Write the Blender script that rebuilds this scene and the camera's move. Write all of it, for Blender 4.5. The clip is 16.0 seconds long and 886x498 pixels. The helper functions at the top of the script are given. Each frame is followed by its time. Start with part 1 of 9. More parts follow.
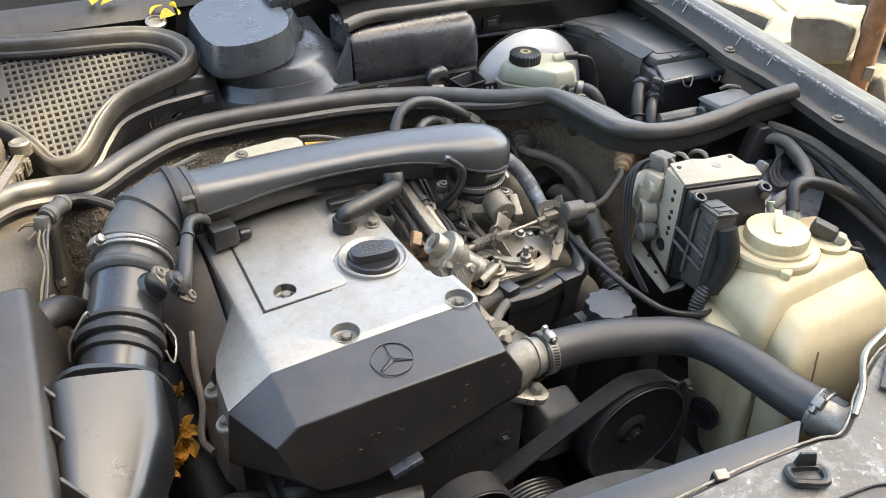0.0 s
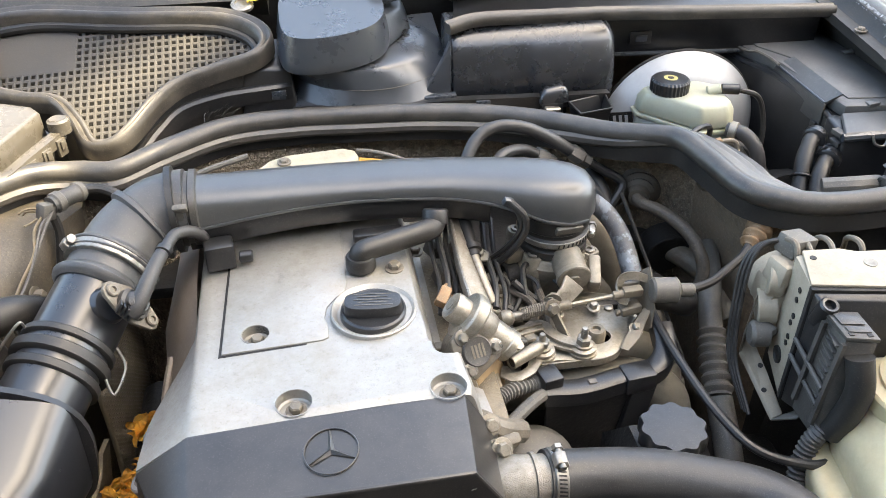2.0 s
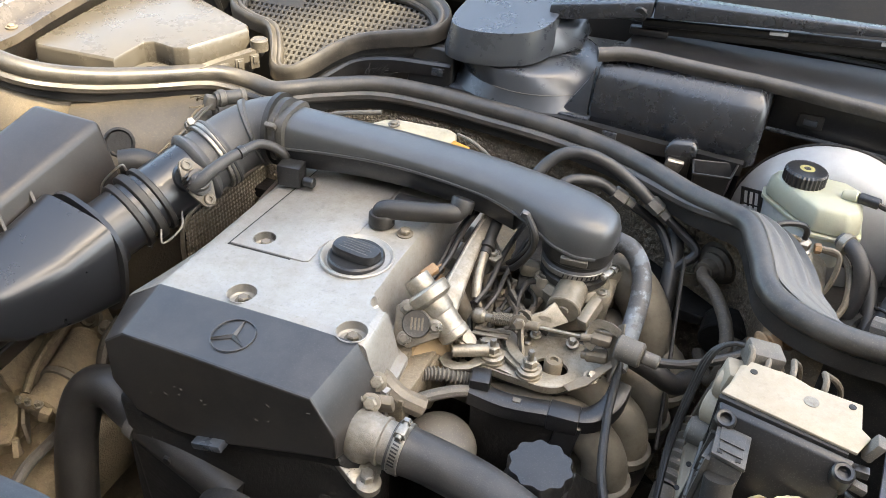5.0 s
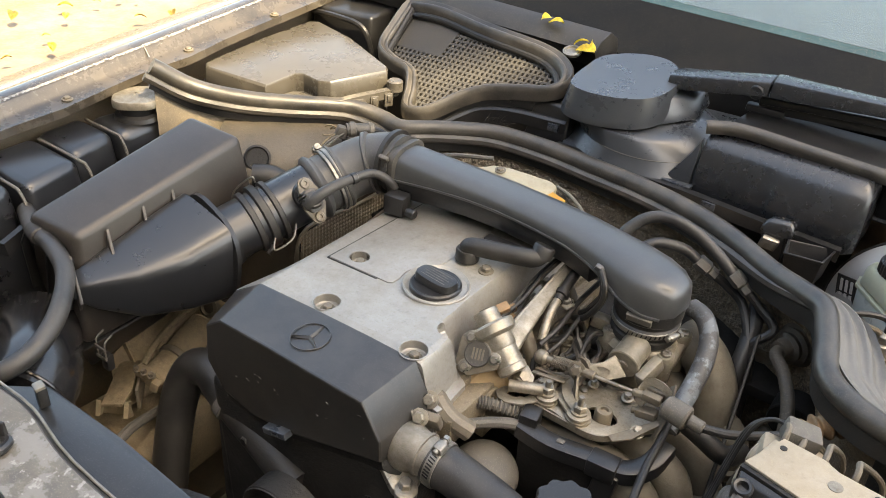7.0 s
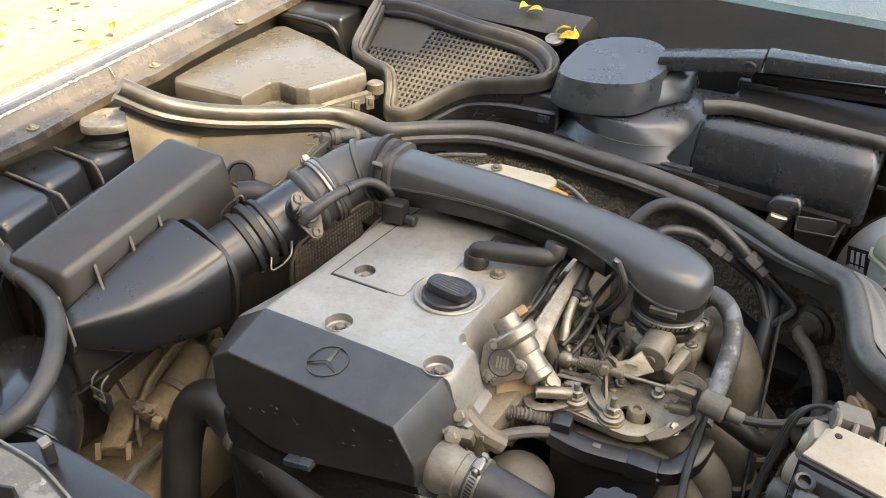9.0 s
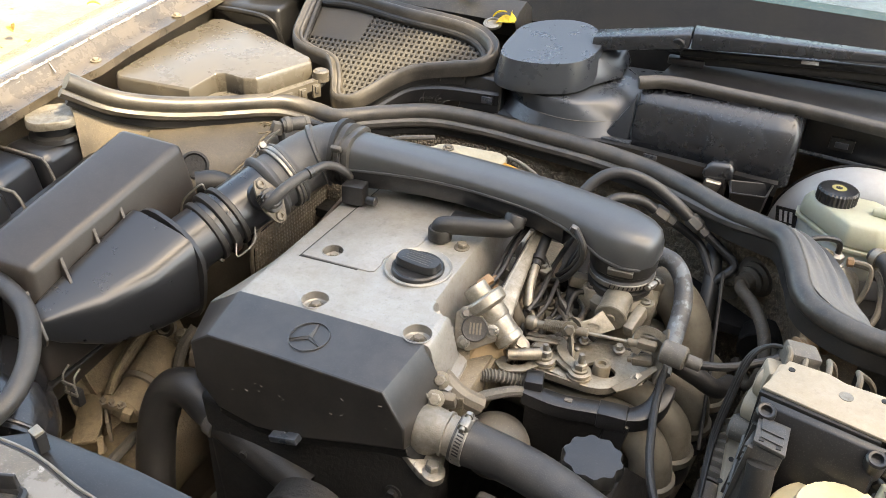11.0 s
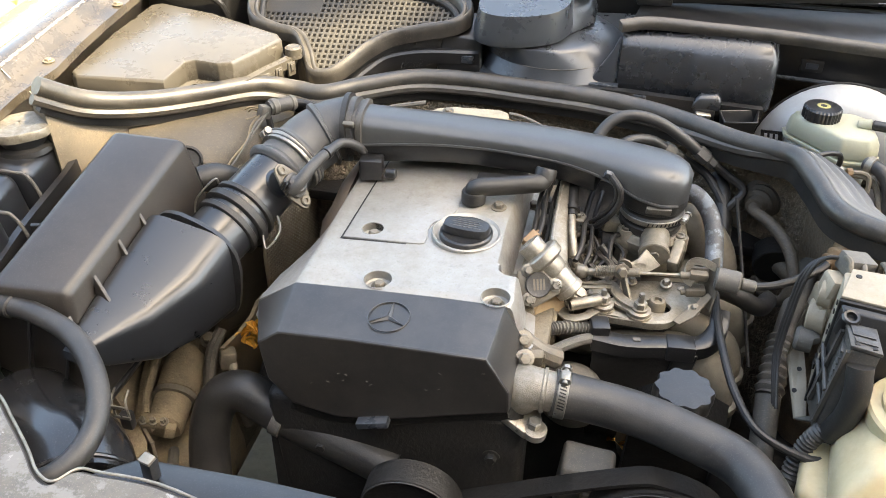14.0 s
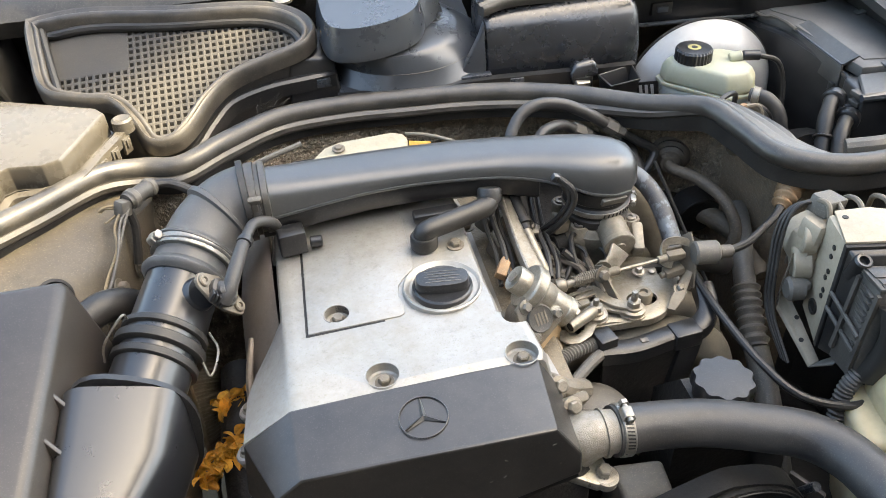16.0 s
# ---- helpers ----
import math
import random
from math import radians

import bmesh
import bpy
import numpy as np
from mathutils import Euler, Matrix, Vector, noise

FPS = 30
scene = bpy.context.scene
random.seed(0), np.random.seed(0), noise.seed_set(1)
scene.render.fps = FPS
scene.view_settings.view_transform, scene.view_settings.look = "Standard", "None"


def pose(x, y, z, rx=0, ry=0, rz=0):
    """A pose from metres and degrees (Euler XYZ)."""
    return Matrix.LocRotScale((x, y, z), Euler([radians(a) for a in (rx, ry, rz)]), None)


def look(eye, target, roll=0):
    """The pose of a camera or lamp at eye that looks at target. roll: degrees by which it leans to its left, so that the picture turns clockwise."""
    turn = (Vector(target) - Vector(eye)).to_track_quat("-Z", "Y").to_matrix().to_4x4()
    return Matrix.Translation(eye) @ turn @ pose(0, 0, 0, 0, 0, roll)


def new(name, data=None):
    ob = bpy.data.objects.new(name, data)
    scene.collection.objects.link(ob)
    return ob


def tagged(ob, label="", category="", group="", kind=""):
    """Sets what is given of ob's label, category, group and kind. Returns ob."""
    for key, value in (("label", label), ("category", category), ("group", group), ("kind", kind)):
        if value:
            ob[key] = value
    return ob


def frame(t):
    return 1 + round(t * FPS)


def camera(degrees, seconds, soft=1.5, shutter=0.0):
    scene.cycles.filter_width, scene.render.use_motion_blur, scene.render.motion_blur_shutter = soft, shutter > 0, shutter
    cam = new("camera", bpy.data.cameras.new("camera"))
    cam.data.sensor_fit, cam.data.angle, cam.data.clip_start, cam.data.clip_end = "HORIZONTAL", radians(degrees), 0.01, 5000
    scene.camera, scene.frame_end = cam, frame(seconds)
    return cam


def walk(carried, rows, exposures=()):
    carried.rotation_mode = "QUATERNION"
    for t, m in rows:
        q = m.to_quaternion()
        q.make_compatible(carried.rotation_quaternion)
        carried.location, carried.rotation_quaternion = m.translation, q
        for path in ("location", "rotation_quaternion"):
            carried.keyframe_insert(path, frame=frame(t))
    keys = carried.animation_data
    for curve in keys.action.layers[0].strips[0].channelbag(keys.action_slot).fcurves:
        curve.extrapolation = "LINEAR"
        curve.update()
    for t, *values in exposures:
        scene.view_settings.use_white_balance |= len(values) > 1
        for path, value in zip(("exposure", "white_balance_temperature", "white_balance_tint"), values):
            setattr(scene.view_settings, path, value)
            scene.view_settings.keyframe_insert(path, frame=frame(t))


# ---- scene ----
cam = camera(55.2, 16.0, soft=0.5)
METRES, EYE, TILT, LEAN, TURN = 1.65, 1.37, -35.0, -1.5, -28.0
ORIGIN = (-0.345, -0.55, 1.37)
ROWS = [
    (0.0, 0.0, 0.0, 0.0, 0.0, -0.0, -0.0),
    (0.5, 0.0562, 0.003, -0.0118, 4.37, -0.02, -1.86),
    (1.0, 0.083, 0.0252, -0.0084, 6.85, 0.07, -3.05),
    (1.5, 0.0969, 0.0775, 0.0153, 10.15, -0.2, -6.02),
    (2.0, 0.11, 0.1323, 0.0426, 16.2, -1.17, -9.08),
    (2.5, 0.141, 0.1434, 0.0473, 19.65, -2.87, -11.89),
    (3.0, 0.2163, 0.145, 0.0496, 26.42, -4.62, -18.37),
    (3.5, 0.2548, 0.1567, 0.0576, 32.72, -6.66, -20.33),
    (6.0, 0.3532, 0.2182, 0.1298, 53.68, -12.35, -33.88),
    (6.5, 0.376, 0.2124, 0.1299, 58.28, -13.68, -34.37),
    (7.0, 0.3728, 0.2051, 0.1262, 58.42, -13.59, -34.34),
    (7.5, 0.3508, 0.1989, 0.1207, 58.18, -13.25, -33.49),
    (8.0, 0.3391, 0.198, 0.1186, 54.96, -11.65, -31.89),
    (8.5, 0.3355, 0.1967, 0.1151, 53.64, -11.02, -31.0),
    (9.0, 0.3341, 0.1918, 0.1117, 53.76, -11.69, -30.37),
    (9.5, 0.3266, 0.1786, 0.1032, 51.54, -10.77, -29.03),
    (10.0, 0.3183, 0.1628, 0.0905, 46.01, -8.15, -28.05),
    (12.5, 0.3629, 0.1541, 0.0838, 48.0, -9.11, -28.66),
    (13.0, 0.3373, 0.1328, 0.0686, 47.36, -8.89, -27.25),
    (13.5, 0.286, 0.1004, 0.0443, 41.25, -6.15, -22.85),
    (14.0, 0.2495, 0.0851, 0.0333, 35.11, -5.96, -21.68),
    (14.5, 0.2059, 0.0949, 0.0425, 31.22, -5.59, -18.87),
    (15.0, 0.1655, 0.1013, 0.0514, 29.16, -5.08, -18.37),
    (15.5, 0.1297, 0.1015, 0.0513, 23.98, -4.47, -14.64),
    (16.0, 0.0807, 0.0861, 0.05, 15.61, -3.92, -6.18),
]
walk(cam, [(t, pose(*ORIGIN, TILT, LEAN, TURN) @ pose(METRES * x, METRES * y, METRES * z, 90 + pitch, roll, yaw)) for t, x, y, z, yaw, pitch, roll in ROWS],
     exposures=[(0.0, 3.04, 8050.0, 3.5), (2.0, 3.25, 8000.0, 4.0), (3.5, 3.17, 8000.0, 4.0), (6.0, 2.96, 8250.0, 4.5), (6.5, 2.76, 8750.0, 5.0), (7.5, 2.69, 9050.0, 5.0), (9.0, 2.84, 8900.0, 5.0), (10.0, 2.98, 8850.0, 5.0), (12.5, 2.98, 8750.0, 5.0), (14.5, 3.23, 8250.0, 3.5), (16.0, 3.17, 8150.0, 3.0)])

# ---- world and sun ----
world = bpy.data.worlds.new("sky")
scene.world = world
world.use_nodes = True
wn = world.node_tree
sky = wn.nodes.new("ShaderNodeTexSky")
sky.sky_type = "NISHITA"
sky.sun_disc = False
sky.air_density, sky.dust_density, sky.ozone_density = 0.75, 2.0, 0.5
SUN_ELEV, SUN_AZ = 58.0, 102.0   # degrees; azimuth from +y towards +x
sky.sun_elevation = radians(SUN_ELEV)
sky.sun_rotation = radians(SUN_AZ)
wn.nodes["Background"].inputs["Strength"].default_value = 0.15
wn.links.new(sky.outputs[0], wn.nodes["Background"].inputs["Color"])
sun = new("sun", bpy.data.lights.new("sun", "SUN"))
sun.data.energy, sun.data.angle, sun.data.color = 2.7, radians(0.6), (1.0, 0.9, 0.74)
sun_from = Vector((math.sin(radians(SUN_AZ)) * math.cos(radians(SUN_ELEV)), math.cos(radians(SUN_AZ)) * math.cos(radians(SUN_ELEV)), math.sin(radians(SUN_ELEV))))
sun.matrix_world = look(sun_from * 20, (0, 0, 0))

# ---- materials ----
def M(name, col, rough=0.5, metal=0.0, var=0.2, s1=14.0, s2=160.0, dust=0.0, dustcol=(0.30, 0.25, 0.18), bump=0.15, bs=500.0, rvar=0.18, coat=0.0, trans=0.0, speck=0.22, bd=0.002, spec=0.5, chip=None):
    m = bpy.data.materials.new(name)
    m.use_nodes = True
    nt = m.node_tree
    N, L = nt.nodes, nt.links
    p = N["Principled BSDF"]
    tc = N.new("ShaderNodeTexCoord")

    def noise_at(scale, detail=5.0, rough_=0.6):
        n = N.new("ShaderNodeTexNoise")
        n.inputs["Scale"].default_value, n.inputs["Detail"].default_value, n.inputs["Roughness"].default_value = scale, detail, rough_
        L.new(tc.outputs["Object"], n.inputs["Vector"])
        return n.outputs["Fac"]

    def ramp(src, a, b, lo, hi):
        r = N.new("ShaderNodeMapRange")
        for key, v in (("From Min", a), ("From Max", b), ("To Min", lo), ("To Max", hi)):
            r.inputs[key].default_value = v
        L.new(src, r.inputs["Value"])
        return r.outputs["Result"]

    def mix(f, a, b):
        x = N.new("ShaderNodeMix")
        x.data_type = "RGBA"
        L.new(f, x.inputs["Factor"])
        for sock, v in ((x.inputs["A"], a), (x.inputs["B"], b)):
            if isinstance(v, tuple):
                sock.default_value = (*v, 1)
            else:
                L.new(v, sock)
        return x.outputs["Result"]

    big, fine = noise_at(s1), noise_at(s2, 4.0)
    c = mix(ramp(big, 0.32, 0.68, 0, 1), tuple(v * (1 - var) for v in col), tuple(min(1, v * (1 + var)) for v in col))
    c = mix(ramp(fine, 0.35, 0.65, 0, 0.45), c, tuple(min(1, v * (1 + 0.8 * var)) for v in col))
    if dust:
        d = noise_at(s1 * 1.7 + 5, 8.0, 0.7)
        c = mix(ramp(d, 0.36, 0.68, dust * 0.15, dust), c, dustcol)
        ro = ramp(d, 0.36, 0.68, rough - rvar * 0.4, min(0.97, rough + rvar))
    else:
        ro = ramp(big, 0.3, 0.7, rough - rvar * 0.5, min(0.97, rough + rvar * 0.5))
    if speck:
        c = mix(ramp(noise_at(330.0, 2.0, 0.5), 0.60, 0.74, 0, speck), c, dustcol)
        c = mix(ramp(noise_at(820.0, 1.0, 0.4), 0.62, 0.70, 0, min(1.0, speck * 1.3)), c, tuple(min(0.9, v * 1.5) for v in dustcol))
        if metal:
            c = mix(ramp(noise_at(95.0, 6.0, 0.75), 0.56, 0.72, 0, speck * 0.8), c, tuple(v * 0.35 for v in col))
    if chip:
        c = mix(ramp(noise_at(38.0, 7.0, 0.68), 0.50, 0.56, 0, 0.85), c, chip)
        c = mix(ramp(noise_at(75.0, 6.0, 0.7), 0.60, 0.64, 0, 0.9), c, tuple(min(0.85, v * 1.5) for v in chip))
    L.new(c, p.inputs["Base Color"])
    L.new(ro, p.inputs["Roughness"])
    p.inputs["Metallic"].default_value = metal
    p.inputs["Specular IOR Level"].default_value = spec
    p.inputs["Coat Weight"].default_value = coat
    p.inputs["Coat Roughness"].default_value = 0.15
    if trans:
        p.inputs["Subsurface Weight"].default_value = trans
        p.inputs["Subsurface Radius"].default_value = (0.02, 0.014, 0.007)
        p.inputs["Subsurface Scale"].default_value = 0.5
    if bump:
        bp = N.new("ShaderNodeBump")
        bp.inputs["Strength"].default_value, bp.inputs["Distance"].default_value = bump, bd
        L.new(noise_at(bs, 3.0), bp.inputs["Height"])
        L.new(bp.outputs["Normal"], p.inputs["Normal"])
    return m


m_plastic = M("black_plastic", (0.0095, 0.0098, 0.0108), 0.30, dust=0.22, dustcol=(0.062, 0.058, 0.054), bump=0.05, bs=900, spec=0.6, rvar=0.05)
m_plastic_dusty = M("dusty_black_plastic", (0.030, 0.029, 0.028), 0.40, dust=0.6, dustcol=(0.125, 0.112, 0.095), bump=0.14)
# black plastic with a bluish base colour in place of sky sheen
m_plastic_grey = M("sky_toned_black_plastic", (0.036, 0.041, 0.049), 0.28, dust=0.2, dustcol=(0.085, 0.090, 0.097), var=0.1, bump=0.04, bs=1200, spec=0.8, speck=0.10, rvar=0.05)
m_cover = M("front_cover_plastic", (0.0140, 0.0130, 0.0124), 0.35, dust=0.45, dustcol=(0.062, 0.054, 0.046), bump=0.06, bs=1600, spec=0.75, speck=0.2, rvar=0.06)
m_rubber = M("black_rubber", (0.0105, 0.0105, 0.011), 0.42, dust=0.38, dustcol=(0.062, 0.055, 0.046), bump=0.10, bs=700)
m_seal = M("dusty_seal_rubber", (0.018, 0.0172, 0.0166), 0.38, dust=0.6, dustcol=(0.112, 0.097, 0.079), bump=0.08, bs=700, spec=0.65)
m_stained = M("stained_silver_paint", (0.345, 0.334, 0.312), 0.36, metal=0.42, var=0.18, s1=16, dust=0.6, dustcol=(0.205, 0.182, 0.143), bump=0.12, bs=1300, speck=0.42)
m_alu = M("bright_aluminium", (0.38, 0.352, 0.302), 0.34, metal=0.65, var=0.35, s1=40, dust=0.7, dustcol=(0.165, 0.134, 0.092), bump=0.14, bs=700, speck=0.4)
m_metal = M("dusty_metal", (0.33, 0.302, 0.255), 0.36, metal=0.6, var=0.35, s1=45, dust=0.7, dustcol=(0.15, 0.121, 0.082), bump=0.18, bs=600, speck=0.4)
m_cast = M("dirty_cast_metal", (0.155, 0.138, 0.112), 0.5, metal=0.2, var=0.4, s1=34, dust=0.6, dustcol=(0.15, 0.118, 0.08), bump=0.28, bs=500, speck=0.45)
m_steel = M("worn_steel", (0.31, 0.298, 0.272), 0.32, metal=0.75, var=0.3, s1=60, dust=0.6, dustcol=(0.165, 0.135, 0.095), speck=0.4)
# near-black for grimy metal; also paints shade into holes and gaps
m_dark = M("grimy_dark_and_gap_shade", (0.007, 0.0066, 0.0062), 0.55, dust=0.45, dustcol=(0.024, 0.020, 0.016), bump=0.5, bs=200, speck=0.3)
m_felt = M("firewall_felt", (0.130, 0.105, 0.077), 0.95, var=0.7, s1=45, s2=300, dust=0.8, dustcol=(0.33, 0.265, 0.19), bump=1.0, bs=130, speck=0.6, bd=0.012)
m_paint = M("dark_body_paint", (0.0150, 0.0146, 0.0146), 0.46, metal=0.1, dust=0.6, dustcol=(0.078, 0.070, 0.060), bump=0.03, speck=0.4)
# left wing: dusty brown paint, lightened in colour to look sunlit
m_wing_lit = M("dusty_sunlit_wing_paint", (0.028, 0.0245, 0.021), 0.22, metal=0.1, dust=0.6, dustcol=(0.125, 0.102, 0.076), var=0.3, s1=7, bump=0.03, speck=0.2, coat=0.5)
m_worn = M("chalky_worn_paint", (0.42, 0.42, 0.41), 0.7, dust=1.0, s1=90, dustcol=(0.05, 0.05, 0.05), var=0.5, bump=0.2, speck=0.9)
m_inner = M("dusty_inner_panel", (0.055, 0.046, 0.034), 0.5, dust=0.75, dustcol=(0.122, 0.098, 0.068), var=0.5, s1=9, bump=0.4, bs=250, speck=0.45)
m_inner_pale = M("pale_dusty_inner_panel", (0.115, 0.094, 0.067), 0.6, dust=0.8, dustcol=(0.25, 0.20, 0.138), var=0.5, s1=9, bump=0.4, bs=250, speck=0.45)
m_beige = M("beige_cast_paint", (0.355, 0.303, 0.232), 0.5, metal=0.1, dust=0.5, dustcol=(0.28, 0.232, 0.16), var=0.16, s1=20, bump=0.15, speck=0.35)
m_airlid = M("dusty_filter_lid", (0.0235, 0.0200, 0.0178), 0.34, dust=0.45, dustcol=(0.066, 0.056, 0.047), var=0.2, s1=6, bump=0.05, bs=1100, spec=0.6, rvar=0.07)
m_funnel = M("satin_black_plastic", (0.0145, 0.0155, 0.0180), 0.28, dust=0.1, dustcol=(0.032, 0.032, 0.033), var=0.05, s1=9, bump=0.02, bs=1100, spec=0.8, rvar=0.02, speck=0.05)
m_boxlid = M("dusty_grey_lid", (0.064, 0.063, 0.061), 0.42, dust=0.6, dustcol=(0.165, 0.160, 0.150), var=0.2, s1=8, bump=0.05, bs=1000, rvar=0.08)
m_duct = M("satin_duct_plastic", (0.042, 0.0435, 0.045), 0.30, dust=0.3, dustcol=(0.088, 0.087, 0.084), var=0.12, bump=0.04, bs=1300, spec=0.85, speck=0.16, rvar=0.06)
m_housing = M("cowl_black_plastic", (0.0185, 0.0200, 0.0235), 0.26, dust=0.12, dustcol=(0.045, 0.047, 0.051), var=0.06, bump=0.03, bs=1100, spec=0.85, speck=0.05, rvar=0.04)
m_grime = M("oily_grime", (0.13, 0.108, 0.078), 0.5, metal=0.15, var=0.45, s1=40, dust=0.6, dustcol=(0.22, 0.175, 0.115), bump=0.4, bs=400, speck=0.5, bd=0.003)
m_brown = M("brown_panel_paint", (0.125, 0.096, 0.069), 0.55, dust=0.7, dustcol=(0.235, 0.175, 0.115), var=0.5, s1=26, bump=0.5, bs=200, speck=0.5, bd=0.004)
# relay lid: dusty black plastic with sunlight put into its lighter colour
m_lid = M("sunlit_toned_plastic", (0.066, 0.059, 0.050), 0.27, dust=0.25, dustcol=(0.115, 0.100, 0.078), var=0.10, s1=7, bump=0.04, bs=900, speck=0.05, spec=0.8, rvar=0.06)
m_tan = M("tan_road_dust", (0.165, 0.130, 0.085), 0.85, dust=0.6, dustcol=(0.235, 0.184, 0.116), var=0.5, s1=20, bump=0.6, bs=300, speck=0.4)
m_support = M("worn_grey_paint", (0.040, 0.038, 0.037), 0.36, metal=0.15, dust=0.7, dustcol=(0.098, 0.091, 0.082), var=0.3, s1=12, bump=0.04, bs=900, speck=0.2)
m_strip = M("chipped_front_paint", (0.10, 0.094, 0.083), 0.5, metal=0.1, dust=0.8, dustcol=(0.165, 0.146, 0.118), var=0.3, s1=26, bump=0.25, bs=260, speck=0.4, chip=(0.21, 0.20, 0.182))
m_clamp = M("clamp_steel", (0.31, 0.30, 0.278), 0.34, metal=0.7, var=0.25, s1=80, dust=0.6, dustcol=(0.18, 0.152, 0.11), bump=0.1, speck=0.35)
m_tank = M("yellowed_plastic", (0.55, 0.468, 0.30), 0.38, var=0.16, s1=9, dust=0.45, dustcol=(0.41, 0.305, 0.16), bump=0.08, trans=0.2, speck=0.12)
m_cream = M("pale_plastic", (0.37, 0.375, 0.285), 0.35, var=0.1, s1=20, dust=0.25, dustcol=(0.33, 0.30, 0.21), bump=0.08, trans=0.2, speck=0.1)
m_milky = M("milky_plastic", (0.40, 0.43, 0.41), 0.30, var=0.1, s1=20, dust=0.2, dustcol=(0.33, 0.31, 0.24), bump=0.05, trans=0.2, speck=0.1)
m_booster = M("booster_shell", (0.36, 0.37, 0.38), 0.36, metal=0.25, var=0.12, s1=8, dust=0.4, dustcol=(0.33, 0.32, 0.29), bump=0.05, speck=0.12)
m_hose = M("hose_rubber", (0.021, 0.021, 0.0222), 0.40, dust=0.45, dustcol=(0.088, 0.081, 0.072), bump=0.08, bs=900)
m_hose_grey = M("grey_hose", (0.075, 0.071, 0.065), 0.52, dust=0.6, dustcol=(0.17, 0.15, 0.12), bump=0.15, bs=700, speck=0.35)
m_skirt = M("grey_skirt_rubber", (0.105, 0.103, 0.098), 0.5, dust=0.5, dustcol=(0.19, 0.18, 0.16), bump=0.1, bs=500, speck=0.25)
m_bellows = M("bellows_rubber", (0.050, 0.051, 0.053), 0.42, dust=0.5, dustcol=(0.125, 0.118, 0.108), bump=0.08, bs=800)
m_foil = M("heat_shield_foil", (0.24, 0.212, 0.168), 0.45, metal=0.4, var=0.3, s1=30, dust=0.7, dustcol=(0.19, 0.155, 0.11), bump=0.1)
m_rustshield = M("brown_heat_shield", (0.235, 0.195, 0.165), 0.45, metal=0.3, var=0.3, s1=12, dust=0.6, dustcol=(0.31, 0.255, 0.205), bump=0.15, bs=350)
m_yellow = M("yellow_paint", (0.42, 0.20, 0.022), 0.5, var=0.15)
m_leaf = M("dry_leaf", (0.74, 0.37, 0.06), 0.7, var=0.5, s1=60, bump=0.4)
m_leafy = M("yellow_leaf", (0.85, 0.62, 0.08), 0.6, var=0.35, s1=80, bump=0.3)
m_leafg = M("faded_leaf", (0.30, 0.215, 0.05), 0.7, var=0.4, s1=40, bump=0.3)
m_copper = M("corroded_copper", (0.23, 0.125, 0.055), 0.55, metal=0.3, var=0.4, s1=60, dust=0.4)
m_label = M("label_black", (0.012, 0.012, 0.013), 0.5, bump=0)
m_ink = M("label_print", (0.55, 0.55, 0.55), 0.6, bump=0)
m_ground = M("dry_sandy_ground", (0.23, 0.19, 0.135), 0.95, var=0.4, s1=2.5, s2=40, dust=0.7, dustcol=(0.14, 0.105, 0.065), bump=0.9, bs=60)
m_stone = M("pale_stone", (0.125, 0.120, 0.108), 0.9, var=0.5, s1=6, s2=50, dust=0.6, dustcol=(0.075, 0.066, 0.050), bump=0.9, bs=60)
m_rust = M("rusty_steel", (0.16, 0.09, 0.055), 0.8, metal=0.2, var=0.5, s1=20, bump=0.5)
m_bark = M("bark", (0.10, 0.075, 0.05), 0.9, var=0.4, s1=12, bump=0.8, bs=60)
m_green = M("tree_leaves", (0.07, 0.10, 0.03), 0.6, var=0.4, s1=20)
# blue-grey base paints the reflected sky onto dusty dark paint
m_shelf = M("dusty_sky_toned_paint", (0.062, 0.070, 0.090), 0.30, metal=0.1, dust=0.45, dustcol=(0.16, 0.16, 0.165), var=0.3, s1=18, coat=0.4, bump=0.03, speck=0.4)
m_loom = M("brown_loom_tape", (0.050, 0.040, 0.031), 0.6, dust=0.6, dustcol=(0.13, 0.105, 0.075), var=0.35, s1=60, bump=0.5, bs=260, speck=0.4)
m_throttle = M("dusty_throttle_casting", (0.255, 0.232, 0.192), 0.45, metal=0.35, var=0.3, s1=40, dust=0.7, dustcol=(0.165, 0.135, 0.092), bump=0.2, bs=700, speck=0.35)
m_beigecast = M("tan_cast_alloy", (0.165, 0.148, 0.117), 0.5, metal=0.2, var=0.3, s1=25, dust=0.6, dustcol=(0.14, 0.116, 0.08), bump=0.2, bs=600, speck=0.3)
m_tanpart = M("tan_phenolic", (0.30, 0.20, 0.105), 0.6, dust=0.5, dustcol=(0.26, 0.20, 0.12), var=0.25, s1=40, bump=0.2)
m_castalu = M("sand_cast_aluminium", (0.29, 0.27, 0.235), 0.45, metal=0.5, var=0.35, s1=60, dust=0.6, dustcol=(0.18, 0.15, 0.11), bump=0.35, bs=900, speck=0.5)
m_wet = M("glossy_black_plastic", (0.009, 0.009, 0.010), 0.13, dust=0.15, dustcol=(0.07, 0.065, 0.06), bump=0.03, speck=0.2, coat=0.4)
m_platecream = M("cream_dusty_plate", (0.36, 0.33, 0.25), 0.6, metal=0.1, dust=0.6, dustcol=(0.30, 0.255, 0.17), var=0.2, s1=25, bump=0.2, speck=0.3)
m_grille = M("dusty_grille_plastic", (0.034, 0.032, 0.030), 0.72, dust=0.5, dustcol=(0.085, 0.076, 0.064), bump=0.1)
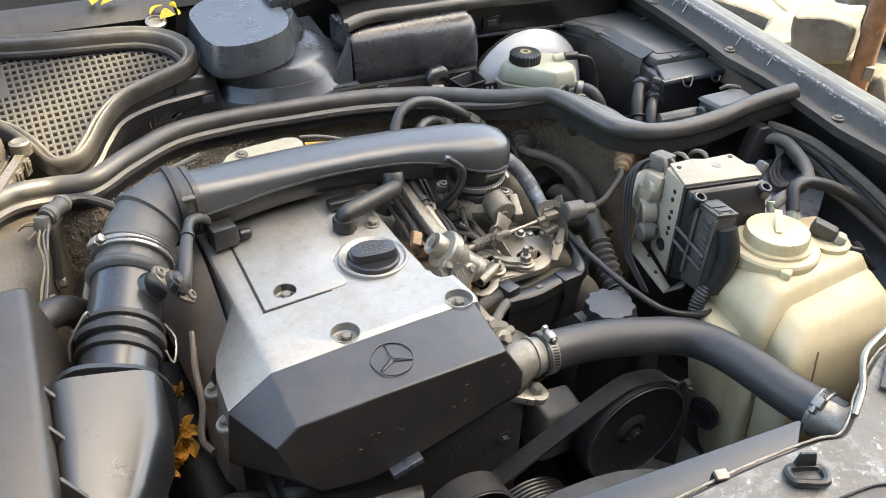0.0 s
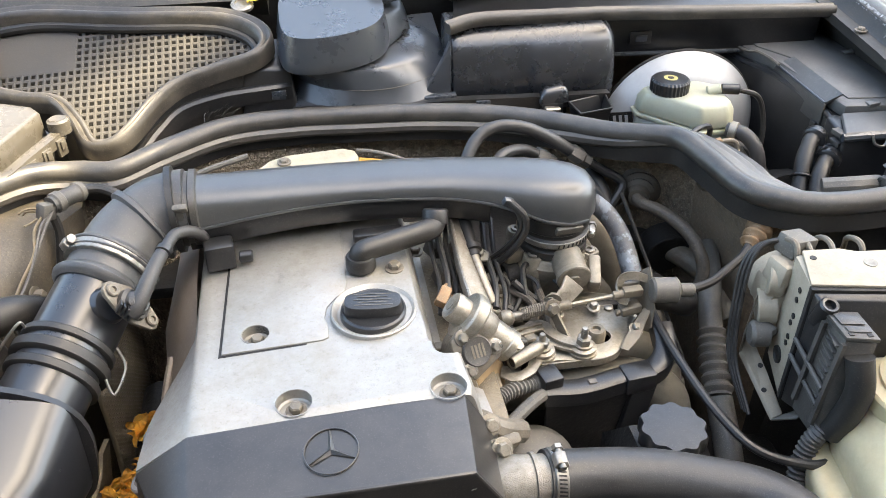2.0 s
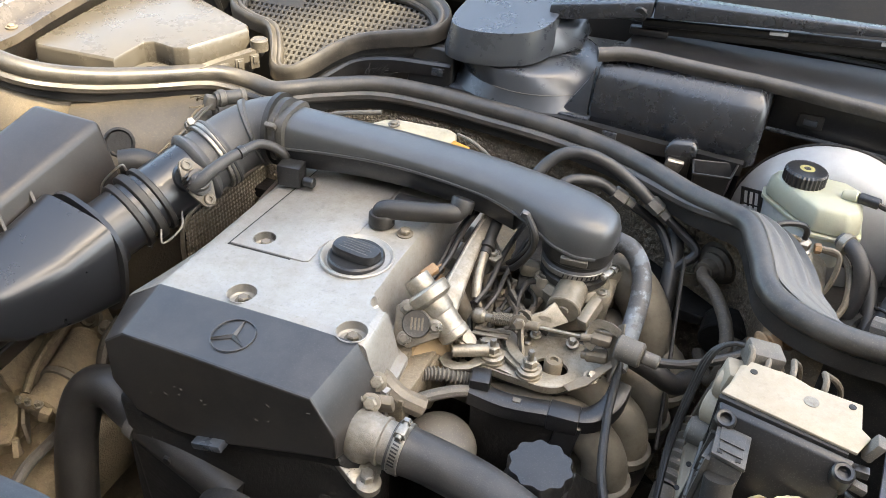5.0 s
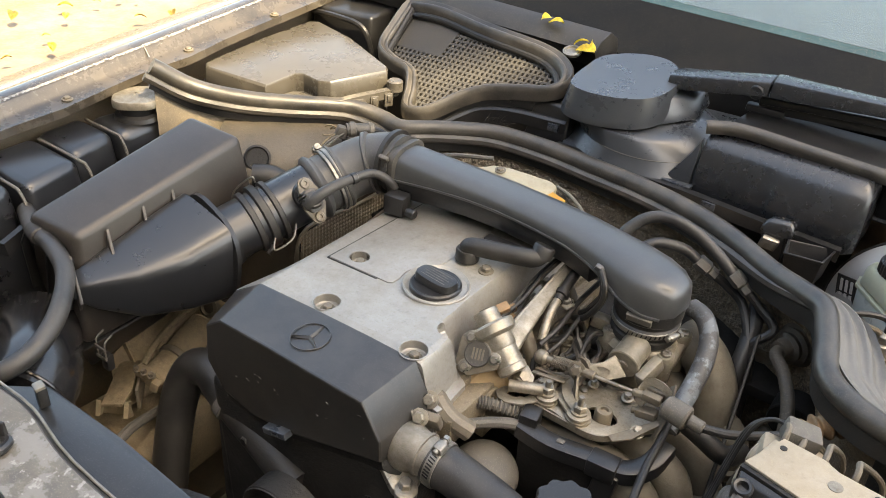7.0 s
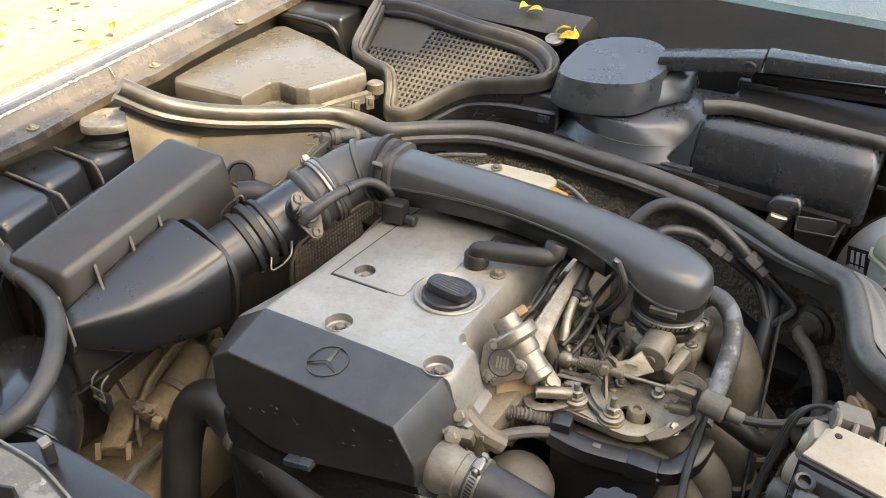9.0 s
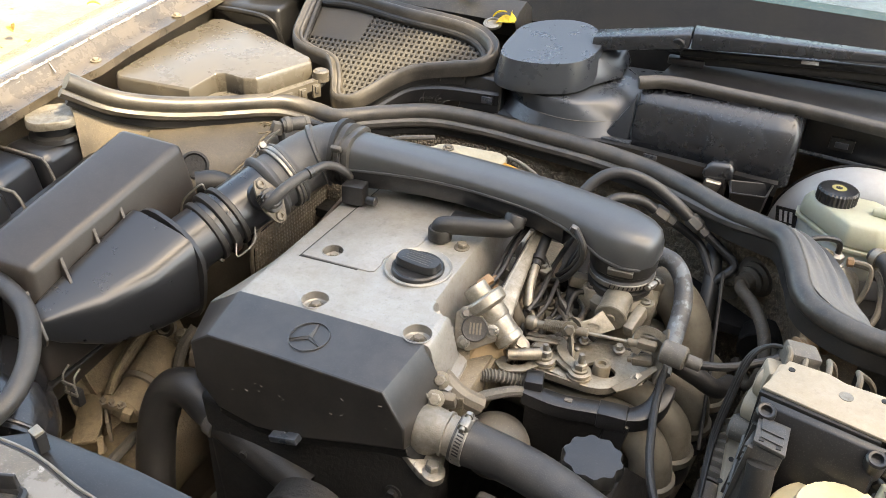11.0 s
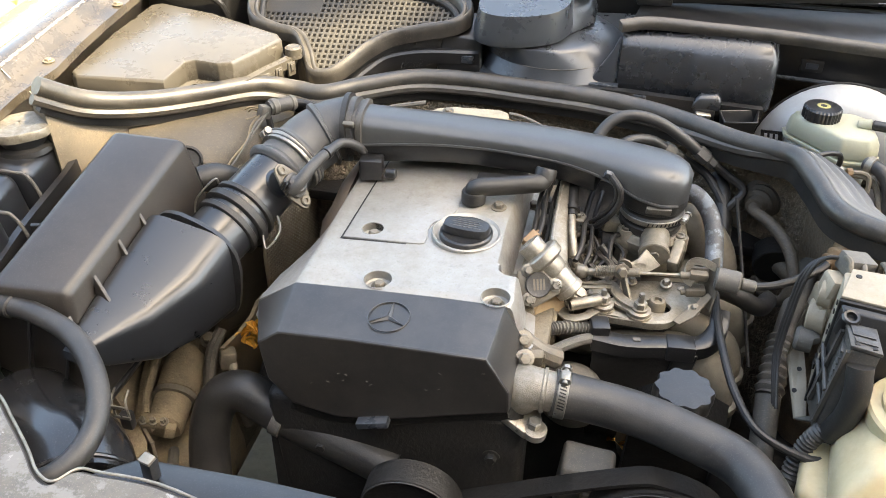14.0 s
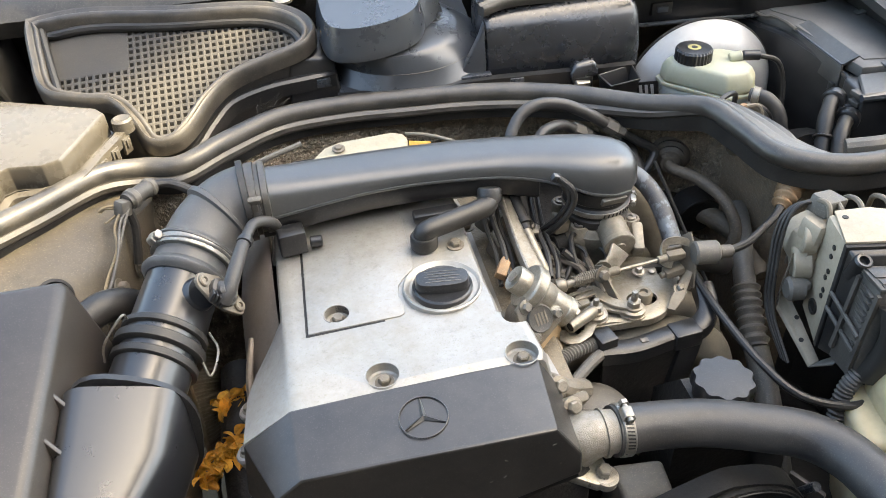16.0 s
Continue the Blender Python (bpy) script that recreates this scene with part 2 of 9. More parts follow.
m_wornhose = M("rubbed_grey_hose", (0.050, 0.055, 0.064), 0.5, dust=0.5, dustcol=(0.12, 0.112, 0.10), var=0.25, s1=30, bump=0.15, bs=700, speck=0.3, chip=(0.15, 0.17, 0.19))


def glass(name, col=(0.55, 0.68, 0.70)):
    m = bpy.data.materials.new(name)
    m.use_nodes = True
    p = m.node_tree.nodes["Principled BSDF"]
    p.inputs["Base Color"].default_value = (*col, 1)
    p.inputs["Roughness"].default_value, p.inputs["IOR"].default_value = 0.03, 1.6
    p.inputs["Transmission Weight"].default_value = 0.85
    return m


m_glass = glass("windshield_glass")


# ---- builders ----
def V(*a):
    return Vector(a)


def thing(name, at, label, category, group="", kind=""):
    ob = new(name)
    ob.empty_display_size = 0.02
    ob.location = at
    return tagged(ob, label, category, group, kind)


def origin_of(ob):
    while ob.parent:
        ob = ob.parent
    return Vector(ob.location)


def part(name, bm, material, parent=None, label="", smooth=True, angle=35):
    """Link a bmesh, made in world metres, as one mesh object under a thing or a part."""
    if parent is not None:
        bmesh.ops.translate(bm, verts=bm.verts, vec=-origin_of(parent))
    bmesh.ops.recalc_face_normals(bm, faces=bm.faces)
    if smooth:
        for f in bm.faces:
            f.smooth = True
        for e in bm.edges:
            if len(e.link_faces) == 2 and e.calc_face_angle(0) > radians(angle):
                e.smooth = False
    me = bpy.data.meshes.new(name)
    bm.to_mesh(me)
    bm.free()
    me.materials.append(material)
    ob = new(name, me)
    ob.parent = parent
    if label:
        ob["label"] = label
    return ob


def bev(bm, w, seg=2, ang=30):
    es = [e for e in bm.edges if len(e.link_faces) == 2 and e.calc_face_angle(0) > radians(ang)]
    if w > 0 and es:
        bmesh.ops.bevel(bm, geom=es, offset=w, segments=seg, affect="EDGES", profile=0.5, clamp_overlap=True)
    return bm


def join(*bms):
    out = bms[0]
    for b in bms[1:]:
        me = bpy.data.meshes.new("tmp")
        b.to_mesh(me)
        b.free()
        out.from_mesh(me)
        bpy.data.meshes.remove(me)
    return out


def loft(rings, caps=True, closed=True):
    bm = bmesh.new()
    vs = [[bm.verts.new(p) for p in r] for r in rings]
    n = len(rings[0])
    for a, b in zip(vs, vs[1:]):
        for i in range(n if closed else n - 1):
            j = (i + 1) % n
            bm.faces.new((a[i], a[j], b[j], b[i]))
    if caps:
        bm.faces.new(vs[0][::-1])
        bm.faces.new(vs[-1])
    bmesh.ops.recalc_face_normals(bm, faces=bm.faces)
    return bm


def prism(poly, z0, z1, w=0.0, seg=2):
    return bev(loft([[(x, y, z0) for x, y in poly], [(x, y, z1) for x, y in poly]]), w, seg)


def slab(poly, vec, w=0.0, seg=2):
    v = Vector(vec)
    return bev(loft([[Vector(p) for p in poly], [Vector(p) + v for p in poly]]), w, seg)


def box(c, s, w=0.002, rot=(0, 0, 0), seg=2):
    bm = bmesh.new()
    bmesh.ops.create_cube(bm, size=1)
    bmesh.ops.scale(bm, verts=bm.verts, vec=s)
    bev(bm, w, seg)
    bmesh.ops.transform(bm, verts=bm.verts, matrix=pose(*c, *rot))
    return bm


def hexa(low, high, w=0.004, seg=3):
    return bev(loft([low, high]), w, seg)


def smooth_path(pts, k=6):
    p = [Vector(q) for q in pts]
    p = [p[0] * 2 - p[1]] + p + [p[-1] * 2 - p[-2]]
    out = []
    for i in range(1, len(p) - 2):
        a, b, c, d = p[i - 1:i + 3]
        for j in range(k):
            t = j / k
            out.append(0.5 * (2 * b + (c - a) * t + (2 * a - 5 * b + 4 * c - d) * t * t + (3 * b - a - 3 * c + d) * t ** 3))
    return out + [p[-2]]


def tube(pts, r, seg=12, k=6, shape=None, up=None, loop=False, caps=True):
    """Sweep a circle (or shape, a list of (u, v) about the path) along a smooth path; r may be a function of 0..1."""
    path = smooth_path(pts, k) if k > 1 else [Vector(p) for p in pts]
    if loop:
        path = smooth_path([*pts, pts[0]], k)[:-1]
    n = len(path)
    rf = r if callable(r) else (lambda t: r)
    tang = [((path[(i + 1) % n] if loop else path[min(i + 1, n - 1)]) - (path[i - 1] if loop else path[max(i - 1, 0)])).normalized() for i in range(n)]
    side = None
    rings = []
    for i in range(n):
        t = tang[i]
        if up is not None:
            side = t.cross(Vector(up)).normalized()
        elif side is None:
            side = t.orthogonal().normalized()
        else:
            side = (side - t * side.dot(t)).normalized()
        nn = side.cross(t).normalized()
        R = rf(i / (n - 1))
        if shape:
            rings.append([path[i] + side * u * R + nn * v * R for u, v in shape])
        else:
            rings.append([path[i] + (side * math.cos(a) + nn * math.sin(a)) * R for a in (2 * math.pi * q / seg for q in range(seg))])
    if loop:
        rings.append(rings[0])
        bm = loft(rings, caps=False)
        bmesh.ops.remove_doubles(bm, verts=bm.verts, dist=1e-6)
        return bm
    return loft(rings, caps=caps)


def lathe(at, axis, prof, seg=28):
    """Turn a profile of (radius, height) about an axis."""
    m = Matrix.Translation(at) @ Vector(axis).to_track_quat("Z", "Y").to_matrix().to_4x4()
    rings = [[m @ Vector((max(r, 1e-4) * math.cos(a), max(r, 1e-4) * math.sin(a), h)) for a in (2 * math.pi * q / seg for q in range(seg))] for r, h in prof]
    return loft(rings)


def cyl(a, b, r, seg=16, w=0.0):
    a, b = Vector(a), Vector(b)
    h = (b - a).length
    w = w or min(0.0015, r * 0.2)
    return lathe(a, b - a, [(r - w, 0), (r, w), (r, h - w), (r - w, h)], seg)


def hexbolt(at, axis, r=0.006, h=0.006):
    return join(lathe(at, axis, [(r * 1.5, 0), (r * 1.5, 0.0015), (r * 1.2, 0.0018)], 16), lathe(at, axis, [(r, 0.001), (r, h), (r * 0.8, h + 0.0012)], 6))


def sweep_ring(at, axis, R, r, seg=32, k=8):
    m = Matrix.Translation(at) @ Vector(axis).to_track_quat("Z", "Y").to_matrix().to_4x4()
    return _ring(m, R, r, seg, k)


def _ring(m, R, r, seg, k):
    rings = []
    for i in range(seg + 1):
        a = 2 * math.pi * i / seg
        rings.append([m @ Vector(((R + r * math.cos(b)) * math.cos(a), (R + r * math.cos(b)) * math.sin(a), r * math.sin(b))) for b in (2 * math.pi * q / k for q in range(k))])
    bm = loft(rings, caps=False)
    bmesh.ops.remove_doubles(bm, verts=bm.verts, dist=1e-6)
    return bm


def superring(c, u, v, hu, hv, n=20, e=3.2):
    """A rounded rectangle about c in the plane of u and v."""
    c, u, v = Vector(c), Vector(u), Vector(v)
    out = []
    for i in range(n):
        a = 2 * math.pi * i / n
        ca, sa = math.cos(a), math.sin(a)
        out.append(c + u * hu * math.copysign(abs(ca) ** (2 / e), ca) + v * hv * math.copysign(abs(sa) ** (2 / e), sa))
    return out


def clamp_band(at, axis, R, parent, width=0.011, screw=(0, 0, 1)):
    """A worm-drive hose clamp."""
    ax = Vector(axis).normalized()
    b = part("clamp_band", lathe(Vector(at) - ax * width / 2, ax, [(R - 0.002, 0), (R + 0.0004, 0), (R + 0.0010, 0.0008), (R + 0.0010, width - 0.0008), (R + 0.0004, width), (R - 0.002, width)], 40), m_clamp, parent, "steel band")
    s = Vector(screw)
    s = (s - ax * s.dot(ax)).normalized()
    t = ax.cross(s)
    for k_ in range(9):
        q = s * math.cos(0.30 + 0.13 * k_) - t * math.sin(0.30 + 0.13 * k_)
        part("band_slot", slab([Vector(at) + q * (R + 0.0007) + ax * a + ax.cross(q) * b for a, b in ((-width * 0.3, -0.0007), (width * 0.3, -0.0007 + 0.001), (width * 0.3, 0.0007 + 0.001), (-width * 0.3, 0.0007))], q * 0.0009), m_dark, b)
    c = Vector(at) + s * (R + 0.004)
    part("screw_housing", hexa([c - s * 0.003 + ax * a * width * 0.62 + t * e for a, e in ((-1, -0.008), (1, -0.008), (1, 0.005), (-1, 0.005))], [c + s * 0.0035 + ax * a * width * 0.40 + t * e for a, e in ((-1, -0.007), (1, -0.007), (1, 0.004), (-1, 0.004))], 0.0012, 2), m_clamp, b)
    part("clamp_screw", join(cyl(c - t * 0.011, c + t * 0.008, 0.0028, 12), lathe(c + t * 0.007, t, [(0.0046, 0), (0.0046, 0.004), (0.003, 0.0045)], 6)), m_clamp, b)
    return b


def cut(bm, *tools):
    """Take the tools' volumes out of bm."""
    def as_ob(b):
        me = bpy.data.meshes.new("tmp")
        bmesh.ops.recalc_face_normals(b, faces=b.faces)
        b.to_mesh(me)
        b.free()
        return new("tmp", me)
    base, knives = as_ob(bm), [as_ob(t) for t in tools]
    for k in knives:
        mod = base.modifiers.new("cut", "BOOLEAN")
        mod.object, mod.operation, mod.solver = k, "DIFFERENCE", "EXACT"
    me = bpy.data.meshes.new_from_object(base.evaluated_get(bpy.context.evaluated_depsgraph_get()))
    out = bmesh.new()
    out.from_mesh(me)
    for o in (base, *knives):
        d = o.data
        bpy.data.objects.remove(o)
        bpy.data.meshes.remove(d)
    bpy.data.meshes.remove(me)
    return out

# ---- the ground and the car's body ----
def fz(y):
    """Height of the wing edge along the car."""
    return 0.873 + 0.095 * y


gbm = bmesh.new()
bmesh.ops.create_grid(gbm, x_segments=90, y_segments=90, size=1.0)
for v in gbm.verts:
    x, y = v.co.x, v.co.y
    v.co = Vector((math.copysign(abs(x) ** 2.6, x) * 400, math.copysign(abs(y) ** 2.6, y) * 400, 0))
    if v.co.length < 40 and (abs(v.co.x) > 1.1):
        v.co.z = 0.05 * noise.noise(v.co * 0.9) + 0.03 * noise.noise(v.co * 3.1) - 0.02
tagged(part("ground", gbm, m_ground), "dry sandy ground with scattered leaves", "ground", kind="structure")

car = thing("car_body", (0, 0.2, 0.0), "dark car body around an open dusty engine bay", "car")

for sx, x0, nm in ((1, 0.0, ""), (-1, -0.035, "")):
    ys = [-0.62 + 0.07 * i for i in range(21)]
    def wing_x(d):
        return x0 + sx * d
    rings = []
    for y in ys:
        z = fz(y)
        wob = 0.010 * math.exp(-((y - 0.30) / 0.05) ** 2) + 0.010 * math.exp(-((y - 0.10) / 0.05) ** 2)
        kw = 0.80 if sx > 0 else 1.0
        rings.append([(wing_x(0.594 + (d - 0.594) * kw - (wob if d < 0.60 else 0)), y, z + h) for d, h in ((0.594, -0.012), (0.594, 0.0), (0.613, 0.001), (0.619, 0.005), (0.627, 0.018), (0.633, 0.0205), (0.650, 0.0215), (0.664, 0.018), (0.672, 0.010), (0.700, 0.006), (0.780, -0.02), (0.835, -0.09), (0.855, -0.2), (0.845, -0.2), (0.77, -0.045), (0.66, -0.02))])
    f = part("fender", loft(rings), m_paint if sx > 0 else m_wing_lit, car, "dark painted wing with a chalky worn edge" if sx > 0 else "dark painted wing, dusty brown and toned lighter for sun")
    # worn rim where the paint has gone
    wear = bmesh.new()
    wr_ = random.Random(21)
    d0 = 0.594 + 0.036 * kw
    for i in range(420):
        y = -0.35 + 0.0026 * i
        w0_, w1_ = wr_.uniform(0.001, 0.0055), wr_.uniform(0.001, 0.004)
        l_ = wr_.uniform(0.0012, 0.003)
        for a0, a1 in ((-w0_, w1_),):
            wear.faces.new([wear.verts.new((wing_x(d0 + a), y + b, fz(y + b) + 0.0197 + (0.0012 if a > 0 else a * 0.9))) for a, b in ((a0, -l_ * 0.3), (a1, -l_), (a1 * 0.8, l_), (a0 * 0.6, l_ * 0.5))])
    part("worn_edge", wear, m_worn, f, "chalky bare edge where the paint has worn off", smooth=False)
    # pressed beads on the flange riser
    for y in (0.235, 0.30, 0.42, 0.445) if sx > 0 else (0.24,):
        part("scuff", slab([(wing_x(0.594 + 0.022 * kw), y, fz(y) + 0.0075), (wing_x(0.594 + 0.022 * kw), y + 0.0015, fz(y) + 0.0075), (wing_x(0.594 + 0.033 * kw), y + 0.003, fz(y) + 0.0185), (wing_x(0.594 + 0.033 * kw), y + 0.0012, fz(y) + 0.0185)], (-sx * 0.0004, 0, 0.0004)), m_worn, f)
    for y in (-0.12, 0.095, 0.302, 0.48):
        part("wing_bolt", hexbolt((wing_x(0.603), y, fz(y) + 0.001), (0, 0, 1), 0.0052, 0.0035), m_cast, f)
    # inner wing: wall, ledge under the flange and wheel arch
    irings = []
    for y in ys:
        z = fz(y)
        irings.append([(wing_x(d), y, h) for d, h in ((0.612, z - 0.014), (0.632, z - 0.05), (0.63, z - 0.12), (0.57, z - 0.17), (0.55, z - 0.25), (0.50, 0.50), (0.45, 0.30), (0.40, 0.24), (0.40, 0.22), (0.5, 0.25), (0.66, 0.5), (0.66, z - 0.014))])
    part("inner_wing", loft(irings), m_inner_pale if sx < 0 else m_paint, car, "dusty inner wing panel")
    # suspension turret
    part("suspension_turret", lathe((wing_x(0.50), 0.33, 0.40), (0, 0, 1), [(0.13, 0), (0.125, 0.30), (0.10, 0.36), (0.06, 0.375), (0.055, 0.36), (0.0, 0.36)], 36), m_inner_pale if sx < 0 else m_paint, car)

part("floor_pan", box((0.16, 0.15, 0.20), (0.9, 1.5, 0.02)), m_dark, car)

# bulkhead that follows the hood seal
SEAL = [(-0.573, 0.187, 0.925), (-0.54, 0.230, 0.892), (-0.49, 0.275, 0.877), (-0.44, 0.325, 0.870), (-0.385, 0.384, 0.864), (-0.338, 0.402, 0.855), (-0.295, 0.393, 0.857), (-0.245, 0.428, 0.860), (-0.18, 0.466, 0.862), (-0.10, 0.475, 0.862), (-0.03, 0.470, 0.862), (0.05, 0.463, 0.862), (0.12, 0.447, 0.862), (0.18, 0.422, 0.862), (0.245, 0.377, 0.864), (0.285, 0.350, 0.870), (0.312, 0.328, 0.873), (0.328, 0.285, 0.868), (0.347, 0.230, 0.862), (0.40, 0.196, 0.862), (0.47, 0.185, 0.868), (0.54, 0.183, 0.880), (0.60, 0.169, 0.893)]
sp = smooth_path(SEAL, 5)
def wall_ring(i):
    p = sp[i]
    t = (sp[min(i + 1, len(sp) - 1)] - sp[max(i - 1, 0)]).normalized()
    n = Vector((-t.y, t.x, 0)).normalized()
    o = Vector((p.x, p.y, 0))
    # flush under the seal at the exhaust side, set back at the other
    f = min(1.0, max(0.0, (p.x + 0.10) / 0.25))
    return [o + n * (a * f + b * (1 - f)) + V(0, 0, z) for a, b, z in ((0.002, 0.002, p.z - 0.022), (0.004, 0.0, p.z - 0.030), (0.024, -0.006, p.z - 0.045), (0.030, -0.013, p.z - 0.10), (0.034, -0.016, 0.40), (0.044, 0.044, 0.40), (0.040, 0.040, p.z - 0.02))]
cut_l = next(i for i, p in enumerate(sp) if p.x > -0.345)
cut_m = next(i for i, p in enumerate(sp) if p.x > 0.315)
cut_r = next(i for i, p in enumerate(sp) if p.x > 0.395)
part("bulkhead", loft([wall_ring(i) for i in range(0, cut_l + 1)]), m_inner_pale, car, "dusty painted bulkhead panel")
part("bulkhead", loft([wall_ring(i) for i in range(cut_l, cut_m + 1)]), m_felt, car, "brown insulating felt on the bulkhead")
part("bulkhead", loft([wall_ring(i) for i in range(cut_m, cut_r + 1)]), m_brown, car, "brown painted bulkhead corner")
part("bulkhead", loft([wall_ring(i) for i in range(cut_r, len(sp))]), m_paint, car, "dark painted bulkhead panel")
# side panel between the bulkhead and the filter box
TOPROW = [(-0.50, 0.24, 0.845), (-0.455, 0.288, 0.845), (-0.412, 0.335, 0.842), (-0.372, 0.375, 0.838), (-0.335, 0.393, 0.832)]
MIDROW = [(-0.46, 0.185, 0.795), (-0.412, 0.205, 0.795), (-0.388, 0.245, 0.793), (-0.368, 0.295, 0.790), (-0.342, 0.388, 0.785)]
part("side_panel", loft([[a, (0.5 * (a[0] + b[0]) + 0.004, 0.5 * (a[1] + b[1]) - 0.014, 0.826), b, (b[0] + 0.004, b[1] - 0.004, 0.70), (b[0] + 0.006, b[1] - 0.006, 0.56), (b[0] - 0.03, b[1] + 0.05, 0.56), (a[0] - 0.012, a[1] + 0.02, a[2])] for a, b in zip(TOPROW, MIDROW)]), m_inner, car, "tan dusty side panel with studs", angle=50)
for q, r_ in (((-0.349, 0.394, 0.805), 0.0078), ((-0.372, 0.276, 0.786), 0.008), ((-0.358, 0.322, 0.775), 0.006)):
    part("stud", hexbolt(q, (1, -0.15, 0.1), r_, 0.009), m_cast, car)
part("panel_hole", lathe((-0.420, 0.232, 0.822), (0.55, -0.65, 0.5), [(0.017, 0), (0.019, 0.002), (0.016, 0.0035), (0.014, 0.001), (0, 0.001)], 28), m_dark, car)
# frayed fibres sticking out behind the seal
fr_ = random.Random(8)
hood_seal = thing("hood_seal", (0, 0.45, 0.85), "dusty black rubber hood seal along the bulkhead", "rubber seal")
SHAPE = [(0.012 * math.cos(a), 0.012 * math.sin(a)) for a in (2 * math.pi * i / 14 for i in range(14))]
part("bulb", tube(SEAL, 1.0, k=6, up=(0, 0, 1), shape=SHAPE), m_seal, hood_seal)
part("rib", tube([(p[0], p[1] - 0.013 * min(1, max(0, (17 - i) / 4)), p[2] - 0.011 * min(1, max(0, (17 - i) / 4))) for i, p in enumerate(SEAL)], 0.0068, 8, k=6), m_seal, hood_seal)
part("rib", tube([(p[0], p[1] - 0.004 * (i < 16), p[2] - 0.024) for i, p in enumerate(SEAL)], 1.0, k=6, up=(0, 0, 1), shape=[(-0.007, -0.006), (0.006, -0.006), (0.006, 0.014), (-0.007, 0.012)]), m_rubber, hood_seal)
for i in range(18):
    x = -0.205 + 0.0016 * i + fr_.uniform(-0.002, 0.002)
    y = 0.468 + 0.012 * math.sin((x + 0.2) * 30)
    e_ = Vector((fr_.uniform(-0.006, 0.016), fr_.uniform(0.0, 0.012), fr_.uniform(0.008, 0.022)))
    part("fibre", tube([(x, y, 0.866), Vector((x, y, 0.868)) + e_ * 0.6, Vector((x + 0.002, y, 0.865)) + e_], 0.0004, 4, 2), m_rubber, hood_seal)
# bunched rubber skirt of the seal at the brake side
FOLD = smooth_path([(0.296, 0.352, 0.871), (0.316, 0.330, 0.872), (0.331, 0.290, 0.869), (0.349, 0.246, 0.864), (0.385, 0.212, 0.862), (0.420, 0.200, 0.862)], 6)
frings = []
for i, p in enumerate(FOLD):
    t_ = (FOLD[min(i + 1, len(FOLD) - 1)] - FOLD[max(i - 1, 0)]).normalized()
    n_ = Vector((-t_.y, t_.x, 0)).normalized()
    n_ = n_ if n_.x + n_.y > 0 else -n_
    f_ = i / (len(FOLD) - 1)
    wide = 0.008 + 0.042 * math.sin(math.pi * min(1.0, 0.12 + f_ * 0.80)) ** 0.8
    top = [p + n_ * (0.002 + wide * q / 20) + V(0, 0, 0.004 - 0.018 * (q / 20) ** 1.4 + 0.0050 * math.sin(q * 0.95 + 2.2 * f_) * (1 - f_) * (0.3 + q / 20)) for q in range(21)]
    frings.append(top + [v - V(0, 0, 0.0025) for v in reversed(top)])
part("folded_skirt", loft(frings), m_skirt, hood_seal, "bunched grey rubber skirt", angle=60)

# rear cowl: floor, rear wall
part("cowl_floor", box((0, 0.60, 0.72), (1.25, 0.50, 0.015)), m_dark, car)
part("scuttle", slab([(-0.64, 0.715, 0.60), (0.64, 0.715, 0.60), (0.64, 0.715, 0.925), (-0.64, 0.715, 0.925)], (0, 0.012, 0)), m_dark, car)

# windshield: black band and pane
w0, w1, w2 = (0.705, 0.938), (0.803, 0.995), (1.45, 1.40)
part("windshield_band", slab([(-0.66, w0[0], w0[1]), (0.66, w0[0], w0[1]), (0.66, w1[0], w1[1]), (-0.66, w1[0], w1[1])], (0, 0.003, -0.004)), M("black_glass_band", (0.006, 0.006, 0.0065), 0.5, dust=0.3, dustcol=(0.05, 0.045, 0.035), bump=0, s1=4), car).data.materials[0].node_tree.nodes["Principled BSDF"].inputs["Specular IOR Level"].default_value = 0.12
part("windshield_edge", slab([(-0.66, w1[0] + 0.0005, w1[1] + 0.0002), (0.66, w1[0] + 0.0005, w1[1] + 0.0002), (0.66, w1[0] + 0.012, w1[1] + 0.0075), (-0.66, w1[0] + 0.012, w1[1] + 0.0075)], (0, 0.003, -0.004)), M("green_glass_edge", (0.05, 0.10, 0.10), 0.15, bump=0), car)
pane = part("windshield", slab([(-0.66, w1[0] + 0.013, w1[1] + 0.008), (0.66, w1[0] + 0.013, w1[1] + 0.008), (0.60, w2[0], w2[1]), (-0.60, w2[0], w2[1])], (0, 0.003, -0.004)), m_glass, car, "blue-tinted windshield reflecting the sky")
pane.visible_shadow = False
part("dashboard", box((0, 1.25, 0.93), (1.3, 0.85, 0.10), 0.03), M("dashboard_grey", (0.16, 0.18, 0.19), 0.7), car)
part("roof", slab([(-0.62, 1.46, 1.40), (0.62, 1.46, 1.40), (0.60, 2.6, 1.43), (-0.60, 2.6, 1.43)], (0, 0, 0.03), 0.01), m_paint, car)

# radiator support across the front
E = [(-0.62, -0.13), (-0.52, -0.137), (-0.455, -0.154), (-0.409, -0.168), (-0.373, -0.195), (-0.341, -0.221), (-0.320, -0.240), (-0.302, -0.246), (-0.290, -0.230), (-0.270, -0.229), (-0.22, -0.229), (-0.14, -0.243), (0.0, -0.247), (0.12, -0.247), (0.205, -0.252), (0.232, -0.258), (0.262, -0.245), (0.285, -0.230), (0.345, -0.202), (0.40, -0.19), (0.62, -0.16)]
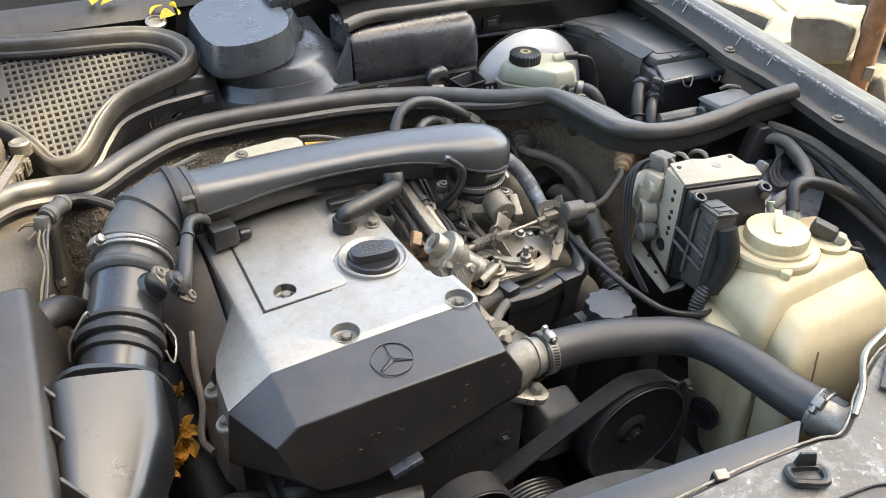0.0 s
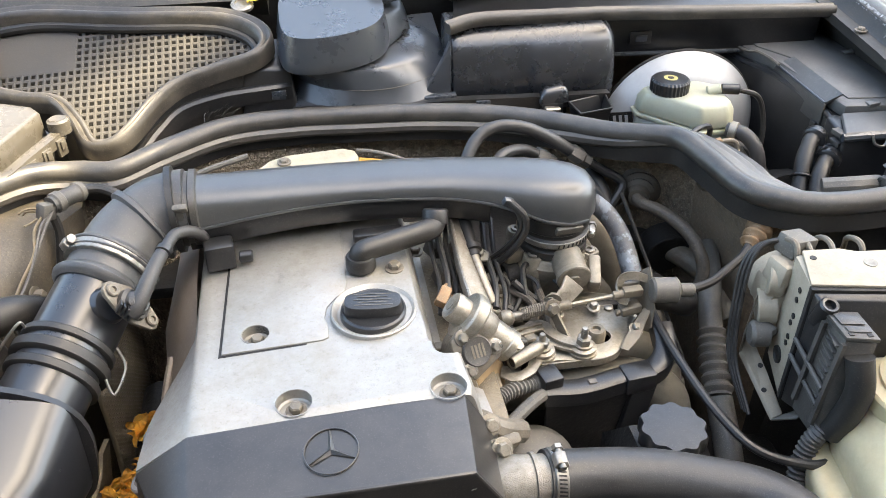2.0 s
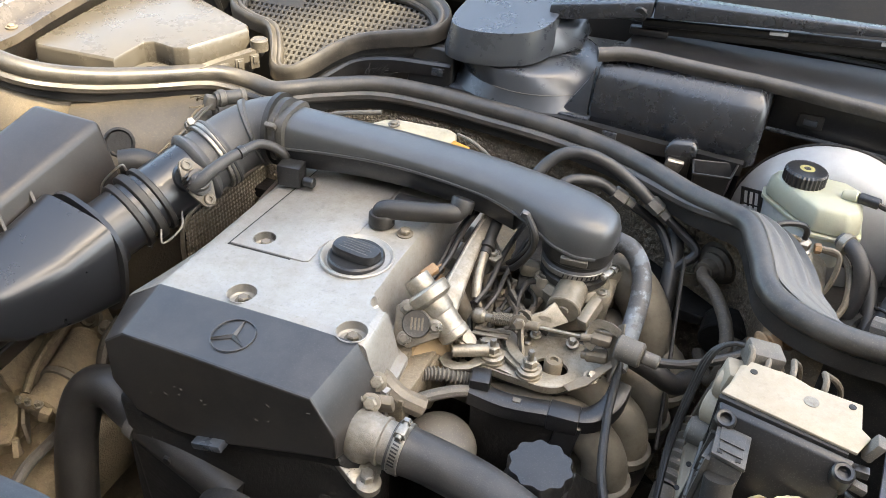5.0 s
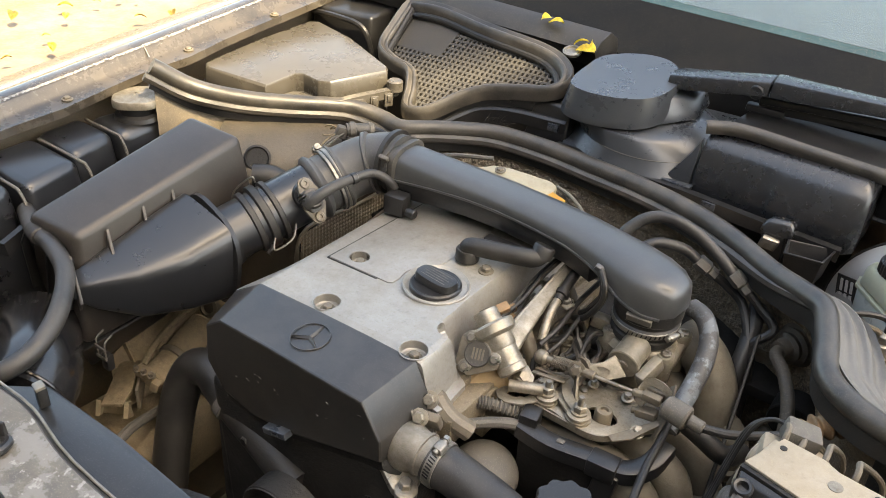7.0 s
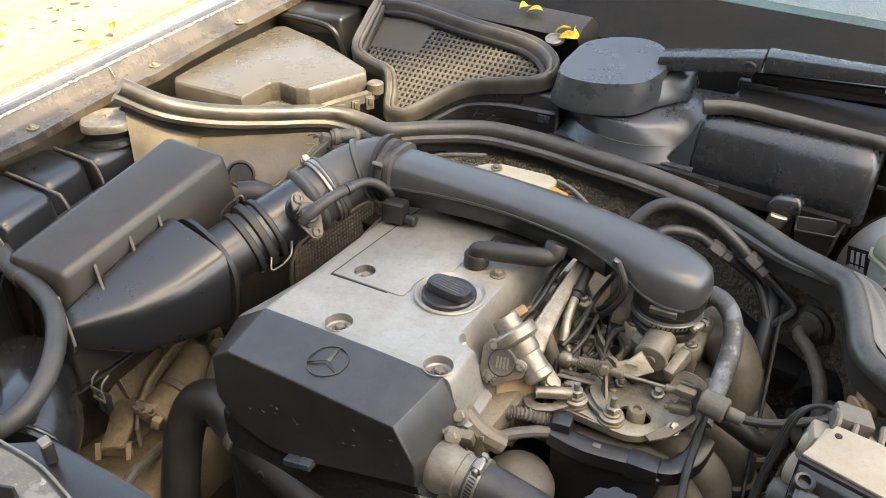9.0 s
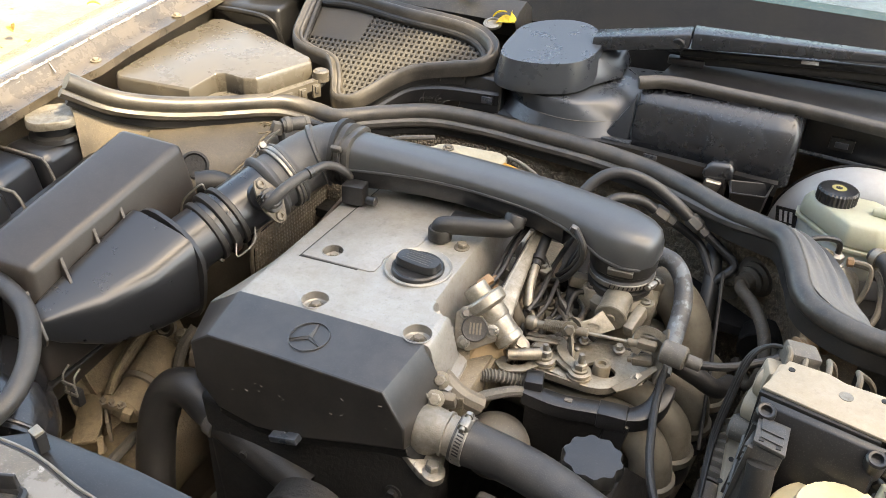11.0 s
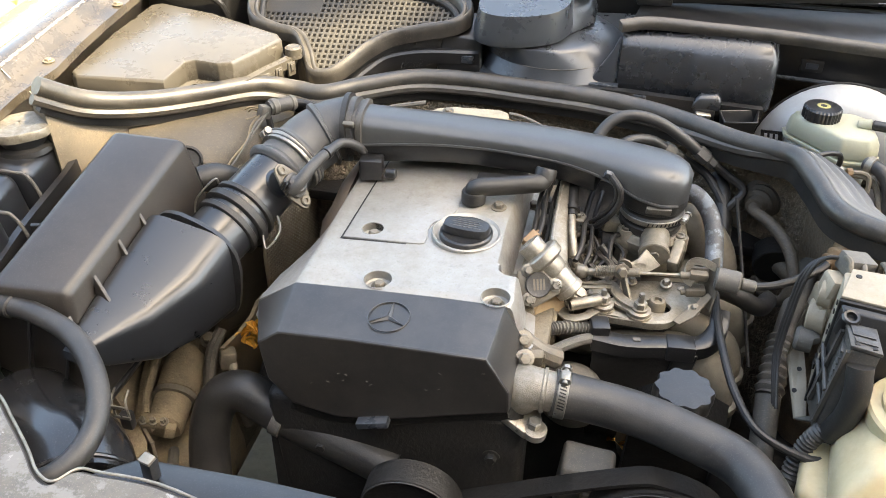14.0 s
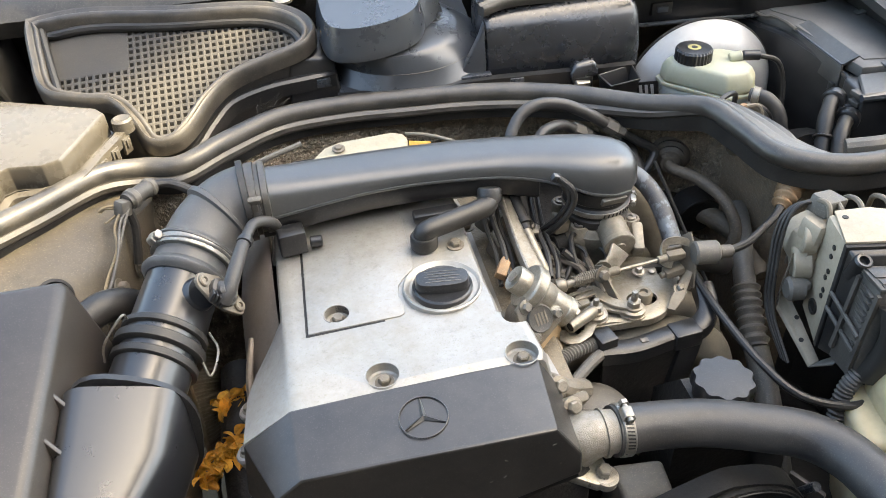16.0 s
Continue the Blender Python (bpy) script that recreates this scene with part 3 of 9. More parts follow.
sup = loft([[(x, y, 0.802), (x, y - 0.004, 0.806), (x, y - 0.05, 0.803), (x, y - 0.085, 0.800), (x, y - 0.10, 0.812), (x, y - 0.24, 0.806), (x, y - 0.26, 0.78), (x, y - 0.26, 0.60), (x, y - 0.02, 0.60), (x, y, 0.70)] for x, y in [tuple(p)[:2] for p in smooth_path([(a, b, 0) for a, b in E], 4)]])
rs = part("radiator_support", sup, m_support, car, "worn dusty radiator support panel")
part("bright_lip", tube([(x, y + 0.001, 0.805) for x, y in E], 0.0014, 8, 4), m_metal, rs)
part("worn_strip", loft([[(x, y - 0.005, 0.8069), (x, y - 0.034, 0.8052), (x, y - 0.056, 0.8036), (x, y - 0.056, 0.8010), (x, y - 0.005, 0.8030)] for x, y in [tuple(p)[:2] for p in smooth_path([(a, b, 0) for a, b in E], 4)]]), m_strip, rs, "strip of chalky chipped paint")
part("panel_seam", tube([(x, y - 0.0575, 0.8035) for x, y in E], 0.0012, 6, 4), m_dark, rs)

# wheels that carry the body, and the nose below the support
for sx in (1, -1):
    wx = -0.0175 + sx * 0.74
    wheel = part("tyre", lathe((wx - sx * 0.095, 0.22, 0.305), (sx, 0, 0), [(0.20, 0), (0.28, 0.01), (0.305, 0.04), (0.305, 0.15), (0.28, 0.18), (0.20, 0.19), (0.19, 0.10)], 48), m_rubber, car)
    part("rim", lathe((wx - sx * 0.02, 0.22, 0.305), (sx, 0, 0), [(0.20, 0), (0.20, 0.09), (0.185, 0.095), (0.17, 0.06), (0.06, 0.07), (0.05, 0.085), (0, 0.085)], 40), m_alu, wheel)
part("bumper", bev(slab([(-0.86, -0.50, 0.25), (0.83, -0.50, 0.25), (0.83, -0.54, 0.60), (-0.86, -0.54, 0.60)], (0, 0.22, 0)), 0.04, 3), m_paint, car)
part("sill", box((-0.0175, 1.75, 0.42), (1.66, 1.9, 0.40), 0.06), m_paint, car)

# ---- engine ----
block = thing("engine_block", (-0.1, 0.15, 0.30), "grimy dark engine block below the valve cover", "engine block")
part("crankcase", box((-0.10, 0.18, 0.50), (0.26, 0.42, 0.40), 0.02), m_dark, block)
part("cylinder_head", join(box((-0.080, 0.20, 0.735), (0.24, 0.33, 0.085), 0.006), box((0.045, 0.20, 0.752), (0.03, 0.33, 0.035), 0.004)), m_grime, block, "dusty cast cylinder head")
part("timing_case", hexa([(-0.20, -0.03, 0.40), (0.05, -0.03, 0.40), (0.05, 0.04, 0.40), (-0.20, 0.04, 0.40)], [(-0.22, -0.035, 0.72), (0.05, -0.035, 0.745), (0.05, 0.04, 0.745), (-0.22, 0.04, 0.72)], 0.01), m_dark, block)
for q in ((0.02, -0.038, 0.69), (-0.16, -0.037, 0.66), (-0.05, -0.036, 0.60)):
    part("bolt", hexbolt(q, (0, -1, 0), 0.006, 0.006), m_dark, block)

vc = thing("valve_cover", (-0.1, 0.15, 0.78), "silver painted aluminium valve cover with dust stains", "valve cover")
rings = []
# y, right edge, drop, then the flank: foot x, hip x and z, shoulder z
for y, xr, dz, xf, xh, zh, zs in ((0.032, 0.022, -0.003, -0.252, -0.245, 0.787, 0.8145), (0.040, 0.024, 0, -0.252, -0.245, 0.787, 0.8150), (0.084, 0.020, 0, -0.248, -0.242, 0.783, 0.8150), (0.100, -0.002, 0, -0.245, -0.239, 0.781, 0.8150), (0.120, -0.002, 0, -0.236, -0.233, 0.780, 0.8145), (0.136, -0.003, 0, -0.218, -0.217, 0.797, 0.8140), (0.150, -0.004, 0, -0.207, -0.2045, 0.802, 0.8135), (0.22, -0.004, 0, -0.207, -0.2035, 0.800, 0.8135), (0.345, -0.004, 0, -0.205, -0.2015, 0.800, 0.8135), (0.36, -0.006, -0.004, -0.203, -0.200, 0.800, 0.8120)):
    rings.append([(xf, y, 0.715), (xh, y, zh), (-0.2035, y, zs + 0.001), (-0.2015, y, 0.8178 + dz), (-0.198, y, 0.8195 + dz), (-0.190, y, 0.8200 + dz), (xr - 0.008, y, 0.8295 + dz), (xr - 0.002, y, 0.828 + dz), (xr + 0.001, y, 0.824 + dz), (xr + 0.012, y, 0.779), (xr + 0.022, y, 0.777), (xr + 0.022, y, 0.715)])
def fall(x, y, z):
    d = max(0.0, 0.013 - 0.045 * (x + 0.2))
    return V(x, y + 0.68 * d, z - d)
def fallen(bm):
    for v in bm.verts:
        v.co = fall(*v.co)
    return bm
PITS = ((*fall(-0.150, 0.130, 0.8348), 0.0125), (*fall(-0.119, 0.043, 0.8325), 0.0150), (0.004, 0.0415, 0.829, 0.0150), (0.012, 0.092, 0.826, 0.0140))
part("cover_casting", cut(loft(rings), *[cyl((x, y, z - 0.011), (x, y, z + 0.02), r - 0.0005, 28) for x, y, z, r in PITS]), m_stained, vc, angle=28)
PL = [(-0.1785, 0.1085), (-0.092, 0.1115), (-0.087, 0.1145), (-0.0865, 0.128), (-0.0895, 0.140), (-0.0865, 0.155), (-0.079, 0.166), (-0.069, 0.176), (-0.066, 0.188), (-0.066, 0.352), (-0.172, 0.352)]
cxp, cyp = -0.125, 0.22
part("groove", fallen(cut(prism([(cxp + (x - cxp) * 1.046, cyp + (y - cyp) * 1.019) for x, y in PL], 0.826, 0.8332), cyl((-0.150, 0.130, 0.82), (-0.150, 0.130, 0.85), 0.0120, 28))), m_dark, vc)
part("plug_panel", fallen(cut(prism(PL, 0.8262, 0.8348, 0.0012), cyl((-0.150, 0.130, 0.82), (-0.150, 0.130, 0.85), 0.0120, 28))), m_stained, vc, "flat silver panel over the spark plugs")
for bx, by, zz, rr in PITS[:3]:
    lip = part("pit_rim", _ring(Matrix.Translation((bx, by, zz - 0.0004)), rr, 0.0007, 28, 6), m_stained, vc)
    part("bolt", hexbolt((bx + 0.001, by, zz - 0.0105), (0, 0, 1), 0.0058, 0.006), m_cast, lip)
for bx, by in ((-0.020, 0.205), (0.012, 0.092), (0.032, 0.05), (0.012, 0.14), (0.012, 0.30)):
    part("flange_bolt", hexbolt((bx, by, 0.7775 if bx > 0 else (0.829 if bx > -0.1 else 0.79)), (0, 0, 1) if bx > -0.1 else (-0.7, 0, 0.7), 0.006, 0.006), m_cast, vc)

# bolted ears low on the flared flank
for q in ((-0.2415, 0.100, 0.764), (-0.2440, 0.046, 0.768)):
    ear = part("flank_ear", lathe(V(*q) + V(-0.001, 0, -0.012), (-0.35, 0, 0.94), [(0.0115, -0.02), (0.0115, 0.004), (0.0100, 0.0055), (0.0062, 0.0055), (0.0058, 0.0035), (0, 0.0035)], 24), m_stained, vc)
    part("ear_bolt", hexbolt(V(*q) + V(-0.0025, 0, -0.008), (-0.35, 0, 0.94), 0.0048, 0.005), m_cast, ear)
    # black disc painted on where shade falls above the ear
    part("ear_shadow_pocket", lathe(V(*q) + V(0.0035, 0.004, 0.005), (-0.85, 0, 0.5), [(0.0, 0.0016), (0.009, 0.0016), (0.0105, 0)], 20), m_dark, ear)
fc = thing("timing_front_cover", (-0.09, -0.01, 0.72), "matt black plastic cover over the front of the engine", "engine cover")
back = [(-0.2020, 0.8180), (-0.2465, 0.785), (-0.254, 0.72), (-0.205, 0.692), (-0.14, 0.690), (-0.09, 0.698), (0.045, 0.738), (0.038, 0.785), (0.0155, 0.8275), (-0.05, 0.8262), (-0.13, 0.8225)]
front = [(-0.199, 0.8030), (-0.221, 0.787), (-0.208, 0.752), (-0.185, 0.722), (-0.14, 0.713), (-0.09, 0.720), (0.034, 0.760), (0.033, 0.785), (0.010, 0.8225), (-0.05, 0.8205), (-0.13, 0.8130)]
bulge = [0.014, 0.012, 0.0, 0.0, 0.0, 0.0, 0.0, 0.0, 0.0, 0.001, 0.007]
shell = loft([[(x, 0.0325, z) for x, z in back], [(x, -0.044 + d, z) for (x, z), d in zip(front, bulge)]])
part("shell", bev(shell, 0.0022, 2, 22), m_cover, fc, angle=16)
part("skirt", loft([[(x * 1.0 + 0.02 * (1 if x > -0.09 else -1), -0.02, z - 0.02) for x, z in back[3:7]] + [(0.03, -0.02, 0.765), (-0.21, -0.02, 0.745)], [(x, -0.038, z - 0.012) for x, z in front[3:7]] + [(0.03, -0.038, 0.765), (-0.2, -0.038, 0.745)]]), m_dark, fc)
part("catch", box((-0.099, -0.048, 0.7195), (0.034, 0.012, 0.008), 0.0015, (0, -16, 0)), m_plastic_grey, fc)
# pale scuffs where the front face has been knocked
sr_ = random.Random(31)
for i in range(12):
    x = sr_.uniform(-0.165, 0.015)
    part("scuff", box((x, -0.0441, sr_.uniform(0.752, 0.782) + 0.14 * (x + 0.16)), (sr_.uniform(0.0010, 0.0040), 0.0006, sr_.uniform(0.0004, 0.0008)), 0, (0, sr_.uniform(-40, 40), 0)), m_hose_grey, fc)
# round badge: ring and three plain tapering bars
bn = Vector((-0.055, -0.095, 1)).normalized()
bc = Vector((-0.093, -0.0035, 0.8210))
bu = Vector((1, 0, 0.055)).normalized()
bv = bn.cross(bu).normalized()
badge = part("badge_ring", _ring(Matrix.Translation(bc) @ Matrix((bu, bv, bn)).transposed().to_4x4(), 0.0205, 0.0007, 48, 8), m_cover, fc, "raised round badge")
for a in (90, 210, 330):
    d = bu * math.cos(radians(a)) + bv * math.sin(radians(a))
    s = bn.cross(d)
    part("badge_bar", loft([[bc + s * 0.0028 - bn * 0.001, bc - s * 0.0028 - bn * 0.001, bc + bn * 0.0014], [bc + d * 0.0196 + s * 0.0008 - bn * 0.001, bc + d * 0.0196 - s * 0.0008 - bn * 0.001, bc + d * 0.0196 + bn * 0.0008]]), m_cover, badge, smooth=False)

oc = thing("oil_filler_cap", (-0.046, 0.143, 0.832), "ribbed black plastic oil filler cap with worn lettering", "oil cap")
part("seat_ring", lathe((-0.046, 0.1458, 0.8285), (0, 0, 1), [(0.0385, -0.003), (0.0382, 0.0020), (0.0368, 0.0030), (0.0352, 0.0022), (0.0325, -0.0015), (0.0315, -0.002), (0, -0.002)], 48), m_stained, oc, "shallow silver bowl round the cap")
knob = part("cap_body", lathe((-0.046, 0.1445, 0.8195), (0, 0, 1), [(0.0290, 0), (0.0298, 0.006), (0.0290, 0.0125), (0.0272, 0.0142), (0.0255, 0.0135), (0, 0.0130)], 44), m_plastic, oc)
part("grip", loft([superring((-0.046, 0.1450, z - 0.0085), (0.995, -0.1, 0), (0.1, 0.995, 0), a, b, 36, 3.2) for z, a, b in ((0.8405, 0.0262, 0.0145), (0.8475, 0.0258, 0.0138), (0.8500, 0.0248, 0.0126), (0.8507, 0.022, 0.010), (0.8505, 0.004, 0.002))]), m_plastic, oc)
for j in range(5):
    part("print_line", box((-0.046, 0.1375 + 0.0038 * j, 0.8423), (0.034 - 0.007 * (j % 2), 0.0009, 0.0004), 0, (0, 0, -6)), m_hose_grey, knob)

bh = thing("breather_pipe", (-0.02, 0.222, 0.845), "black rubber crankcase breather elbow on the valve cover", "breather hose")
part("pipe", tube([(-0.051, 0.212, 0.822), (-0.051, 0.212, 0.842), (-0.049, 0.2125, 0.8465), (-0.040, 0.2155, 0.848), (-0.015, 0.223, 0.849), (0.012, 0.232, 0.850), (0.020, 0.236, 0.850), (0.025, 0.243, 0.8515), (0.026, 0.249, 0.855)], 0.0108, 16), m_rubber, bh)
part("collar", lathe((-0.051, 0.212, 0.830), (0, 0, 1), [(0.0142, 0), (0.0142, 0.012), (0.0128, 0.014)], 24), m_rubber, bh)
part("collar", lathe((0.026, 0.245, 0.852), (0.1, 0.5, 1), [(0.0125, -0.002), (0.0128, 0.010), (0.0115, 0.012)], 24), m_rubber, bh)

# ---- intake ----
duct = thing("intake_duct", (-0.02, 0.29, 0.84), "broad black plastic intake duct crossing over the engine", "air duct")
st = [(-0.212, 0.287, 0.868, 0.032, 0.027), (-0.195, 0.288, 0.868, 0.032, 0.026), (-0.15, 0.293, 0.867, 0.032, 0.0235), (-0.10, 0.297, 0.866, 0.032, 0.022), (-0.05, 0.298, 0.865, 0.032, 0.0215), (0.0, 0.296, 0.865, 0.032, 0.0215), (0.05, 0.292, 0.864, 0.033, 0.0215), (0.09, 0.284, 0.864, 0.035, 0.0215), (0.120, 0.277, 0.865, 0.039, 0.0205), (0.146, 0.269, 0.866, 0.042, 0.0195), (0.168, 0.263, 0.865, 0.038, 0.0185), (0.183, 0.260, 0.864, 0.029, 0.015), (0.191, 0.259, 0.863, 0.015, 0.008)]
rings, low_rings, seam = [], [], []
for i, (x, y, z, hy_, hz_) in enumerate(st):
    k0, k1 = max(i - 1, 0), min(i + 1, len(st) - 1)
    t = (Vector(st[k1][:3]) - Vector(st[k0][:3])).normalized()
    u = Vector((-t.y, t.x, 0)).normalized()
    zs = (0.861, 0.862, 0.866, 0.869, 0.870, 0.869, 0.867, 0.863, 0.857, 0.850, 0.846, 0.845, 0.846)[i]
    top_ = z + hz_ - zs
    seam.append(Vector((x, y, zs)) - u * hy_)
    rings.append([Vector((x, y, zs)) + u * hy_ * math.copysign(abs(math.cos(a)) ** 0.60, math.cos(a)) + V(0, 0, top_ * abs(math.sin(a)) ** 0.80) for a in (math.pi * q / 24 for q in range(25))])
    if x < 0.11:
        low_rings.append([Vector((x, y, zs + d_)) + u * hy_ * f_ for f_, d_ in ((0.93, 0.001), (0.94, -0.010), (0.90, -0.023), (0.80, -0.027), (-0.80, -0.027), (-0.90, -0.023), (-0.94, -0.010), (-0.93, 0.001))])
part("duct_shell", loft(rings), m_duct, duct, angle=50)
part("duct_trough", bev(loft(low_rings), 0.0012, 2, 40), m_plastic, duct, "black lower half of the duct")
SEAM = seam[:12]
part("seam_lip", tube(SEAM, 1.0, k=4, up=(0, 0, 1), shape=[(-0.004, -0.0016), (0.0018, -0.0016), (0.0024, 0), (0.0018, 0.0012), (-0.004, 0.0012)]), m_duct, duct)
part("lug", box((-0.183, 0.246, 0.838), (0.028, 0.022, 0.026), 0.002, (0, 0, 8)), m_plastic, duct)
part("lug_post", cyl((-0.165, 0.243, 0.834), (-0.152, 0.243, 0.834), 0.006), m_plastic, duct)
part("bracket", box((-0.03, 0.256, 0.836), (0.05, 0.016, 0.010), 0.003, (0, 0, 2)), m_plastic, duct)
part("nose_boot", lathe((0.153, 0.266, 0.797), (0, 0, 1), [(0.034, 0), (0.0365, 0.003), (0.0365, 0.010), (0.034, 0.0115), (0.034, 0.0145), (0.0370, 0.017), (0.0370, 0.024), (0.0348, 0.026), (0.0348, 0.030), (0.0380, 0.033), (0.0390, 0.048)], 40), m_rubber, duct, "ribbed rubber boot")
clamp_band((0.153, 0.266, 0.8175), (0, 0, 1), 0.0368, duct, 0.0065, (1, -0.35, 0))
part("loop_cable", tube([(0.100, 0.243, 0.868), (0.112, 0.232, 0.858), (0.114, 0.230, 0.842), (0.106, 0.232, 0.822), (0.092, 0.240, 0.800), (0.078, 0.246, 0.790)], 0.0036, 10), m_rubber, duct)
part("loop_cable", tube([(0.098, 0.244, 0.868), (0.108, 0.235, 0.856), (0.109, 0.233, 0.840), (0.098, 0.238, 0.818), (0.084, 0.246, 0.800)], 0.0027, 8), m_rubber, duct)
part("cable_clip", box((0.098, 0.243, 0.868), (0.010, 0.006, 0.008), 0.001, (20, 20, 10)), m_plastic_grey, duct)
part("tab", box((0.158, 0.228, 0.838), (0.028, 0.005, 0.010), 0.001, (24, 0, 6)), m_hose_grey, duct)

ah = thing("air_flow_pipe", (-0.31, 0.16, 0.79), "black plastic air pipe with ribbed rubber couplings", "air pipe")
A0, A1, A2, A3 = V(-0.338, 0.085, 0.790), V(-0.315, 0.146, 0.811), V(-0.296, 0.200, 0.828), V(-0.279, 0.240, 0.842)
part("outlet_pipe", tube([A0 - (A1 - A0) * 0.2, A0, A1, A2, A3], 0.036, 28, 4), m_funnel, ah)
ax = (A2 - A0).normalized()
for s, R, w in ((0.045, 0.0405, 0.007), (0.060, 0.0425, 0.009), (0.077, 0.0405, 0.006)):
    part("coupling_rib", lathe(A0 + ax * s, ax, [(R - 0.006, -0.001), (R - 0.001, 0), (R, 0.001), (R, w), (R - 0.001, w + 0.001), (R - 0.006, w + 0.002)], 36), m_rubber, ah)
part("wire_clip", tube([A0 + ax * 0.055 + V(-0.044, 0.0, 0.008), A0 + ax * 0.055 + V(-0.040, 0.004, 0.026), A0 + ax * 0.066 + V(-0.024, 0.004, 0.044), A0 + ax * 0.075 + V(-0.024, 0, 0.034)], 0.0013, 6), m_steel, ah)
part("wire_clip", tube([A0 + ax * 0.055 + V(0.040, -0.005, -0.004), A0 + ax * 0.055 + V(0.046, -0.012, -0.02), A0 + ax * 0.075 + V(0.048, -0.008, -0.016), A0 + ax * 0.08 + V(0.04, 0, -0.004)], 0.0013, 6), m_steel, ah)
bx_ = (A3 - A2).normalized()
part("bellows", tube([A2 + bx_ * 0.008, A3 - bx_ * 0.01, A3, V(-0.266, 0.262, 0.852), V(-0.247, 0.279, 0.861), V(-0.228, 0.286, 0.866), V(-0.208, 0.287, 0.868)], lambda t: 0.0375 + (0.006 * max(0, math.sin(t * 40)) if t < 0.42 else (0.004 if 0.60 < t < 0.64 else 0.0)), 32, 12), m_bellows, ah, "ribbed grey-black rubber bellows")
clamp_band(A3 - bx_ * 0.006, bx_, 0.0415, ah, 0.011, (-0.6, 0, 0.6))
part("duct_flange", loft([superring((x, 0.2868, 0.868), (-0.05, 1, 0), (0, 0, 1), 0.032 + d, 0.027 + d, 36, 3.4) for x, d in ((-0.220, 0.0), (-0.219, 0.0045), (-0.212, 0.0048), (-0.211, 0.0025), (-0.207, 0.0025), (-0.206, 0.0042), (-0.200, 0.0040), (-0.199, 0.0))]), m_plastic_dusty, ah, "dusty black rubber flange")
part("flange_clip", box((-0.212, 0.252, 0.888), (0.014, 0.006, 0.008), 0.0015, (30, 0, 0)), m_hose_grey, ah)
part("collar", lathe((-0.226, 0.2855, 0.867), (1, 0.08, 0.04), [(0.036, 0), (0.0425, 0.001), (0.0425, 0.007), (0.036, 0.008)], 36), m_rubber, ah)
# sensor on the pipe
sen = part("sensor_boss", lathe((-0.288, 0.184, 0.832), (0.72, -0.42, 0.55), [(0.0235, -0.006), (0.0215, 0.004), (0.0180, 0.014), (0.0165, 0.022), (0.0150, 0.024), (0, 0.024)], 28), m_funnel, ah, "sensor with wiring plug")
sc_, sd_, sw_, sn_ = V(-0.2555, 0.167, 0.845), V(0.57, 0, -0.82), V(0.23, 0.96, 0.16), V(0.78, -0.28, 0.56)
part("sensor_plate", slab([sc_ + sd_ * u + sw_ * v for u, v in ((-0.030, -0.004), (-0.030, 0.004), (-0.026, 0.008), (-0.008, 0.016), (0.008, 0.016), (0.026, 0.008), (0.030, 0.004), (0.030, -0.004), (0.026, -0.008), (0.008, -0.014), (-0.008, -0.014), (-0.026, -0.008))], sn_ * 0.004, 0.0008), m_cast, sen, "tan metal flange plate")
for u in (-0.0225, 0.0220):
    part("screw", lathe(sc_ + sd_ * u + sn_ * 0.004, sn_, [(0.0062, 0), (0.0062, 0.0022), (0.0052, 0.0032), (0.0028, 0.0032), (0.0024, 0.0012), (0, 0.0012)], 20), m_cast, sen)
part("socket", loft([superring(sc_ + sn_ * h + sw_ * o_, sd_, sw_, a_, b_, 24, 3.2) for h, o_, a_, b_ in ((0.003, 0.0, 0.0150, 0.0110), (0.009, 0.0, 0.0145, 0.0105), (0.010, 0.0, 0.0110, 0.0085), (0.015, -0.002, 0.0105, 0.0085), (0.018, -0.002, 0.0080, 0.0065))]), m_plastic_dusty, sen)
for k_ in range(4):
    part("plug_rib", box(sc_ + sn_ * 0.008 + sd_ * (-0.012 + 0.004 * k_) - sw_ * 0.012, (0.0022, 0.008, 0.010), 0.0005, (0, 35, 10)), m_plastic, sen)
part("plug", tube([(-0.252, 0.156, 0.846), (-0.245, 0.160, 0.853), (-0.238, 0.174, 0.862), (-0.231, 0.196, 0.868), (-0.226, 0.212, 0.870)], lambda t: 0.0082 - 0.0022 * t, 14), m_hose, sen, "dusty plug boot")
part("plug_cable", tube([(-0.231, 0.196, 0.868), (-0.2225, 0.222, 0.871), (-0.217, 0.234, 0.872), (-0.208, 0.242, 0.869), (-0.199, 0.250, 0.860), (-0.196, 0.256, 0.850)], 0.0056, 12), m_hose, sen)
part("cable_tape", lathe((-0.227, 0.208, 0.8695), (0.3, 0.95, 0.1), [(0.006, 0), (0.0075, 0.001), (0.0075, 0.007), (0.006, 0.008)], 16), m_plastic, sen)

tb = thing("throttle_valve_unit", (0.165, 0.255, 0.74), "dusty cast throttle housing with lever and spring", "throttle body")
part("housing", lathe((0.153, 0.266, 0.742), (0, 0, 1), [(0.028, 0), (0.036, 0.004), (0.037, 0.030), (0.041, 0.036), (0.0415, 0.047), (0.0395, 0.049), (0.0385, 0.053), (0.0365, 0.055)], 36), m_throttle, tb)
part("flange", prism([(0.114, 0.236), (0.132, 0.231), (0.180, 0.236), (0.198, 0.240), (0.200, 0.256), (0.198, 0.290), (0.186, 0.300), (0.122, 0.302), (0.110, 0.290), (0.112, 0.252)], 0.774, 0.790, 0.004, 3), m_throttle, tb)
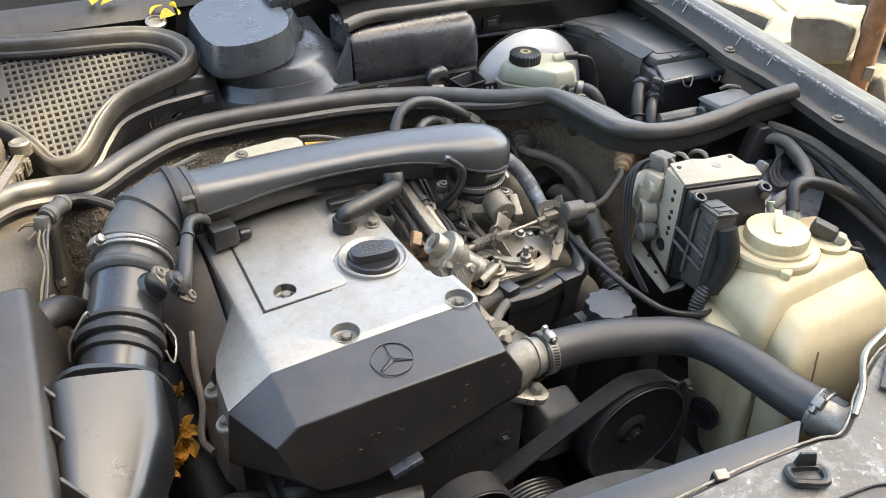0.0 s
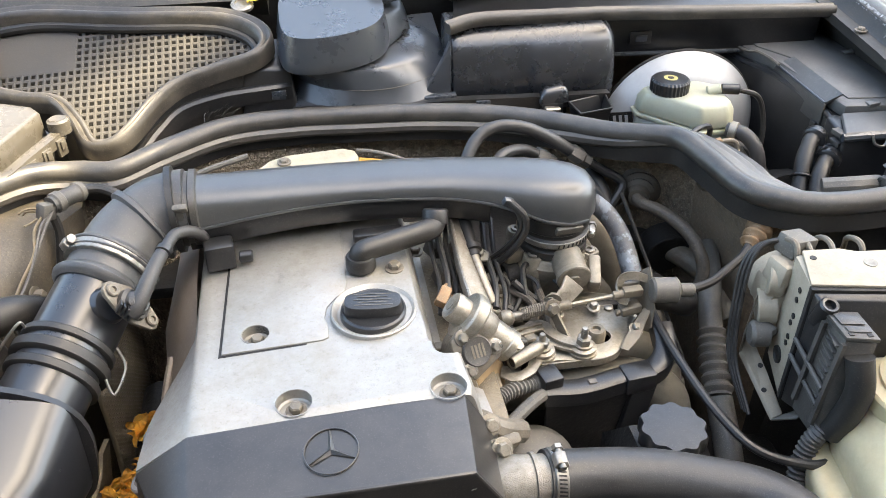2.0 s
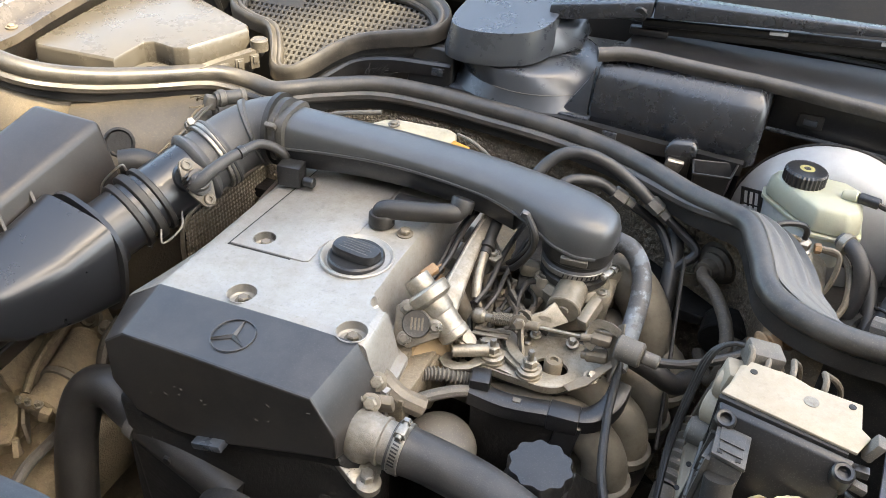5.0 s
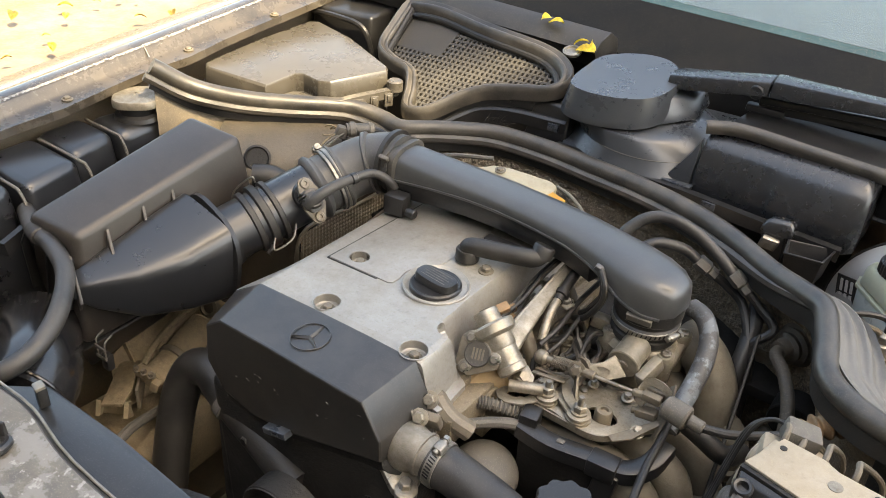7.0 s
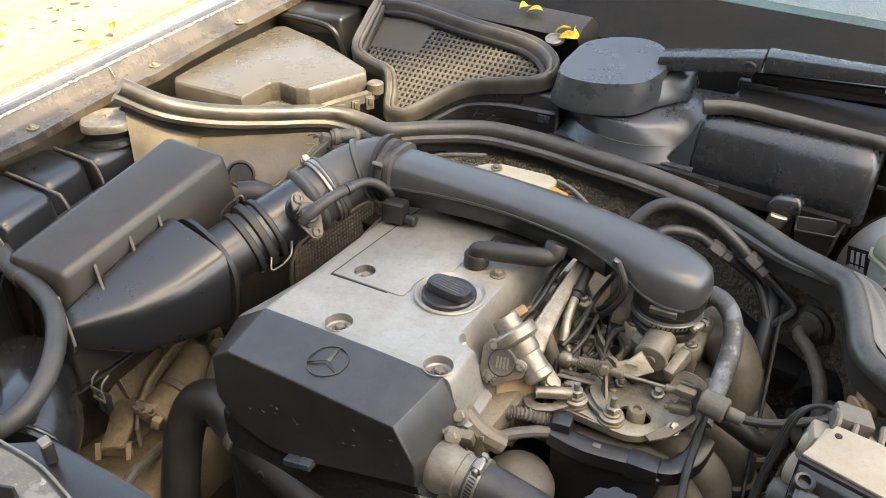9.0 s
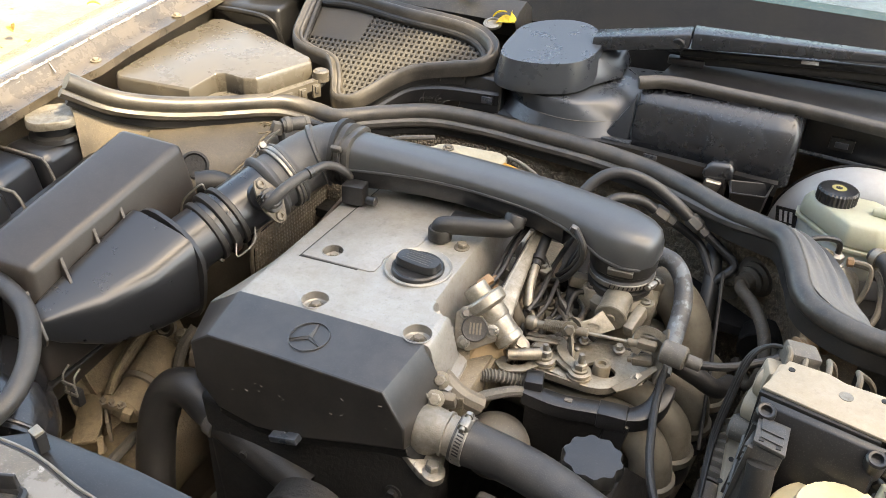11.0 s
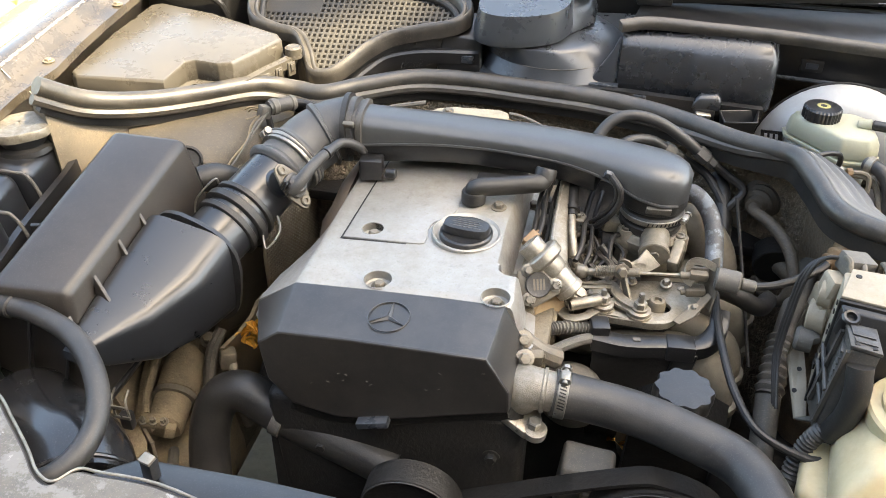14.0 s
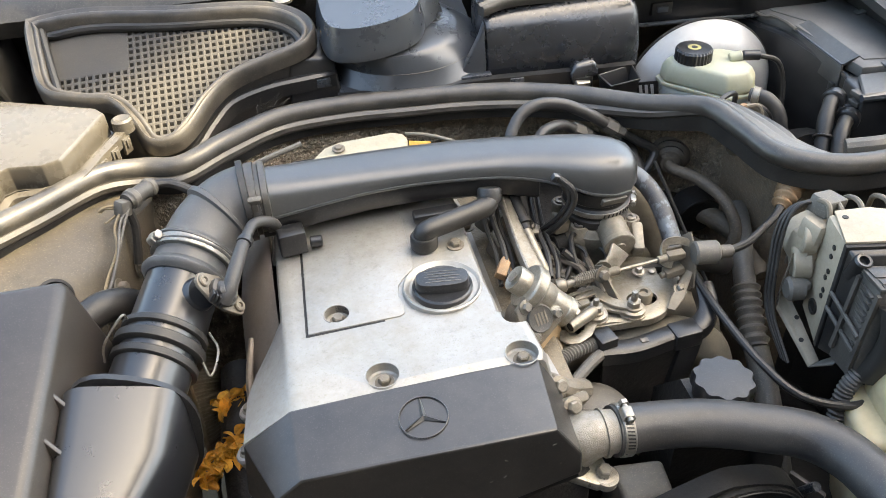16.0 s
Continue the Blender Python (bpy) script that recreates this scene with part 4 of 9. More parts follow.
part("web", join(hexa([(0.118, 0.240, 0.745), (0.150, 0.232, 0.745), (0.150, 0.245, 0.745), (0.120, 0.252, 0.745)], [(0.116, 0.236, 0.776), (0.152, 0.228, 0.776), (0.152, 0.245, 0.776), (0.118, 0.252, 0.776)], 0.003), box((0.108, 0.254, 0.796), (0.022, 0.016, 0.016), 0.004, (0, 10, 20))), m_throttle, tb)
for q in ((0.127, 0.243, 0.801), (0.189, 0.248, 0.796), (0.122, 0.294, 0.800), (0.190, 0.294, 0.798)):
    boss = part("bolt_boss", lathe((q[0], q[1], q[2] - 0.050), (0, 0, 1), [(0.0085, 0), (0.0098, 0.020), (0.0104, 0.048), (0.0092, 0.050), (0.0072, 0.0500), (0.0068, 0.0490), (0, 0.0490)], 20), m_throttle, tb)
    part("bolt", lathe((q[0], q[1], q[2] - 0.001), (0, 0, 1), [(0.0058, 0), (0.0058, 0.0025), (0.0048, 0.003), (0.0030, 0.003), (0.0026, 0.001), (0, 0.001)], 16), m_steel, boss)
part("spring_drum", join(cyl((0.160, 0.238, 0.800), (0.160, 0.206, 0.794), 0.0165, 28), lathe((0.160, 0.2065, 0.794), (0, -1, -0.2), [(0.0172, -0.004), (0.0178, -0.002), (0.0178, 0.002), (0.0165, 0.003), (0.006, 0.003), (0.0055, 0.005), (0, 0.005)], 28)), m_throttle, tb)
part("lever", slab([(0.150, 0.2045, 0.802), (0.168, 0.200, 0.785), (0.152, 0.190, 0.778), (0.135, 0.176, 0.783), (0.128, 0.173, 0.787), (0.131, 0.180, 0.794), (0.142, 0.193, 0.794)], (0.001, -0.003, 0), 0.0008), m_metal, tb)
part("cable_arm", box((0.1855, 0.218, 0.788), (0.0125, 0.034, 0.020), 0.003, (24, 0, -14)), m_throttle, tb)
part("port", cyl((0.118, 0.250, 0.775), (0.098, 0.246, 0.775), 0.013), m_dark, tb)

im = thing("intake_manifold", (0.22, 0.21, 0.60), "dusty cast intake manifold with four curved runners", "intake manifold")
for i, y in enumerate((0.135, 0.185, 0.24, 0.295)):
    x = 0.222 + 0.010 * i
    part("runner", tube([(0.07, y + 0.01, 0.712), (0.12, y + 0.005, 0.712), (0.17, y, 0.718), (0.205, y - 0.004, 0.718), (x + 0.012, y - 0.010, 0.702), (x + 0.022, y - 0.014, 0.675), (x + 0.020, y - 0.015, 0.640)], lambda t: 0.0205 + 0.003 * t, 18), m_beigecast, im)
    part("runner_collar", lathe((x + 0.022, y - 0.0145, 0.672), (0.05, 0.0, -1), [(0.024, 0), (0.0275, 0.002), (0.0275, 0.010), (0.024, 0.012)], 24), m_beigecast, im)
    part("runner_sleeve", lathe((x + 0.021, y - 0.0145, 0.655), (0.05, 0.0, -1), [(0.0255, 0), (0.027, 0.004), (0.027, 0.018), (0.0255, 0.022)], 24), m_rubber, im)
part("rear_runner", tube([(0.185, 0.318, 0.772), (0.215, 0.308, 0.770), (0.238, 0.294, 0.745), (0.248, 0.285, 0.705), (0.250, 0.280, 0.66)], lambda t: 0.027 - 0.002 * t, 22), m_beigecast, im, "tan cast runner")
part("plenum", tube([(0.20, 0.08, 0.615), (0.225, 0.20, 0.61), (0.24, 0.34, 0.61)], 0.055, 20), m_cast, im)
part("flange_plate", box((0.058, 0.215, 0.735), (0.012, 0.24, 0.06), 0.003), m_grime, im)

lk = thing("throttle_linkage", (0.165, 0.15, 0.745), "dusty stamped steel throttle linkage plate with pivots", "linkage")
part("plate", cut(slab([(x, y, 0.7565) for x, y in ((0.103, 0.123), (0.123, 0.127), (0.149, 0.122), (0.167, 0.122), (0.182, 0.128), (0.193, 0.142), (0.221, 0.178), (0.223, 0.187), (0.200, 0.186), (0.202, 0.199), (0.167, 0.202), (0.112, 0.186), (0.106, 0.160), (0.097, 0.137))], (0, 0, 0.004), 0.001), loft([[(0.168 + 0.0165 * math.cos(a), 0.1535 + 0.0115 * math.sin(a), z) for a in (2 * math.pi * i / 24 for i in range(24))] for z in (0.74, 0.78)]), loft([[(0.122 + 0.008 * math.cos(a), 0.163 + 0.006 * math.sin(a), z) for a in (2 * math.pi * i / 16 for i in range(16))] for z in (0.74, 0.78)])), m_metal, lk)
part("plate_edge", tube([(0.103, 0.123, 0.760), (0.149, 0.122, 0.760), (0.167, 0.122, 0.760), (0.182, 0.128, 0.760), (0.193, 0.142, 0.760), (0.222, 0.180, 0.760)], 1.0, k=2, up=(0, 0, 1), shape=[(-0.001, -0.007), (0.001, -0.007), (0.001, 0.001), (-0.001, 0.001)]), m_metal, lk)
part("under_plate", slab([(0.10, 0.128, 0.742), (0.18, 0.134, 0.742), (0.215, 0.180, 0.742), (0.16, 0.198, 0.742), (0.11, 0.182, 0.742)], (0, 0, 0.003)), m_dark, lk)
part("centre_stud", lathe((0.169, 0.153, 0.748), (0, 0, 1), [(0.0095, 0), (0.0095, 0.020), (0.0080, 0.0225), (0.0045, 0.0225), (0.004, 0.019), (0, 0.019)], 20), m_cast, lk)
for q, h in (((0.110, 0.137, 0.7605), 0.026), ((0.150, 0.134, 0.7605), 0.030)):
    pv = part("pivot", lathe(q, (0, 0, 1), [(0.0135, 0), (0.0135, 0.003), (0.0105, 0.0035), (0.0125, 0.0045), (0.0125, 0.0075), (0.009, 0.0085), (0.009, 0.011), (0.0062, 0.0115), (0.0062, 0.018), (0, 0.018)], 24), m_metal, lk)
    part("pivot_nut", lathe(Vector(q) + V(0, 0, 0.0115), (0, 0, 1), [(0.0072, 0), (0.0072, 0.006), (0.0058, 0.007)], 6), m_steel, pv)
    part("pivot_stud", lathe(Vector(q) + V(0, 0, 0.016), (0, 0, 1), [(0.0034, 0), (0.0034, h - 0.018), (0.0026, h - 0.0165), (0, h - 0.0165)], 12), m_steel, pv)
STRAP = [(-0.0055, -0.0015), (0.0055, -0.0015), (0.0055, 0.0015), (-0.0055, 0.0015)]
part("arm", tube([(0.104, 0.147, 0.7705), (0.102, 0.158, 0.7705), (0.108, 0.168, 0.7705), (0.119, 0.167, 0.7705), (0.123, 0.156, 0.7705), (0.130, 0.146, 0.7705), (0.140, 0.138, 0.7705), (0.150, 0.134, 0.7705)], 1.0, k=5, up=(0, 0, 1), shape=STRAP), m_metal, lk)
part("arm", tube([(0.120, 0.148, 0.7665), (0.132, 0.139, 0.7665), (0.150, 0.129, 0.7665)], 1.0, k=5, up=(0, 0, 1), shape=STRAP), m_metal, lk)
part("hook", slab([(x, y, 0.763) for x, y in ((0.068, 0.124), (0.064, 0.110), (0.072, 0.102), (0.082, 0.101), (0.097, 0.109), (0.108, 0.124), (0.104, 0.131), (0.096, 0.128), (0.092, 0.119), (0.083, 0.113), (0.076, 0.113), (0.074, 0.122))], (0, 0, 0.0022), 0.0006), m_metal, lk)
part("stub_pipe", lathe((0.075, 0.116, 0.774), (0.031, 0.017, 0), [(0.0048, 0.004), (0.0050, 0), (0.0064, 0), (0.0064, 0.035), (0.0064, 0.036)], 20), m_metal, lk)
part("pipe_bore", lathe((0.0765, 0.1168, 0.774), (-0.031, -0.017, 0), [(0.0049, 0), (0.0049, 0.0004), (0, 0.0004)], 16), m_dark, lk)
part("throttle_lever", tube([(0.124, 0.172, 0.800), (0.126, 0.168, 0.793), (0.131, 0.160, 0.781), (0.137, 0.150, 0.768), (0.140, 0.146, 0.760)], 1.0, k=4, up=(0.8, 0.5, 0), shape=[(-0.0055, -0.0013), (0.0055, -0.0013), (0.0055, 0.0013), (-0.0055, 0.0013)]), m_cast, lk)
part("lever_nut", join(hexbolt((0.126, 0.165, 0.793), (0.25, -0.9, 0.3), 0.0060, 0.006), hexbolt((0.129, 0.172, 0.796), (0.25, 0.9, 0.1), 0.0055, 0.006)), m_cast, lk)
part("spring", tube([(0.096 + 0.00026 * i, 0.169 + 0.0056 * math.sin(i * 0.78), 0.785 + 0.00006 * i + 0.0056 * math.cos(i * 0.78)) for i in range(98)], 0.0011, 5, 1), m_cast, lk)
part("rod", cyl((0.082, 0.169, 0.783), (0.128, 0.168, 0.790), 0.0040), m_metal, lk)
part("ball_joint", lathe((0.078, 0.169, 0.7825), (1, 0, 0.12), [(0.003, -0.003), (0.0075, 0), (0.0085, 0.004), (0.0075, 0.009), (0.0042, 0.012), (0.0045, 0.020)], 18), m_metal, lk)
part("rod", cyl((0.128, 0.168, 0.790), (0.204, 0.170, 0.797), 0.0019, 10), m_alu, lk)
part("rod_end", cyl((0.128, 0.168, 0.7905), (0.146, 0.1685, 0.792), 0.0048, 14), m_cast, lk)
for d_ in (0, 0.008):
    part("side_strip", slab([(0.082, 0.158 - d_, 0.772), (0.118, 0.166 - d_, 0.772), (0.118, 0.171 - d_, 0.772), (0.082, 0.163 - d_, 0.772)], (0, 0, 0.002), 0.0005), m_metal, lk)
part("cable_bracket", slab([(0.214, 0.194, 0.764), (0.217, 0.190, 0.798), (0.222, 0.184, 0.812), (0.227, 0.178, 0.820), (0.229, 0.172, 0.808), (0.230, 0.160, 0.784), (0.226, 0.152, 0.764)], (-0.002, 0, 0), 0.0006), m_cast, lk)
part("bracket_loop", tube([(0.226, 0.176, 0.806), (0.212, 0.178, 0.811), (0.200, 0.179, 0.809), (0.195, 0.174, 0.800), (0.195, 0.168, 0.793), (0.203, 0.165, 0.790)], 1.0, k=4, up=(0, 0.4, 1), shape=[(-0.0012, -0.004), (0.0012, -0.004), (0.0012, 0.004), (-0.0012, 0.004)]), m_metal, lk)
part("brace", slab([(0.186, 0.131, 0.7605), (0.196, 0.144, 0.7625), (0.222, 0.168, 0.778), (0.227, 0.162, 0.779), (0.208, 0.138, 0.7635), (0.193, 0.126, 0.7605)], (0, 0, 0.002), 0.0005), m_cast, lk)
part("clevis", join(box((0.208, 0.170, 0.798), (0.020, 0.010, 0.009), 0.002, (0, 0, 2)), box((0.207, 0.178, 0.7975), (0.022, 0.004, 0.012), 0.001, (0, 0, 2)), cyl((0.188, 0.1695, 0.7955), (0.200, 0.170, 0.7968), 0.0042)), m_cast, lk)
part("lower_clip", join(box((0.207, 0.168, 0.779), (0.022, 0.014, 0.010), 0.003, (0, -8, 5)), cyl((0.192, 0.166, 0.776), (0.203, 0.167, 0.778), 0.0036)), m_cast, lk)
part("pivot_stand", slab([(0.079, 0.219, 0.770), (0.084, 0.229, 0.772), (0.094, 0.226, 0.771), (0.112, 0.198, 0.764), (0.126, 0.190, 0.7605), (0.120, 0.182, 0.7605), (0.098, 0.190, 0.762)], (0, 0.001, 0.003), 0.0008), m_metal, lk)
part("stand_post", cyl((0.087, 0.222, 0.735), (0.087, 0.222, 0.772), 0.0085, 18), m_metal, lk)
part("stand_bolt", hexbolt((0.087, 0.222, 0.773), (0, 0, 1), 0.0062, 0.006), m_cast, lk)
for q in ((0.195, 0.192, 0.7605), (0.128, 0.186, 0.7605), (0.135, 0.176, 0.7605)):
    part("rivet", lathe(q, (0, 0, 1), [(0.0042, 0), (0.0042, 0.002), (0.002, 0.003), (0, 0.003)], 12), m_steel, lk)

for q0, q1, q2, r_, m_ in (((0.100, 0.215, 0.790), (0.122, 0.205, 0.772), (0.150, 0.200, 0.762), 0.0042, m_rubber), ((0.090, 0.200, 0.770), (0.115, 0.192, 0.758), (0.145, 0.188, 0.752), 0.005, m_dark), ((0.180, 0.205, 0.752), (0.205, 0.212, 0.748), (0.235, 0.205, 0.742), 0.006, m_dark)):
    part("vacuum_line", tube([q0, q1, q2], r_, 8), m_, lk)
for q, ax_, r_ in (((0.083, 0.135, 0.768), (0.3, -0.6, 0.6), 0.006), ((0.096, 0.150, 0.764), (0, 0, 1), 0.005), ((0.208, 0.150, 0.766), (0.2, -0.3, 0.9), 0.005), ((0.178, 0.190, 0.766), (0, -0.2, 1), 0.0045), ((0.140, 0.186, 0.766), (0, -0.2, 1), 0.004)):
    part("nut", hexbolt(q, ax_, r_, 0.006), m_steel, lk)
tr = thing("linkage_bracket", (0.17, 0.11, 0.70), "black plastic bracket with cable channel under the linkage", "bracket")
part("channel", tube([(0.104, 0.100, 0.747), (0.140, 0.099, 0.745), (0.180, 0.106, 0.746), (0.200, 0.110, 0.744), (0.220, 0.116, 0.746), (0.234, 0.133, 0.752), (0.238, 0.158, 0.760)], 1.0, k=4, up=(0, 0, 1), shape=[(-0.010, -0.009), (0.010, -0.009), (0.010, 0.006), (0.007, 0.008), (-0.007, 0.008), (-0.010, 0.006)]), m_plastic, tr)
part("corner_block", box((0.110, 0.107, 0.752), (0.020, 0.022, 0.026), 0.0025, (0, 0, 12)), m_plastic, tr)
part("channel_clip", box((0.196, 0.106, 0.746), (0.030, 0.023, 0.020), 0.002, (0, 0, 6)), m_plastic, tr)
part("clip_slot", box((0.150, 0.1005, 0.7535), (0.008, 0.006, 0.002), 0.0005, (0, 0, 4)), m_hose_grey, tr)
part("panel", slab([(0.105, 0.094, 0.74), (0.20, 0.104, 0.738), (0.195, 0.110, 0.67), (0.17, 0.108, 0.60), (0.11, 0.10, 0.60)], (0, 0.006, 0), 0.002), m_dark, tr)
part("leg", box((0.198, 0.105, 0.70), (0.024, 0.012, 0.09), 0.003, (0, 8, 0)), m_plastic, tr)

th = thing("throttle_cable", (0.235, 0.165, 0.79), "black throttle cable with a grey rubber sleeve", "cable")
part("sleeve", join(cyl((0.224, 0.163, 0.803), (0.250, 0.160, 0.802), 0.0125, 20, 0.002), cyl((0.250, 0.160, 0.802), (0.266, 0.1600, 0.800), 0.0068, 14)), m_hose_grey, th, "grey rubber sleeve")
part("cable", tube([(0.264, 0.1605, 0.800), (0.288, 0.168, 0.801), (0.312, 0.182, 0.804), (0.336, 0.197, 0.811), (0.350, 0.214, 0.822)], 0.0045, 10), m_rubber, th)
part("cable", tube([(0.230, 0.172, 0.775), (0.232, 0.150, 0.768), (0.236, 0.105, 0.762), (0.248, 0.045, 0.752), (0.270, 0.005, 0.742), (0.312, -0.012, 0.735), (0.34, -0.004, 0.73)], 0.0043, 10), m_rubber, th)

fr = thing("fuel_rail", (0.05, 0.25, 0.79), "dusty aluminium fuel rail with injector wiring", "fuel rail")
part("rail", loft([superring(c_, (0.93, -0.1, -0.30), (0.25, -0.15, 0.93), w_, h_, 20, 4.0) for c_, w_, h_ in (((0.058, 0.130, 0.796), 0.0120, 0.0075), ((0.054, 0.160, 0.806), 0.0118, 0.0072), ((0.050, 0.215, 0.817), 0.0088, 0.0062), ((0.049, 0.265, 0.828), 0.0062, 0.0055), ((0.049, 0.300, 0.836), 0.0055, 0.0050))]), m_metal, fr, "pale cast fuel rail")
part("rail_ridge", tube([(0.047, 0.150, 0.812), (0.045, 0.21, 0.822), (0.046, 0.29, 0.839)], 0.0022, 8, 4), m_alu, fr)
part("fuel_tube", tube([(0.072, 0.185, 0.790), (0.066, 0.205, 0.806), (0.062, 0.232, 0.818)], 0.0052, 12), m_metal, fr)
dark = part("tube_boot", tube([(0.063, 0.228, 0.816), (0.061, 0.250, 0.824), (0.060, 0.290, 0.838)], 0.0064, 14, 4), m_rubber, fr)
part("boot_ring", lathe((0.0625, 0.238, 0.8195), (-0.05, 0.9, 0.33), [(0.006, -0.004), (0.0088, -0.003), (0.0088, 0.003), (0.006, 0.004)], 18), m_rubber, dark)
part("rail_lug", slab([(0.062, 0.232, 0.806), (0.076, 0.228, 0.808), (0.080, 0.238, 0.810), (0.074, 0.247, 0.810), (0.060, 0.246, 0.808)], (0, 0, 0.003), 0.0008), m_metal, fr)
part("lug_bolt", hexbolt((0.069, 0.238, 0.811), (0.1, -0.3, 0.95), 0.0050, 0.005), m_steel, fr)
part("upper_bracket", slab([(0.046, 0.262, 0.846), (0.066, 0.258, 0.846), (0.066, 0.268, 0.848), (0.047, 0.272, 0.848)], (0, 0.001, 0.003), 0.0008), m_metal, fr)
part("pipe", tube([(0.064, 0.206, 0.796), (0.064, 0.202, 0.786), (0.070, 0.198, 0.776), (0.079, 0.192, 0.771), (0.083, 0.184, 0.772), (0.082, 0.174, 0.777), (0.079, 0.166, 0.780)], 0.0044, 12), m_alu, fr)
part("pipe_foot", slab([(0.060, 0.196, 0.768), (0.076, 0.186, 0.766), (0.082, 0.196, 0.766), (0.074, 0.212, 0.768)], (0, 0, 0.004), 0.001), m_metal, fr)
for i, y in enumerate((0.185, 0.235, 0.285)):
    inj = part("injector", tube([(0.046, y, 0.80), (0.066, y - 0.004, 0.765), (0.078, y - 0.006, 0.745)], 0.0085, 12), m_cast, fr)
    part("plug", box((0.030, y - 0.004, 0.795), (0.014, 0.020, 0.018), 0.003, (0, 25, 12 * i)), m_plastic_dusty if i else m_copper, inj)
part("copper_plug", join(box((0.022, 0.176, 0.812), (0.011, 0.019, 0.013), 0.002, (20, 20, -25)), box((0.027, 0.190, 0.808), (0.008, 0.012, 0.010), 0.002, (20, 20, -25))), m_copper, fr, "rust-brown wiring plug")
for k_, (x, z) in enumerate(((0.018, 0.800), (0.026, 0.806), (0.034, 0.798), (0.074, 0.790), (0.084, 0.782))):
    part("wire", tube([(x, 0.165 + 0.004 * k_, z), (x + 0.005, 0.205, z + 0.008), (x + 0.004, 0.25, z + 0.018), (x + 0.010, 0.30, z + 0.030)], 0.0026 + 0.0006 * (k_ % 2), 8), m_rubber, fr)

pr = thing("pressure_regulator", (0.045, 0.13, 0.79), "round metal fuel pressure regulator bolted to the head", "fuel regulator")
part("canister", lathe((0.023, 0.138, 0.832), (0.72, -0.20, -0.62), [(0.006, 0.003), (0.0095, 0.001), (0.0130, 0), (0.0138, 0.002), (0.0138, 0.014), (0.0225, 0.015), (0.0240, 0.017), (0.0240, 0.026), (0.0222, 0.028), (0.0170, 0.030), (0.0165, 0.042), (0.0150, 0.044), (0.0150, 0.062), (0.0158, 0.063), (0.0158, 0.070), (0.012, 0.072)], 32), m_alu, pr)
part("nozzle_bore", lathe((0.0222, 0.1382, 0.8327), (-0.72, 0.20, 0.62), [(0.0058, 0), (0.0058, 0.0006), (0, 0.0006)], 16), m_cast, pr)
part("foot", slab([(0.066, 0.132, 0.776), (0.088, 0.120, 0.768), (0.094, 0.130, 0.768), (0.090, 0.142, 0.772), (0.078, 0.146, 0.780)], (0.001, 0, 0.005), 0.001), m_alu, pr)
part("union", lathe((0.082, 0.134, 0.774), (0.3, -0.3, 0.8), [(0.0085, 0), (0.0085, 0.006), (0.006, 0.007), (0.006, 0.010)], 6), m_metal, pr)
cs = thing("cam_sensor", (0.048, 0.095, 0.785), "triangular sensor cap held by three bolts", "engine sensor")
sn = Vector((0.26, -0.78, 0.56)).normalized()
su = sn.cross(Vector((0, 0, 1))).normalized()
sv = su.cross(sn)
sc_ = Vector((0.038, 0.111, 0.7995))
tri3 = [sc_ + su * 0.026 * math.cos(radians(a)) + sv * 0.026 * math.sin(radians(a)) for a in (36, 78, 164, 206, 284, 326)]
part("flange", slab(tri3, sn * 0.007, 0.002), m_cast, cs)
part("disc", lathe(sc_ + sn * 0.006, sn, [(0.0140, 0), (0.0140, 0.003), (0.0128, 0.0045), (0.0110, 0.004), (0, 0.004)], 28), m_plastic_dusty, cs)
for k_ in range(4):
    part("disc_mark", slab([sc_ + sn * 0.0099 + su * (0.002 * j - 0.007 + 0.0035 * k_) + sv * h_ for j, h_ in ((0, -0.006), (1, -0.006), (1, 0.006), (0, 0.006))], sn * 0.0005), m_cast, cs)
for a in (57, 185, 305):
    part("bolt", hexbolt(sc_ + su * 0.0185 * math.cos(radians(a)) + sv * 0.0185 * math.sin(radians(a)) + sn * 0.007, sn, 0.0048, 0.005), m_steel, cs)
part("body", cyl(sc_, sc_ - sn * 0.03, 0.019), m_cast, cs)

sm = thing("vacuum_harness", (0.10, 0.20, 0.77), "tangle of thin black vacuum lines beside the fuel rail", "vacuum lines")
rng = random.Random(21)
for i in range(10):
    a = Vector((0.070 + 0.007 * i, 0.150 + 0.012 * (i % 4), 0.752 + 0.004 * (i % 3)))
    b = Vector((0.062 + 0.009 * i, 0.235 + 0.010 * (i % 3), 0.770 + 0.006 * (i % 4)))
    m1 = a.lerp(b, 0.35) + Vector((rng.uniform(-0.014, 0.014), 0, rng.uniform(0.0, 0.016)))
    m2 = a.lerp(b, 0.7) + Vector((rng.uniform(-0.014, 0.014), 0, rng.uniform(0.0, 0.018)))
    part("line", tube([a - Vector((0, 0, 0.03)), a, m1, m2, b, b + Vector((0, 0.02, -0.03))], (0.0022, 0.0032, 0.0042)[i % 3], 8), (m_rubber, m_dark, m_loom)[i % 3], sm)
    part("nipple", cyl(a - Vector((0, 0.004, 0.004)), a + Vector((0, 0.005, 0.004)), (0.0036, 0.0046, 0.0056)[i % 3], 10), m_cast, sm)
cp = thing("wiring_conduit", (0.06, 0.07, 0.75), "corrugated wiring conduit beside the cylinder head", "conduit")
part("conduit", tube([(0.042, 0.064, 0.748), (0.049, 0.078, 0.760), (0.066, 0.092, 0.760), (0.094, 0.106, 0.754), (0.108, 0.112, 0.750)], lambda t: 0.0066 + 0.0013 * math.sin(t * 190), 10, 30), m_hose_grey, cp)
part("conduit_block", box((0.044, 0.066, 0.752), (0.018, 0.016, 0.016), 0.003, (20, 0, 30)), m_cast, cp)
